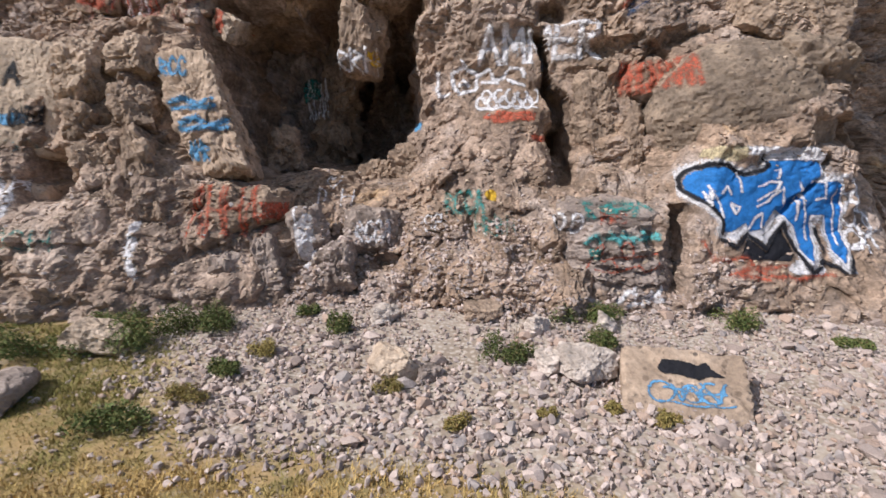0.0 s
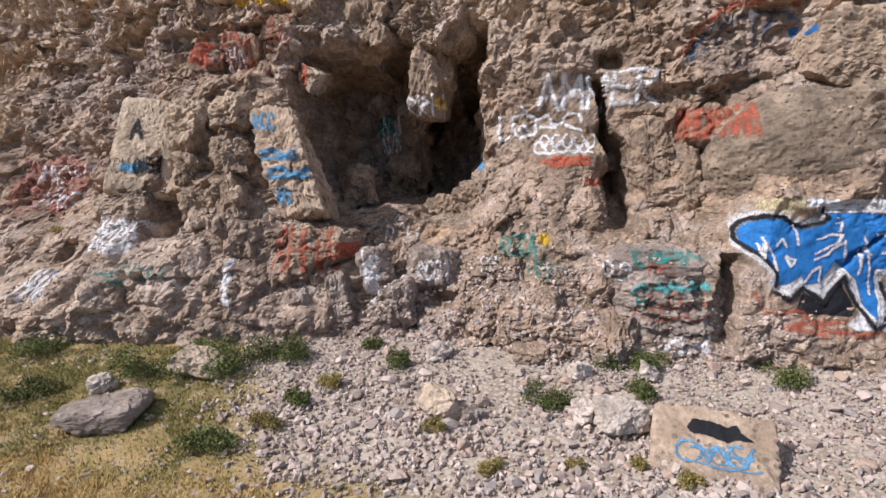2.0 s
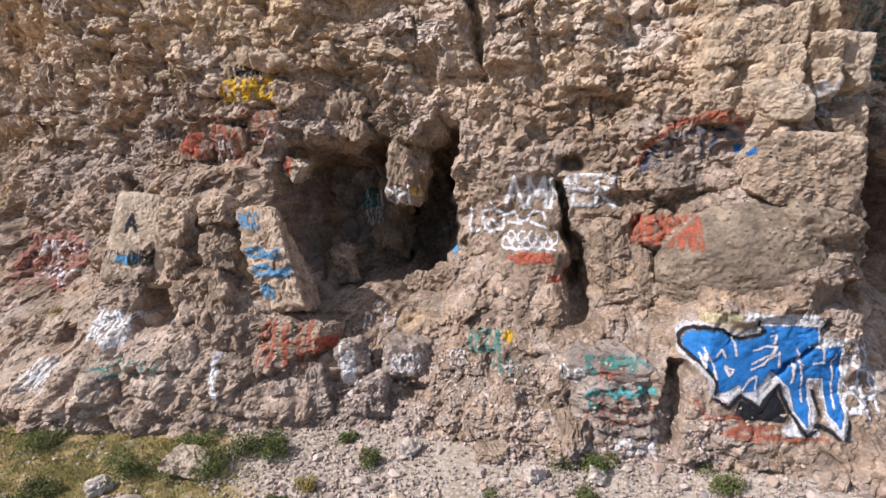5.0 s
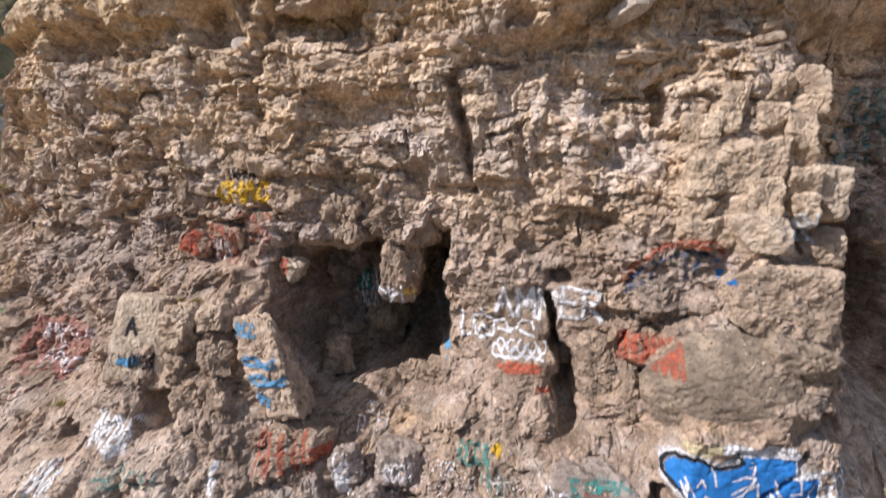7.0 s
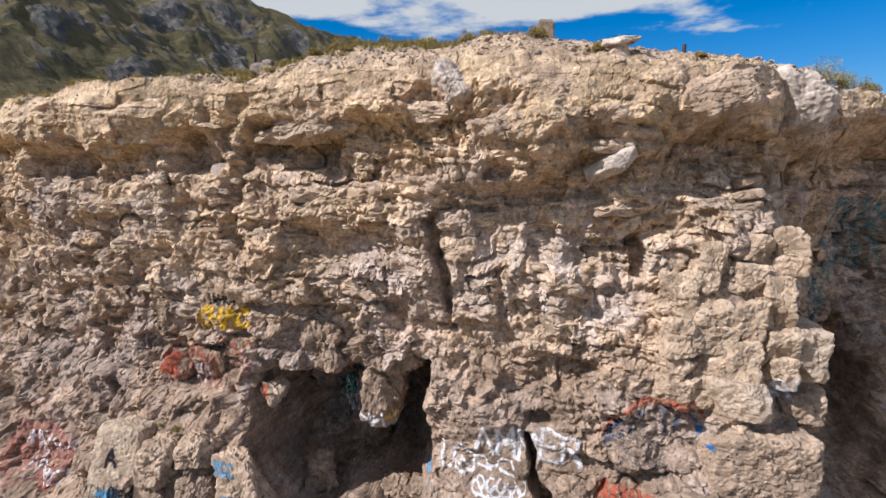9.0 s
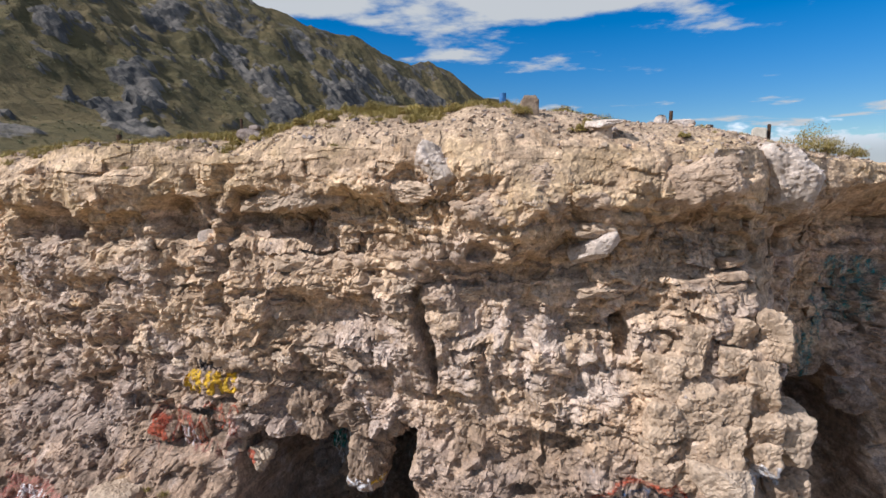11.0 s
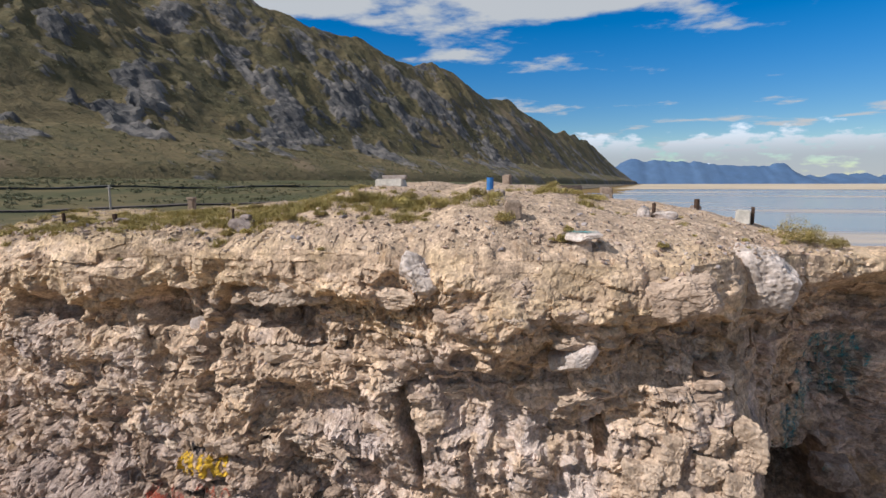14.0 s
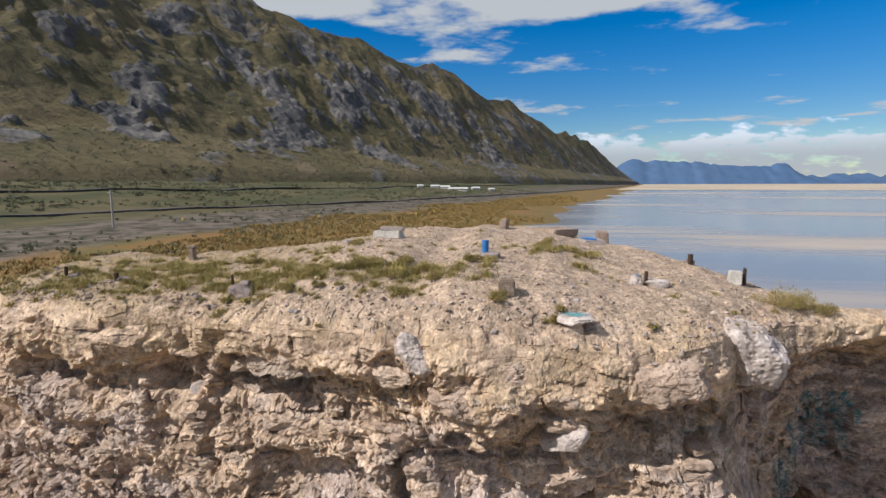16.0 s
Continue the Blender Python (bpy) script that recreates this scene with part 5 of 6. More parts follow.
# upper left
graffiti((-5.5, 7.44, -4.28, 7.86), P_YELLOW, "yellow spray-painted letters", scrawl(4, 30), 0.058)
graffiti((-5.3, 7.92, -4.55, 8.14), P_BLACK, "small black letters", scrawl(6, 31), 0.018)
graffiti((-6.75, 6.14, -5.95, 6.85), P_RED, "dull red block face", fill=smear(32))
graffiti((-5.95, 6.14, -5.12, 6.92), P_RED, "red and white scribble on a block", scrawl(5, 33), 0.05)
graffiti((-5.8, 6.15, -5.3, 6.6), P_WHITE, "white scribble on a block", scrawl(3, 34), 0.03)
graffiti((-6.7, 6.05, -4.2, 7.05), P_PINK, "faded red spray over broken blocks", scrawl(7, 62), 0.1)
graffiti((-5.1, 6.56, -4.2, 7.2), P_RED, "red loops on a ledge block", scrawl(3, 35), 0.05)
graffiti((-4.2, 5.78, -3.9, 6.3), P_RED, "orange red side of a small block", fill=smear(36))
graffiti((-6.9, 6.7, -6.3, 7.3), P_NAVY, "black marks on grey rock", scrawl(4, 37), 0.04)
graffiti((-1.98, 5.2, -1.2, 5.6), P_WHITE, "white letters on the hanging block", scrawl(3, 38), 0.04)
graffiti((-1.45, 5.3, -1.15, 5.6), P_YELLOW, "yellow dab on the hanging block", fill=smear(39))
graffiti((-3.25, 4.9, -2.75, 5.6), P_TEAL, "dark teal patch in the niche", fill=smear(40))
graffiti((-3.1, 4.6, -2.6, 5.5), P_WHITE, "grey white flecks in the niche", scrawl(4, 41), 0.03)
# arch of dark blue and red
graffiti((2.98, 4.6, 3.9, 5.08), P_RED, "red orange band under a dark arch", scrawl(7, 42), 0.1)
graffiti((2.98, 5.9, 4.75, 6.85), P_RED, "red arch line", [[(0.02, 0.1), (0.1, 0.45), (0.3, 0.75), (0.55, 0.95), (0.85, 0.98), (0.95, 0.7)], [(0.4, 0.9), (0.8, 0.85)]], 0.10)
graffiti((3.02, 5.75, 4.7, 6.65), P_NAVYBLUE, "dark blue arch with drips", [[(0.02, 0.1), (0.08, 0.4), (0.25, 0.7), (0.5, 0.9), (0.8, 0.98), (0.97, 0.7)], [(0.6, 0.9), (0.62, 0.4)], [(0.75, 0.9), (0.72, 0.5)], [(0.3, 0.7), (0.28, 0.4)], [(0.05, 0.2), (0.2, 0.35)]], 0.12)
graffiti((3.1, 5.1, 4.2, 6.3), P_NAVY, "dark smoky paint below the arch", fill=smear(44))
graffiti((4.58, 6.1, 4.76, 6.34), P_BLUE, "small bright blue dab", fill=smear(45))
graffiti((5.6, 6.85, 6.2, 7.3), P_WHITE, "white strokes on the corner", scrawl(3, 46), 0.06)
graffiti((9.0, 8.4, 10.6, 10.2), P_DULLTEAL, "turquoise paint on the shaded side wall", scrawl(4, 47), 0.2, step=0.04)
graffiti((8.2, 6.9, 9.3, 8.4), P_DULLTEAL, "blue paint on the shaded side wall", scrawl(3, 48), 0.16, step=0.04)


# ---- ground ----
def ground_z(x, y):
    ramp = 0.2 * np.logaddexp(0, (y - 4.3) * 4) / 4
    ramp = np.minimum(ramp, 1.1) * (1 - smooth(y, 11, 30)) * (1 - smooth(np.abs(x), 13, 40))
    near = 0.56 + ramp + 0.03 * fbm(x * 0.8, y * 0.8, x * 0, 4, 81) - 0.9 * smooth(np.hypot(x, y), 30, 90)
    p, s = -0.98 * x + 0.198 * y, 0.198 * x + 0.98 * y
    far = np.clip((p + 14 * fbm(x / 60, y / 60, x * 0, 3, 82) - 66) / 120, -0.4, 1) * 1.2 - 0.4
    rail = 100 + 181 * np.exp(-np.clip(s, -400, 6000) / 450)
    far = far + 1.6 * np.exp(-((p - rail) / 9) ** 4) + 0.085 * np.maximum(0, p - rail - 14)
    far = far + (1.2 * fbm(x / 35, y / 35, x * 0, 4, 83)) * smooth(p, 60, 300)
    return near + (far - near) * smooth(np.hypot(x, y), 24, 75)


def build_ground():
    out = np.geomspace(12.5, 4700, 110)
    xs = np.concatenate([-out[::-1], np.linspace(-12, 12, 260), out])
    ys = np.concatenate([-np.geomspace(3.5, 900, 40)[::-1], np.linspace(-3, 11, 170), np.geomspace(11.3, 4700, 130)])
    gx, gy = np.meshgrid(xs, ys)
    gz = ground_z(gx, gy)
    near = (np.abs(gx) < 12) & (gy < 10.5) & (gy > -3)
    gz = gz + near * (0.02 * fbm(gx * 5, gy * 5, gx * 0, 3, 85))
    me = mesh_of("ground", np.stack([gx, gy, gz], -1).reshape(-1, 3), grid_faces(*gx.shape), GROUND, False)
    return tagged(new("ground", me), "stony soil, dry turf and marsh around the cliff", "ground", kind="structure")


ground = build_ground()
lake_me = mesh_of("water", [(-4700, -900, -0.62), (4900, -900, -0.62), (4900, 4900, -0.62), (-4700, 4900, -0.62)], [(0, 1, 2, 3)], WATER)
tagged(new("water", lake_me), "shallow silty salt lake reflecting the sky", "lake", kind="structure")


def flats():
    """The pale salt flat on the far side of the lake."""
    xs, ys = np.linspace(150, 4600, 40), np.geomspace(1150, 4600, 30)
    gx, gy = np.meshgrid(xs, ys)
    gy = gy - 260 * smooth(gx, 300, 1500) + 25 * fbm(gx / 200, gy / 200, gx * 0, 3, 87)
    me = mesh_of("salt_flat", np.stack([gx, gy, gx * 0 - 0.35], -1).reshape(-1, 3), grid_faces(*gx.shape), SALT)
    tagged(new("salt_flat", me), "pale tan salt flat beyond the lake", "salt flat", kind="structure")


flats()


def build_mountain():
    ss = np.concatenate([np.linspace(-500, 100, 30, endpoint=False), np.linspace(100, 1500, 440, endpoint=False), np.linspace(1500, 4600, 210)])
    qs = np.linspace(0.38, 1.2, 220)
    S, Q = np.meshgrid(ss, qs)
    P = Q * (220 + 880 * np.exp(-np.clip(S, -900, 9000) / 1400))
    ridge = (220 + 880 * np.exp(-np.clip(S, -900, 9000) / 1400))
    X, Y = -0.98 * P + 0.198 * S, 0.198 * P + 0.98 * S
    shape = np.interp(Q, (0.38, 0.46, 0.57, 0.7, 0.85, 1.0, 1.15, 1.35), (0.0, 0.05, 0.15, 0.40, 0.72, 1.0, 0.9, 0.6))
    ratio = 0.50 + 0.03 * vnoise(S / 260, S * 0, S * 0, 91) + 0.03 * vnoise(S / 90, S * 0, S * 0, 92)
    ratio = ratio * np.interp(S, (770, 870, 1090, 1150, 1430, 2050, 2950, 3600, 4600), (0.90, 0.90, 1.07, 1.05, 1.13, 1.12, 1.25, 1.1, 0.5))
    k = ridge / 500
    spur = 1 - np.abs(fbm(X / (150 * 1), Y / 150, X * 0, 5, 93, 0.55))
    crag = fbm(X / 45, Y / 45, X * 0, 5, 95, 0.6)
    Z = 14 + ridge * ratio * shape + k * (15 * (spur - 0.75) * smooth(Q, 0.5, 0.8) + 1.5 * crag + 2 * smooth(crag, 0.3, 0.5)) * smooth(Q, 0.42, 0.64) * (1.1 - 0.6 * smooth(Q, 0.9, 1.0))
    Z = Z - 34 * (1 - smooth(Q, 0.38, 0.46))
    mid = smooth(Q, 0.46, 0.58) * (1 - smooth(Q, 0.80, 0.95))
    lump = smooth(fbm(X / 55, Y / 55, X * 0, 5, 97, 0.65) + 0.5 * crag, 0.15, 0.5) * np.maximum(mid, 0.35)
    Z = Z + k * lump * (0.9 + 3.6 * np.abs(fbm(X / 20, Y / 20, X * 0, 4, 98, 0.6)))
    me = mesh_of("mountain", np.stack([X, Y, Z], -1).reshape(-1, 3), grid_faces(*S.shape)[:, ::-1], SLOPE)
    paint_attr(me, "outcrop", lump)
    tagged(new("mountain", me), "dry olive mountain slope with grey outcrops", "mountain", kind="structure")
    low = np.nonzero(((Q > 0.42) & (Q < 0.78) & (S > 120) & (S < 2200) & (lump < 0.4)).ravel())[0]
    return np.stack([X, Y, Z], -1).reshape(-1, 3)[low]


SLOPE_SPOTS = build_mountain()


def far_range(name, base, height, depth, seed, material, lo, label, x0=-300, x1=4700, peak=0.0):
    """A ridge line along the far shore, with real slopes."""
    xs = np.linspace(x0, x1, 260)
    vs = np.linspace(0, 1, 14)[:, None]
    crest = height * (0.62 + 0.38 * fbm(xs / 520, xs * 0, xs * 0, 6, seed, 0.6)) + lo
    crest = crest + peak * np.exp(-((xs - 1450) / 330) ** 2) * (1 + 0.35 * fbm(xs / 70, xs * 0, xs * 0, 4, seed + 5))
    X = np.repeat(xs[None, :], 14, 0)
    Yv = base + depth * vs + 18 * fbm(X / 120, X * 0, X * 0, 3, seed + 2) * (1 - vs)
    Zv = np.maximum(crest, 4)[None, :] * vs ** 0.8 - 2
    me = mesh_of(name, np.stack([X, Yv, Zv], -1).reshape(-1, 3), grid_faces(14, 260), material, False)
    tagged(new(name, me), label, "mountain range", kind="structure")


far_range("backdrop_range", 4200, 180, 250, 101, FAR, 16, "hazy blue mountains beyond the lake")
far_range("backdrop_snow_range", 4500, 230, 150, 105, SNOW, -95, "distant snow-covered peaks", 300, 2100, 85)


# ---- stones on the ground ----
rng = np.random.RandomState(8)


def chip(seed, level=1):
    """A flat, sharp-edged chip of limestone, about 1 across."""
    r = np.random.RandomState(seed)
    p = r.normal(size=(9 + 4 * level, 3))
    p /= np.linalg.norm(p, axis=1)[:, None]
    p *= np.array([0.55, r.uniform(0.34, 0.50), r.uniform(0.19, 0.36)])
    bm = bmesh.new()
    for q in p:
        bm.verts.new(q)
    bmesh.ops.convex_hull(bm, input=bm.verts)
    bm.verts.index_update()
    v = np.array([q.co for q in bm.verts])
    f = np.array([[q.index for q in t.verts] for t in bm.faces])
    bm.free()
    return v, f


CHIPS = [chip(200 + k) for k in range(14)]


def turns(n, spread, r=rng):
    """Random turns about z, with a lean."""
    a, b, c = r.uniform(0, 2 * np.pi, n), r.normal(0, spread, n), r.normal(0, spread, n)
    ca, sa, cb, sb, cc, sc = np.cos(a), np.sin(a), np.cos(b), np.sin(b), np.cos(c), np.sin(c)
    one, nil = np.ones(n), np.zeros(n)
    rz = np.stack([ca, -sa, nil, sa, ca, nil, nil, nil, one], 1).reshape(n, 3, 3)
    ry = np.stack([cb, nil, sb, nil, one, nil, -sb, nil, cb], 1).reshape(n, 3, 3)
    rx = np.stack([one, nil, nil, nil, cc, -sc, nil, sc, cc], 1).reshape(n, 3, 3)
    return rz @ ry @ rx


def scatter(name, places, sizes, shapes, material, label, category, spread=0.35):
    """Many small pieces as one mesh."""
    n = len(places)
    rot = turns(n, spread)
    pick = rng.randint(0, len(shapes), n)
    V, F, base = [], [], 0
    for k, (v, f) in enumerate(shapes):
        sel = np.nonzero(pick == k)[0]
        if len(sel) == 0:
            continue
        p = np.einsum("nij,vj->nvi", rot[sel], v) * sizes[sel][:, None, None] + places[sel][:, None, :]
        V.append(p.reshape(-1, 3))
        F.append((f[None] + base + (np.arange(len(sel)) * len(v))[:, None, None]).reshape(-1, f.shape[1]))
        base += len(sel) * len(v)
    me = mesh_of(name, np.concatenate(V), np.concatenate(F), material)
    return tagged(new(name, me), label, category, kind="stuff")


def turf_edge(x, y):
    """Below 0: turf; above: bare scree."""
    return np.minimum(x + 0.62 * y - 0.45, 1.2 * (y + 0.2 * x - 4.2)) + 0.45 * fbm(x * 0.9, y * 0.9, x * 0, 3, 111)


def scree_places(n):
    x, y = rng.uniform(-6, 9, n) + rng.normal(0, 0.8, n), rng.uniform(1.5, 8.3, n)
    y = np.where(rng.uniform(0, 1, n) < 0.16, 1.5 - np.abs(rng.normal(0, 2.2, n)), y)
    keep = turf_edge(x, y) > rng.uniform(-0.6, 0.5, n)
    trail = np.abs(x - (0.55 - 0.25 * (y - 5.0))) < 0.35 * smooth(y, 5.2, 6.6)
    keep &= ~(trail & (rng.uniform(0, 1, n) < 0.7))
    x, y = x[keep], y[keep]
    return np.stack([x, y, ground_z(x, y)], 1)


places = scree_places(34000)
sizes = 0.042 + 0.088 * rng.uniform(0, 1, len(places)) ** 2.4
sizes *= 1 - 0.35 * smooth(places[:, 1], 5.5, 7.5)
places[:, 2] += 0.012 + rng.uniform(0, 0.02, len(places))
scatter("scree", places, sizes, CHIPS, STONE, "loose pale grey limestone chips below the cliff", "scree", 0.95)
fine = scree_places(9000)
fine[:, 2] += 0.004
scatter("gravel", fine, 0.018 + 0.025 * rng.uniform(0, 1, len(fine)), CHIPS[:6], STONE, "fine gravel between the scree stones", "gravel")

# the larger stones that can be picked out one by one
stone_meshes = [mesh_of("scree_stone", *chip(300 + k, 2), STONE_ONE) for k in range(12)]
for k in range(280):
    x, y = rng.uniform(-2.6, 6.5), rng.uniform(2.8, 7.6)
    if turf_edge(np.array(x), np.array(y)) < 0.1:
        continue
    ob = child("scree_stone", stone_meshes[k % 12], ground)
    s = rng.uniform(0.13, 0.24)
    ob.matrix_basis = pose(x, y, float(ground_z(np.array(x), np.array(y))) + 0.16 * s, rng.uniform(-15, 15), rng.uniform(-15, 15), rng.uniform(0, 360)) @ Matrix.Diagonal((s, s, s, 1))


def boulder(at, size, seed, material, tilt, label, level=5, square=7, rough=0.035, category="boulder", cuts=7):
    ob = tagged(new("boulder", rock_mesh("boulder", size, seed, material, level, square, cuts, rough)), label, category)
    z = at[2] if len(at) > 2 else float(ground_z(np.array(at[0]), np.array(at[1]))) + size[2] * 0.32
    ob.matrix_basis = pose(at[0], at[1], z, *tilt)
    return ob


tagged_boulder = boulder((2.55, 5.52, 0.68), (1.26, 1.04, 0.66), 401, PITTED, (39, 3, -14), "big flat tan boulder with dark pits and a blue scrawl", 5, 24, 0.02, cuts=0)
boulder((1.62, 5.85), (0.62, 0.5, 0.42), 403, PALE, (0, 8, 20), "pale angular boulder on the scree")
boulder((1.2, 5.95), (0.3, 0.3, 0.32), 405, PALE, (0, 20, 50), "small pale pointed stone")
boulder((-0.55, 5.9), (0.55, 0.42, 0.4), 407, BEIGE, (0, 5, -8), "tan block with a grey top on the scree", square=8)
boulder((-0.15, 5.85), (0.28, 0.24, 0.18), 408, GREY, (0, 5, 30), "small grey stone beside a tan block")
boulder((-0.8, 7.3), (0.42, 0.34, 0.28), 409, PALE, (0, 0, 10), "pale stone at the foot of the cliff")
boulder((-4.3, 6.5), (0.75, 0.55, 0.5), 411, BEIGE, (0, 6, 5), "cream boulder among shrubs")
boulder((-4.85, 5.3), (1.05, 0.75, 0.36), 413, GREY, (4, -4, 10), "low grey white boulder lying in the turf", 5, 5, 0.02)
boulder((-5.4, 5.9), (0.35, 0.28, 0.25), 415, PALE, (0, 0, 40), "small pale stone in the turf")
boulder((1.25, 6.95), (0.32, 0.26, 0.26), 417, PALE, (0, 15, 30), "pale stone at the head of the scree")
boulder((2.2, 7.05), (0.36, 0.26, 0.28), 419, PALE, (0, 30, 60), "pale upturned stone beside a shrub")
boulder((0.55, 7.35), (0.5, 0.4, 0.35), 421, BROWN, (0, 0, 0), "brown stone half buried in the slope")
bpy.context.view_layer.update()


def on_boulder(u, w):
    inv = tagged_boulder.matrix_world.inverted()
    o, way = Vector((u, 4.2, 1.9 + w)), Vector((0, 0.75, -0.66)).normalized()
    ok, place, normal, _ = tagged_boulder.ray_cast(inv @ o, inv.to_3x3() @ way)
    return (0, tagged_boulder.matrix_world @ place, (tagged_boulder.matrix_world.to_3x3() @ normal).normalized()) if ok else None


def boulder_paint(rect, material, label, lines=(), width=0.03, fill=None, lift=0.006):
    ob = graffiti(rect, material, label, lines, width, fill, 0.015, lift, cast=on_boulder)
    ob.parent = tagged_boulder
    ob.matrix_parent_inverse = tagged_boulder.matrix_world.inverted()




# ---- plants ----
def leaves(n, spread, height, size, r, blade=False):
    """Leaf quads in an uneven low dome, about the origin."""
    V, F = [], []
    lobes = [(r.normal(0, spread * 0.45), r.normal(0, spread * 0.45), r.uniform(0.4, 1.0)) for _ in range(6)]
    for k in range(n):
        lx, ly, lh = lobes[r.randint(0, 6)]
        a, e = r.uniform(0, 2 * np.pi), np.arccos(r.uniform(0, 1))
        q = r.uniform(0.25, 1.0) ** 0.5
        c = np.array([lx + spread * 0.55 * q * np.sin(e) * np.cos(a), ly + spread * 0.55 * q * np.sin(e) * np.sin(a), height * lh * q * np.cos(e) + 0.02])
        u, w = r.normal(size=3), r.normal(size=3)
        u /= np.linalg.norm(u)
        w -= u * (w @ u)
        w /= np.linalg.norm(w)
        s = size * r.uniform(0.6, 1.4)
        b = len(V)
        V += [c - u * s, c + w * s * 0.36, c + u * s, c - w * s * 0.36]
        F.append((b, b + 1, b + 2, b + 3))
    return V, F


def shrub_mesh(seed, material, spread=0.3, height=0.3, n=620, size=0.026):
    r = np.random.RandomState(seed)
    return mesh_of("foliage", *leaves(n, spread, height, size, r), material)


def stems_mesh(seed, spread=0.2, height=0.25, n=9):
    r = np.random.RandomState(seed)
    V, F = [], []
    for k in range(n):
        tip = np.array([r.normal(0, spread * 0.5), r.normal(0, spread * 0.5), height * r.uniform(0.5, 0.95)])
        b = len(V)
        for z, w in ((0.0, 0.006), (1.0, 0.002)):
            for q in range(3):
                V.append(tip * z + np.array([w * np.cos(q * 2.1), w * np.sin(q * 2.1), -0.03 * (1 - z)]))
        F += [(b + q, b + (q + 1) % 3, b + 3 + (q + 1) % 3, b + 3 + q) for q in range(3)]
    return mesh_of("stem", V, F, TWIG)


def shrub(x, y, spread, height, seed, material, label, z=None, category="shrub"):
    ob = tagged(new("shrub"), label, category, "small shrubs")
    n = int(1100 + 3600 * spread)
    child("foliage", shrub_mesh(seed, material, spread, height, n, 0.014 + 0.010 * spread), ob)
    child("stem", stems_mesh(seed, spread, height), ob)
    k = 1.3 if material is LEAF else 1.0
    ob.matrix_basis = pose(x, y, float(ground_z(np.array(x), np.array(y))) if z is None else z, 0, 0, seed * 37) @ Matrix.Diagonal((k, k, k, 1))
    return ob


for x, y, s, h, seed in ((0.85, 6.2, 0.2, 0.36, 1), (-1.45, 7.0, 0.16, 0.3, 2), (2.05, 6.55, 0.18, 0.24, 3), (-3.55, 6.95, 0.32, 0.32, 4), (-3.05, 7.15, 0.3, 0.34, 5), (-4.05, 6.7, 0.32, 0.32, 6),
                         (-5.1, 6.4, 0.35, 0.34, 7), (-4.6, 7.0, 0.3, 0.3, 8), (-3.25, 4.95, 0.26, 0.26, 9), (1.75, 7.35, 0.3, 0.25, 10), (2.25, 7.3, 0.25, 0.24, 11), (4.0, 7.05, 0.22, 0.24, 12),
                         (-7.2, 6.7, 0.35, 0.3, 13), (-2.5, 5.9, 0.14, 0.14, 14), (-1.95, 7.5, 0.14, 0.16, 15), (5.2, 6.5, 0.18, 0.14, 16), (-6.3, 5.6, 0.25, 0.2, 24)):
    shrub(x, y, s, h, seed, LEAF, "low green leafy shrub on stony ground")
for x, y, s, h, seed in ((-0.6, 5.55, 0.13, 0.16, 17), (0.1, 4.95, 0.14, 0.13, 18), (1.05, 5.1, 0.1, 0.1, 19), (-2.2, 6.3, 0.2, 0.2, 20), (-2.7, 5.4, 0.2, 0.22, 21), (2.2, 5.0, 0.13, 0.14, 22), (1.7, 5.15, 0.1, 0.1, 23)):
    shrub(x, y, s, h, seed, DRYLEAF, "dry yellow brown weeds between stones", category="weeds")


def blades(x, y, z, length, r):
    """Grass blades, one thin triangle each."""
    n = len(x)
    a, lean = r.uniform(0, 2 * np.pi, n), r.uniform(0.1, 1.3, n)
    w = 0.005 + 0.004 * r.uniform(0, 1, n)
    base = np.stack([x, y, z], 1)
    side = np.stack([np.cos(a), np.sin(a), a * 0], 1) * w[:, None]
    tip = base + np.stack([-np.sin(a) * lean, np.cos(a) * lean, np.ones(n)], 1) * length[:, None]
    V = np.stack([base - side, base + side, tip], 1).reshape(-1, 3)
    return V, np.arange(3 * n).reshape(n, 3)


x, y = rng.uniform(-9, 3.5, 360000) + rng.normal(0, 0.6, 360000), rng.uniform(0.8, 7.2, 360000)
y = np.where(rng.uniform(0, 1, len(y)) < 0.1, 0.8 - np.abs(rng.normal(0, 2.0, len(y))), y)
keep = (turf_edge(x, y) < rng.uniform(-0.5, 0.25, len(x))) & (fbm(x * 1.3, y * 1.3, x * 0, 3, 121) > rng.uniform(-1.5, 0.05, len(x)))
x, y = x[keep], y[keep]
turf_me = mesh_of("turf", *blades(x, y, ground_z(x, y) - 0.01, rng.uniform(0.02, 0.075, len(x)), rng), TURF)
tagged(new("turf", turf_me), "sparse yellow green turf on bare soil", "grass", kind="stuff")

# rubble that has slid down over the foot of the rock
spots = []
for _ in range(9000):
    x, z = rng.uniform(-2.4, 4.2), 1.05 + 1.5 * rng.uniform() ** 1.4
    h = hit((x, 4.5, z), (0, 1, 0))
    if h and h[2].z > 0.25 and not (1.6 < x < 3.6 and z > 1.5):
        spots.append(h[1])
spots = np.array(spots)
scatter("foot_rubble", spots, 0.03 + 0.085 * rng.uniform(0, 1, len(spots)) ** 2.5, CHIPS, STONE, "loose stone chips over the foot of the cliff", "rubble", 0.7)

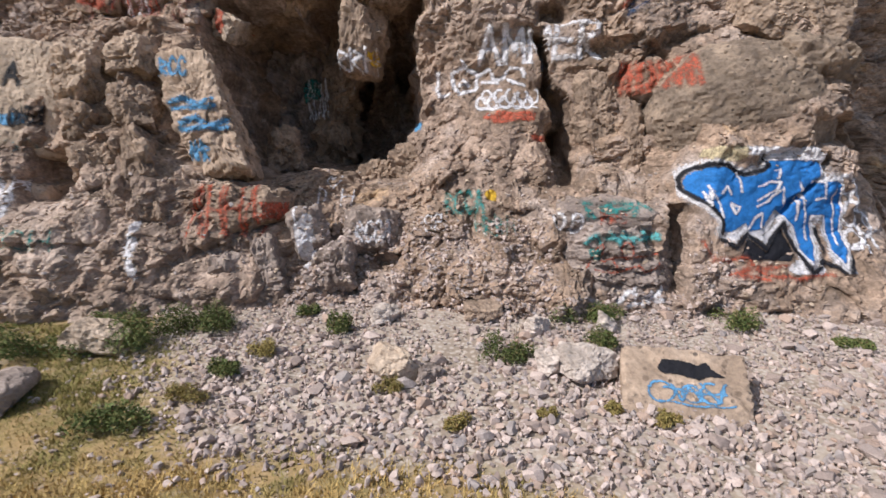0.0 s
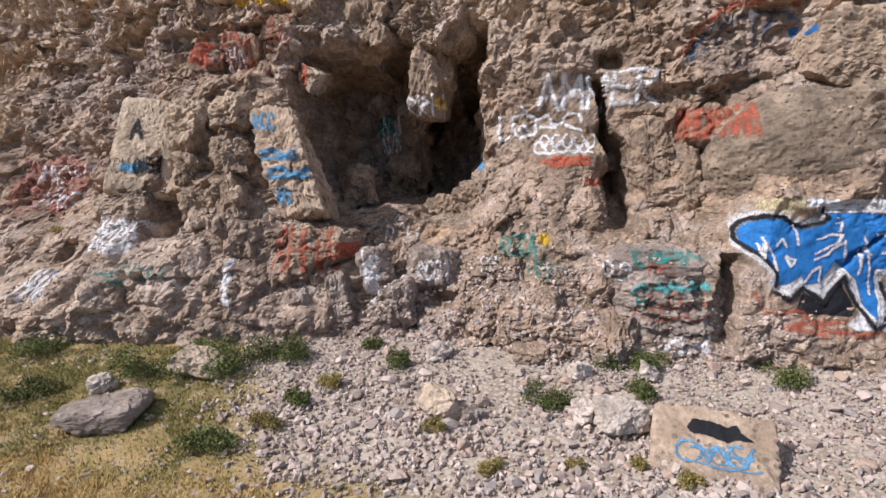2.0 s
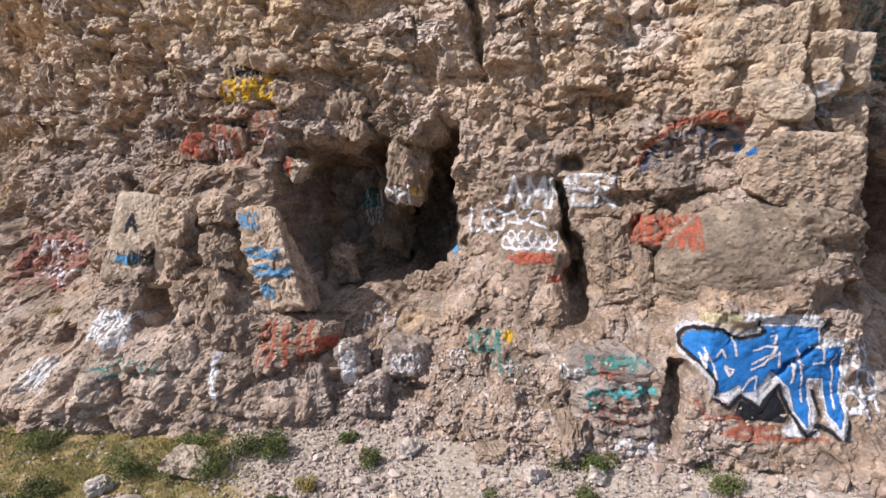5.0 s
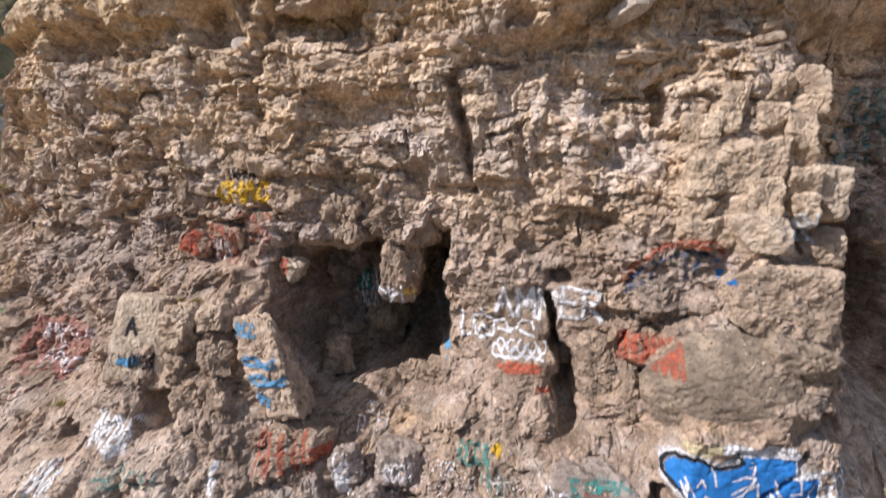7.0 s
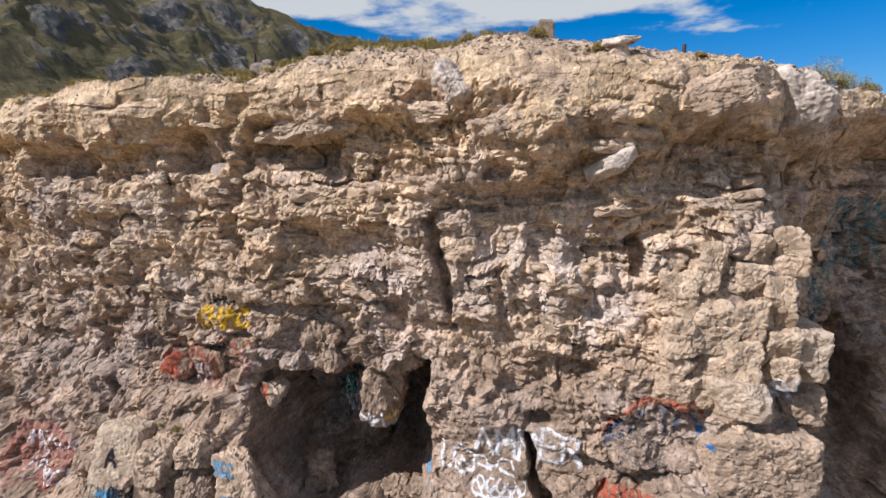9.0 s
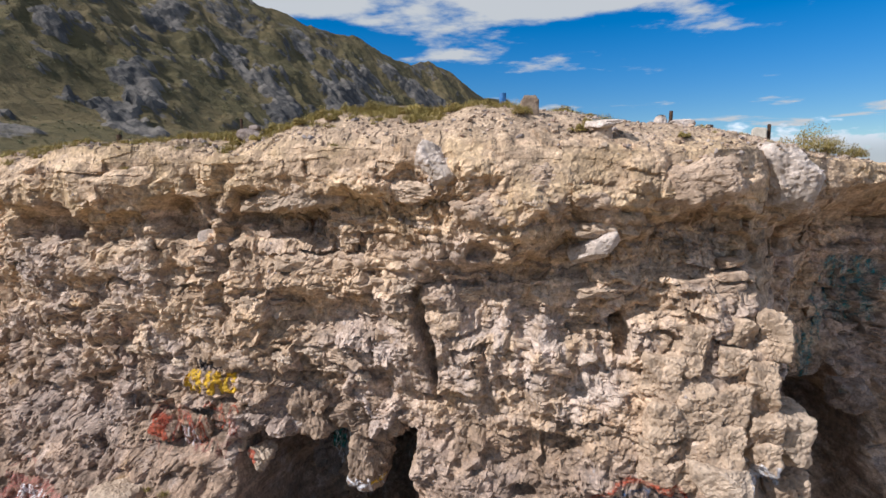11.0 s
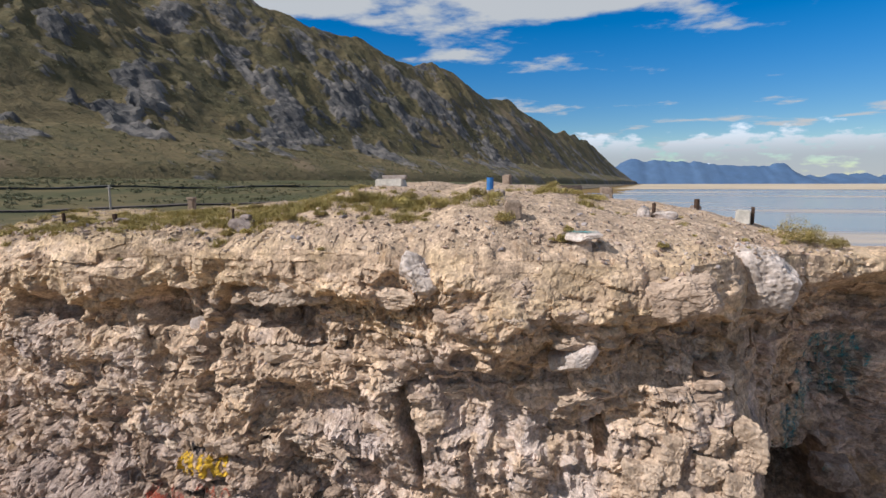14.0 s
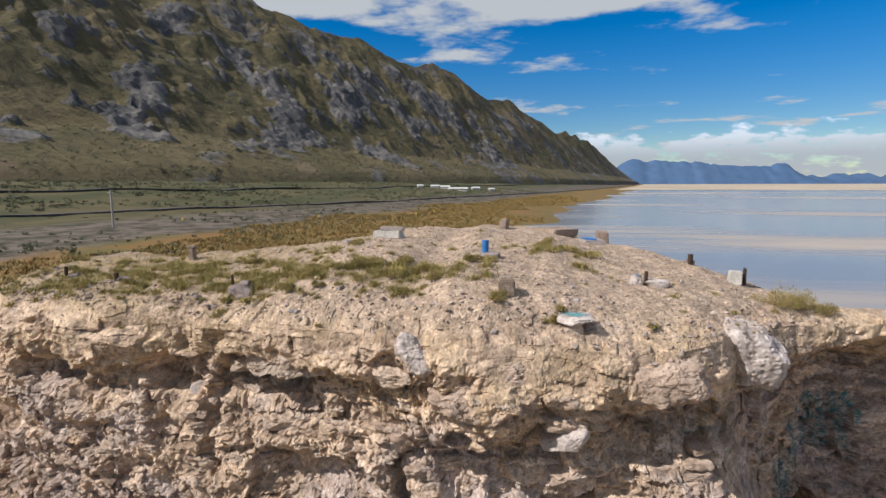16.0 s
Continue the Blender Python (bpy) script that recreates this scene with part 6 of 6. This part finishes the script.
# chips lying on the ledges of the face
spots = []
for _ in range(16000):
    x, z = rng.uniform(-9, 5.5), rng.uniform(1.2, 12) if rng.uniform() < 0.55 else rng.uniform(1.2, 3.7)
    h = hit((x, 4.5, z), (0, 1, 0))
    if h and h[2].z > 0.45:
        spots.append(h[1])
spots = np.array(spots)
scatter("ledge_rubble", spots, 0.025 + 0.07 * rng.uniform(0, 1, len(spots)) ** 2.5, CHIPS, RUBBLE, "stone chips lying on the ledges of the cliff", "rubble")

n = 5200
x, y = rng.uniform(-8, 1.5, n), rng.uniform(0.8, 7, n)
keep = turf_edge(x, y) < 0.2
x, y = x[keep], y[keep]
scatter("turf_stones", np.stack([x, y, ground_z(x, y) + 0.005], 1), 0.02 + 0.10 * rng.uniform(0, 1, len(x)) ** 5, CHIPS, STONE, "small stones lying in the dry turf", "stones", 0.3)

# ---- the top of the cliff ----
r = np.random.RandomState(6)
spots, sizes = [], []
for cx, cy, sx, sy, n, size in ((-9, 12.6, 2.2, 1.3, 190, 0.9), (-6.3, 12.3, 1.8, 1.2, 150, 0.9), (-1.6, 10.65, 0.9, 0.4, 16, 0.9), (0.35, 10.75, 0.8, 0.35, 16, 0.9), (2.9, 13.9, 0.7, 0.5, 18, 1.0),
                                (-4.5, 11.4, 0.8, 0.4, 12, 0.9), (-1.2, 11.3, 1.4, 0.4, 45, 1.1), (-3.6, 11.3, 1.2, 0.4, 40, 1.0), (-2.0, 10.2, 1.4, 0.3, 14, 0.6), (-3.5, 13.5, 1.5, 0.7, 22, 0.8), (0, 13.6, 2.5, 1.0, 14, 0.6), (5.2, 11.6, 1.2, 0.6, 14, 0.5)):
    for _ in range(n):
        x, y = r.normal(cx, sx), r.normal(cy, sy)
        spots.append((x, y, top_z(x, y)))
        sizes.append(size * r.uniform(0.5, 1.2))
clumps = []
for k in range(6):
    n = 200
    q, turn = np.abs(r.normal(0, 0.12, n)), r.uniform(0, 2 * np.pi, n)
    clumps.append(blades(q * np.cos(turn), q * np.sin(turn), np.zeros(n) - 0.02, r.uniform(0.07, 0.19, n), r))
scatter("bunch_grass", np.array(spots), np.array(sizes), clumps, TUFT, "clumps of yellow green bunch grass on gravel", "grass", 0.05)
for x, y, size, h, seed in ((1.69, 9.85, 0.2, 0.2, 40), (0.95, 11.9, 0.24, 0.2, 41), (1.3, 12.0, 0.2, 0.2, 42), (2.65, 14.4, 0.26, 0.26, 43), (3.2, 14.3, 0.22, 0.18, 44), (3.9, 14.3, 0.26, 0.2, 45), (2.75, 9.62, 0.12, 0.14, 46), (4.55, 9.9, 0.1, 0.1, 47),
                            (-3.7, 11.2, 0.24, 0.22, 48), (-3.2, 11.3, 0.2, 0.18, 49), (-2.5, 11.0, 0.24, 0.22, 50), (-2.0, 11.2, 0.2, 0.2, 51), (-1.5, 11.4, 0.26, 0.25, 52), (-0.6, 11.9, 0.26, 0.24, 53), (-0.1, 11.7, 0.22, 0.2, 54), (0.3, 10.75, 0.22, 0.24, 55), (-4.36, 10.48, 0.14, 0.14, 56),
                            (-3.7, 10.3, 0.16, 0.14, 57), (-2.7, 10.3, 0.16, 0.16, 58), (-2.1, 10.4, 0.14, 0.14, 59), (-2.4, 13.6, 0.2, 0.16, 60), (-7.0, 11.2, 0.18, 0.18, 61), (-8.5, 11.0, 0.2, 0.2, 62), (-5.6, 11.6, 0.18, 0.2, 63), (-7.7, 10.8, 0.14, 0.12, 64), (-5.2, 13.4, 0.2, 0.2, 65), (-0.6, 11.2, 0.22, 0.2, 66)):
    shrub(x, y, size, h, seed, DRYLEAF if seed % 3 else TUFT, "small yellow green bush on the gravel of the cliff top", top_z(x, y), "bush")
for x, y, s, h, seed in ((7.65, 12.6, 0.42, 0.62, 31), (8.25, 12.8, 0.42, 0.5, 32), (8.75, 12.8, 0.32, 0.32, 33), (2.9, 9.95, 0.12, 0.16, 34), (-0.6, 10.9, 0.22, 0.2, 35)):
    shrub(x, y, s, h, seed, DRYLEAF if seed != 35 else TUFT, "dry brown and green bush on the cliff rim", top_z(x, y), "bush")

# loose stones on the top
n = 11000
x, y = rng.uniform(-12, 9, n), rng.uniform(9.2, 17, n)
z = np.array([top_z(a, b) for a, b in zip(x, y)])
ok = z > 11.5
top = np.stack([x, y, z + 0.01], 1)[ok]
scatter("rubble", top, 0.02 + 0.075 * rng.uniform(0, 1, len(top)) ** 4, CHIPS, RUBBLE, "loose pale rubble on the cliff top", "rubble")


edge = []
for _ in range(1700):
    x, d = rng.uniform(-12, 9), abs(rng.normal(0, 0.9))
    y = np.interp(x, (-12, -9, -5, 0, 3, 5, 6.5, 9), (11.8, 10.5, 10.1, 9.2, 9.1, 9.3, 10.5, 12.5)) + d - 0.1
    edge.append((x, y, top_z(x, y) + 0.015))
edge = np.array(edge)
scatter("rim_stones", edge, 0.03 + 0.14 * rng.uniform(0, 1, len(edge)) ** 4, CHIPS, RUBBLE, "broken stones along the rim of the cliff", "stones", 0.5)


def box(bm, at, size, bevel=0.02, seed=0):
    """A box with worn, bevelled edges."""
    r = random.Random(seed)
    made = bmesh.ops.create_cube(bm, size=1, matrix=Matrix.Translation(at) @ Matrix.Diagonal((*size, 1)))
    vs = made["verts"]
    for v in vs:
        v.co += Vector([r.uniform(-0.06, 0.06) * s for s in size])
    edges = list({e for v in vs for e in v.link_edges})
    bmesh.ops.bevel(bm, geom=edges, offset=bevel, segments=2, affect="EDGES")


def post_bm(radius, height, sides=10, cap=0.006):
    bm = bmesh.new()
    bmesh.ops.create_cone(bm, cap_ends=True, segments=sides, radius1=radius, radius2=radius * 0.96, depth=height, matrix=Matrix.Translation((0, 0, height / 2)))
    bmesh.ops.bevel(bm, geom=[e for e in bm.edges if abs(e.verts[0].co.z - e.verts[1].co.z) < 1e-4], offset=cap, segments=2, affect="EDGES")
    return bm


def thing(name, x, y, label, category, turn=0.0, sink=0.04, group=""):
    ob = tagged(new(name), label, category, group)
    ob.matrix_basis = pose(x, y, top_z(x, y) - sink, 0, 0, turn)
    return ob


def rock_part(name, parent, size, seed, material, at, tilt=(0, 0, 0), label="", level=3, square=6, rough=0.02):
    ob = child(name, rock_mesh(name, size, seed, material, level, square, 4, rough), parent, label)
    ob.matrix_basis = pose(*at, *tilt)
    return ob


def flat_paint(parent, size, at, material, label):
    """A patch of paint lying on the flat top of a slab."""
    r = random.Random(label)
    n = 16
    V = [(0, 0, 0)] + [(size[0] / 2 * r.uniform(0.75, 1) * math.cos(2 * math.pi * k / n), size[1] / 2 * r.uniform(0.75, 1) * math.sin(2 * math.pi * k / n), 0) for k in range(n)]
    me = mesh_of("paint", V, [(0, k + 1, (k + 1) % n + 1) for k in range(n)], material)
    paint_attr(me, "cover", [1.0] + [0.35] * n)
    ob = child("paint", me, parent, label)
    ob.matrix_basis = pose(*at)


t = thing("stone_table", 3.12, 9.5, "flat stone slab painted pale blue, propped on a small rock", "stone slab", 10)
rock_part("slab", t, (0.62, 0.46, 0.13), 601, PALE, (0, 0, 0.30), (3, -3, 0), "slab with pale blue paint", square=8)
rock_part("foot", t, (0.32, 0.28, 0.30), 602, BEIGE, (-0.04, 0.02, 0.12))
flat_paint(t, (0.66, 0.5), (0, 0, 0.378), P_AQUA, "pale blue paint on the slab")
t = thing("concrete_stub", 1.85, 10.2, "worn tan concrete stub standing on gravel", "concrete block", 8)
bm = bmesh.new()
box(bm, (0, 0, 0.14), (0.30, 0.26, 0.34), 0.03, 1)
part("body", bm, TAN, t)
bm = bmesh.new()
box(bm, (0.0, 0, 0.33), (0.24, 0.2, 0.07), 0.02, 2)
part("cap", bm, BEIGE, t)
t = thing("blue_post", 1.2, 12.6, "short blue-painted metal post in a stone footing", "post")
part("post", post_bm(0.085, 0.46), BLUEMETAL, t)
rock_part("footing", t, (0.5, 0.42, 0.22), 603, GREY, (0.1, 0.05, 0.06))
t = thing("stone_marker", -4.1, 10.75, "grey stone block with a short iron post beside it", "stone block", -6)
rock_part("body", t, (0.55, 0.42, 0.36), 604, GREY, (0, 0, 0.12), square=9)
ob = part("iron_post", post_bm(0.03, 0.32), RUST, t, "rusty iron post")
ob.matrix_basis = pose(-0.22, -0.05, 0.2)
rock_part("loose_stone", t, (0.2, 0.16, 0.1), 605, GREY, (0.05, 0.05, 0.33))
t = thing("white_block", 7.2, 13.8, "whitewashed concrete block with a dark post", "concrete block", -12)
bm = bmesh.new()
box(bm, (0, 0, 0.16), (0.3, 0.26, 0.36), 0.025, 5)
part("body", bm, CONCRETE, t)
bm = bmesh.new()
box(bm, (0.2, 0, 0.2), (0.07, 0.09, 0.42), 0.012, 6)
part("post", bm, RUST, t, "dark weathered post")
t = thing("painted_rocks", 4.7, 12.0, "rocks with turquoise paint and a dark iron stub", "rocks", 0)
rock_part("rock", t, (0.24, 0.2, 0.3), 606, PALE, (-0.12, 0, 0.1))
rock_part("low_rock", t, (0.5, 0.3, 0.2), 607, PALE, (0.3, 0.05, 0.05))
ob = part("iron_stub", post_bm(0.04, 0.34), RUST, t, "dark iron stub")
ob.matrix_basis = pose(0.08, -0.02, 0)
flat_paint(t, (0.2, 0.16), (-0.12, 0, 0.262), P_SKY, "turquoise paint on the rock")
for x, y, h, w, m, seed in ((-10.6, 12.6, 0.34, 0.05, RUST, 1), (-8.1, 11.6, 0.26, 0.06, RUST, 2), (6.5, 15.1, 0.32, 0.07, RUST, 4)):
    t = thing("iron_stump", x, y, "short rusty iron stump set in concrete", "post", seed * 20, group="iron stumps on the cliff top")
    part("stump", post_bm(w, h, 8), m, t)
    rock_part("footing", t, (0.34, 0.26, 0.2), 610 + seed, GREY, (0.16, 0.02, 0.04))
t = thing("concrete_pillar", -8.2, 14.8, "reddish broken concrete pillar", "pillar", 5)
bm = bmesh.new()
box(bm, (0, 0, 0.2), (0.2, 0.18, 0.44), 0.03, 9)
part("shaft", bm, TAN, t)
bm = bmesh.new()
box(bm, (0, 0, 0.44), (0.26, 0.2, 0.08), 0.02, 10)
part("cap", bm, TAN, t)
t = thing("concrete_bench", -1.85, 14.9, "broken concrete bench with red and white paint", "bench", -3)
bm = bmesh.new()
box(bm, (0, 0, 0.13), (0.85, 0.4, 0.24), 0.03, 11)
part("base", bm, CONCRETE, t)
bm = bmesh.new()
box(bm, (0.1, 0.06, 0.3), (0.7, 0.22, 0.12), 0.02, 12)
part("top", bm, PALE, t)
for x, y, w, h, m, seed in ((1.3, 18.0, 0.36, 0.4, TAN, 20), (4.6, 18.7, 0.5, 0.45, TAN, 21), (4.1, 18.0, 1.0, 0.2, PALE, 22), (3.1, 18.9, 1.3, 0.25, TAN, 23), (-3.2, 15.2, 0.4, 0.2, PALE, 24)):
    t = thing("ruin_block", x, y, "broken concrete block among pale rubble", "concrete block", seed * 13, group="ruined blocks on the cliff top")
    bm = bmesh.new()
    box(bm, (0, 0, h / 2 - 0.03), (w, w * 0.7, h), 0.03, seed)
    part("block", bm, m, t)
    if seed in (22, 23):
        flat_paint(t, (w * 0.9, w * 0.55), (0, 0, h - 0.015), P_BLUE if seed == 22 else P_PINK, "sprayed paint on the block")

# ---- plain, rails and buildings far off ----
n = 19000
x, y = rng.uniform(-420, 60, n), 20 + 800 * rng.uniform(0, 1, n) ** 1.6
p, s = -0.98 * x + 0.198 * y, 0.198 * x + 0.98 * y
rail = 100 + 181 * np.exp(-s / 450)
keep = ((p > rail + 10) | ((p > 95) & (p < rail - 8) & (rng.uniform(0, 1, n) < 0.5))) & (fbm(x / 40, y / 40, x * 0, 3, 131) > rng.uniform(-0.6, 0.7, n))
x, y = x[keep], y[keep]
CLUMPS = []
for k in range(5):
    r = np.random.RandomState(700 + k)
    V, F = leaves(34, 0.9, 0.9, 0.27, r)
    CLUMPS.append((np.array(V), np.array(F)))
pick = SLOPE_SPOTS[rng.randint(0, len(SLOPE_SPOTS), 4000)] + rng.uniform(-2, 2, (4000, 3)) * np.array([1, 1, 0])
scatter("scrub", pick, rng.uniform(0.8, 2.6, len(pick)), CLUMPS, SAGE, "low scrub on the foot of the mountain", "scrub", 0.05)
scatter("sagebrush", np.stack([x, y, ground_z(x, y)], 1), rng.uniform(0.7, 2.4, len(x)) * np.where(-0.98 * x + 0.198 * y > 100 + 181 * np.exp(-(0.198 * x + 0.98 * y) / 450), 1.0, 0.6), CLUMPS, SAGE, "grey green sagebrush on the plain", "sagebrush", 0.05)


n = 30000
x, y = rng.uniform(-170, 40, n), 20 + 620 * rng.uniform(0, 1, n) ** 1.5
p = -0.98 * x + 0.198 * y + 20 * fbm(x / 45, y / 45, x * 0, 3, 135)
keep = (p > 58) & (p < 128) & (np.hypot(x, y) > 30)
x, y = x[keep], y[keep]
REEDS = []
for k in range(4):
    r = np.random.RandomState(720 + k)
    V, F = blades(r.normal(0, 0.5, 14), r.normal(0, 0.5, 14), np.zeros(14), r.uniform(0.3, 0.75, 14), r)
    V = V.reshape(-1, 3, 3)
    V[:, :2] = V[:, :2].mean(1, keepdims=True) + 22 * (V[:, :2] - V[:, :2].mean(1, keepdims=True))
    REEDS.append((V.reshape(-1, 3), F))
scatter("reeds", np.stack([x, y, np.maximum(ground_z(x, y), -0.6)], 1), rng.uniform(0.7, 1.4, len(x)), REEDS, REED, "rust brown reeds along the shore", "reeds", 0.05)


def ribbon(name, offset, width, lift, material, label, category):
    """A strip that follows the railway's curve."""
    s = np.concatenate([np.linspace(-300, 600, 60), np.linspace(640, 3500, 40)])
    c = 100 + 181 * np.exp(-s / 450) + offset
    V = []
    for side in (-0.5, 0.5):
        p = c + side * width
        x, y = -0.98 * p + 0.198 * s, 0.198 * p + 0.98 * s
        mid_x, mid_y = -0.98 * c + 0.198 * s, 0.198 * c + 0.98 * s
        V.append(np.stack([x, y, ground_z(mid_x, mid_y) + lift], 1))
        V.append(np.stack([x, y, ground_z(mid_x, mid_y) + lift - 0.8], 1))
    V = np.stack([V[1], V[0], V[2], V[3]], 0)
    me = mesh_of(name, V.reshape(-1, 3), grid_faces(4, len(s)), material)
    tagged(new(name, me), label, category, kind="structure")


ribbon("railway", 0, 9, 0.5, BALLAST, "dark railway embankment across the plain", "railway")
ribbon("road", 130, 12, 0.6, ASPHALT, "grey highway at the foot of the mountain", "road")


def pole(x, y, h):
    z = float(ground_z(np.array(x), np.array(y)))
    t = tagged(new("utility_pole"), "pale wooden utility pole on the plain", "pole")
    t.matrix_basis = pose(x, y, z - 0.5)
    part("mast", post_bm(0.32, h, 8), WOOD, t)
    bm = bmesh.new()
    box(bm, (0, 0, h * 0.93), (2.4, 0.2, 0.2), 0.02)
    part("crossarm", bm, WOOD, t)


pole(-137, 155, 13)


def shed(x, y, w, d, h, seed, wall, label):
    z = float(ground_z(np.array(x), np.array(y)))
    t = tagged(new("shed"), label, "building", "sheds at the foot of the mountain")
    t.matrix_basis = pose(x, y, z - 1, 0, 0, seed * 9)
    bm = bmesh.new()
    box(bm, (0, 0, h / 2), (w, d, h), 0.05, 0)
    part("wall", bm, wall, t)
    bm = bmesh.new()
    vs = [bm.verts.new(c) for c in ((-w * 0.53, -d * 0.55, h), (w * 0.53, -d * 0.55, h), (w * 0.53, d * 0.55, h), (-w * 0.53, d * 0.55, h), (-w * 0.53, 0, h * 1.45), (w * 0.53, 0, h * 1.45))]
    for f in ((0, 1, 5, 4), (2, 3, 4, 5), (1, 2, 5), (3, 0, 4), (3, 2, 1, 0)):
        bm.faces.new([vs[i] for i in f])
    part("roof", bm, ROOF, t, "white metal roof")


for k, (x, y, w) in enumerate(((-93, 640, 30), (-112, 655, 16), (-126, 660, 14), (-78, 690, 14), (-60, 720, 12), (-140, 640, 10))):
    shed(x, y, w * 0.75, w * 0.4, 3.4, k, WALLPALE, "low pale shed with a white roof")
for x, y in ((-88, 210), (-52, 235), (-49, 262), (-128, 178)):
    z = float(ground_z(np.array(x), np.array(y)))
    t = tagged(new("marker_post"), "thin post with a yellow plate", "marker", "yellow markers on the plain")
    t.matrix_basis = pose(x, y, z)
    part("post", post_bm(0.06, 1.6, 6), WOOD, t)
    bm = bmesh.new()
    box(bm, (0, -0.05, 1.5), (0.6, 0.08, 0.7), 0.02)
    part("plate", bm, YELLOWSIGN, t, "yellow plate")

boulder_paint((2.15, -0.22, 2.95, 0.2), P_SKY, "light blue scrawl on the boulder", [ring(0.15, 0.55, 0.15, 0.4), [(0.3, 0.8), (0.35, 0.2), (0.5, 0.7), (0.6, 0.2)], [(0.65, 0.75), (0.8, 0.1), (0.95, 0.65)], [(0.1, 0.2), (0.5, 0.0), (0.95, -0.1)], ring(0.5, 0.45, 0.12, 0.3), ring(0.75, 0.4, 0.14, 0.35, 60, 300), [(0.2, 0.7), (0.9, 0.3)]], 0.024)
boulder_paint((2.32, 0.15, 2.92, 0.5), P_PITCH, "flat black patch of paint", fill=[(0.0, 0.7), (0.1, 1), (0.3, 0.95), (0.65, 0.65), (0.8, 0.75), (0.82, 0.45), (1.0, 0.1), (0.75, 0.15), (0.6, 0.0), (0.3, 0.35), (0.05, 0.45)], lift=0.009)
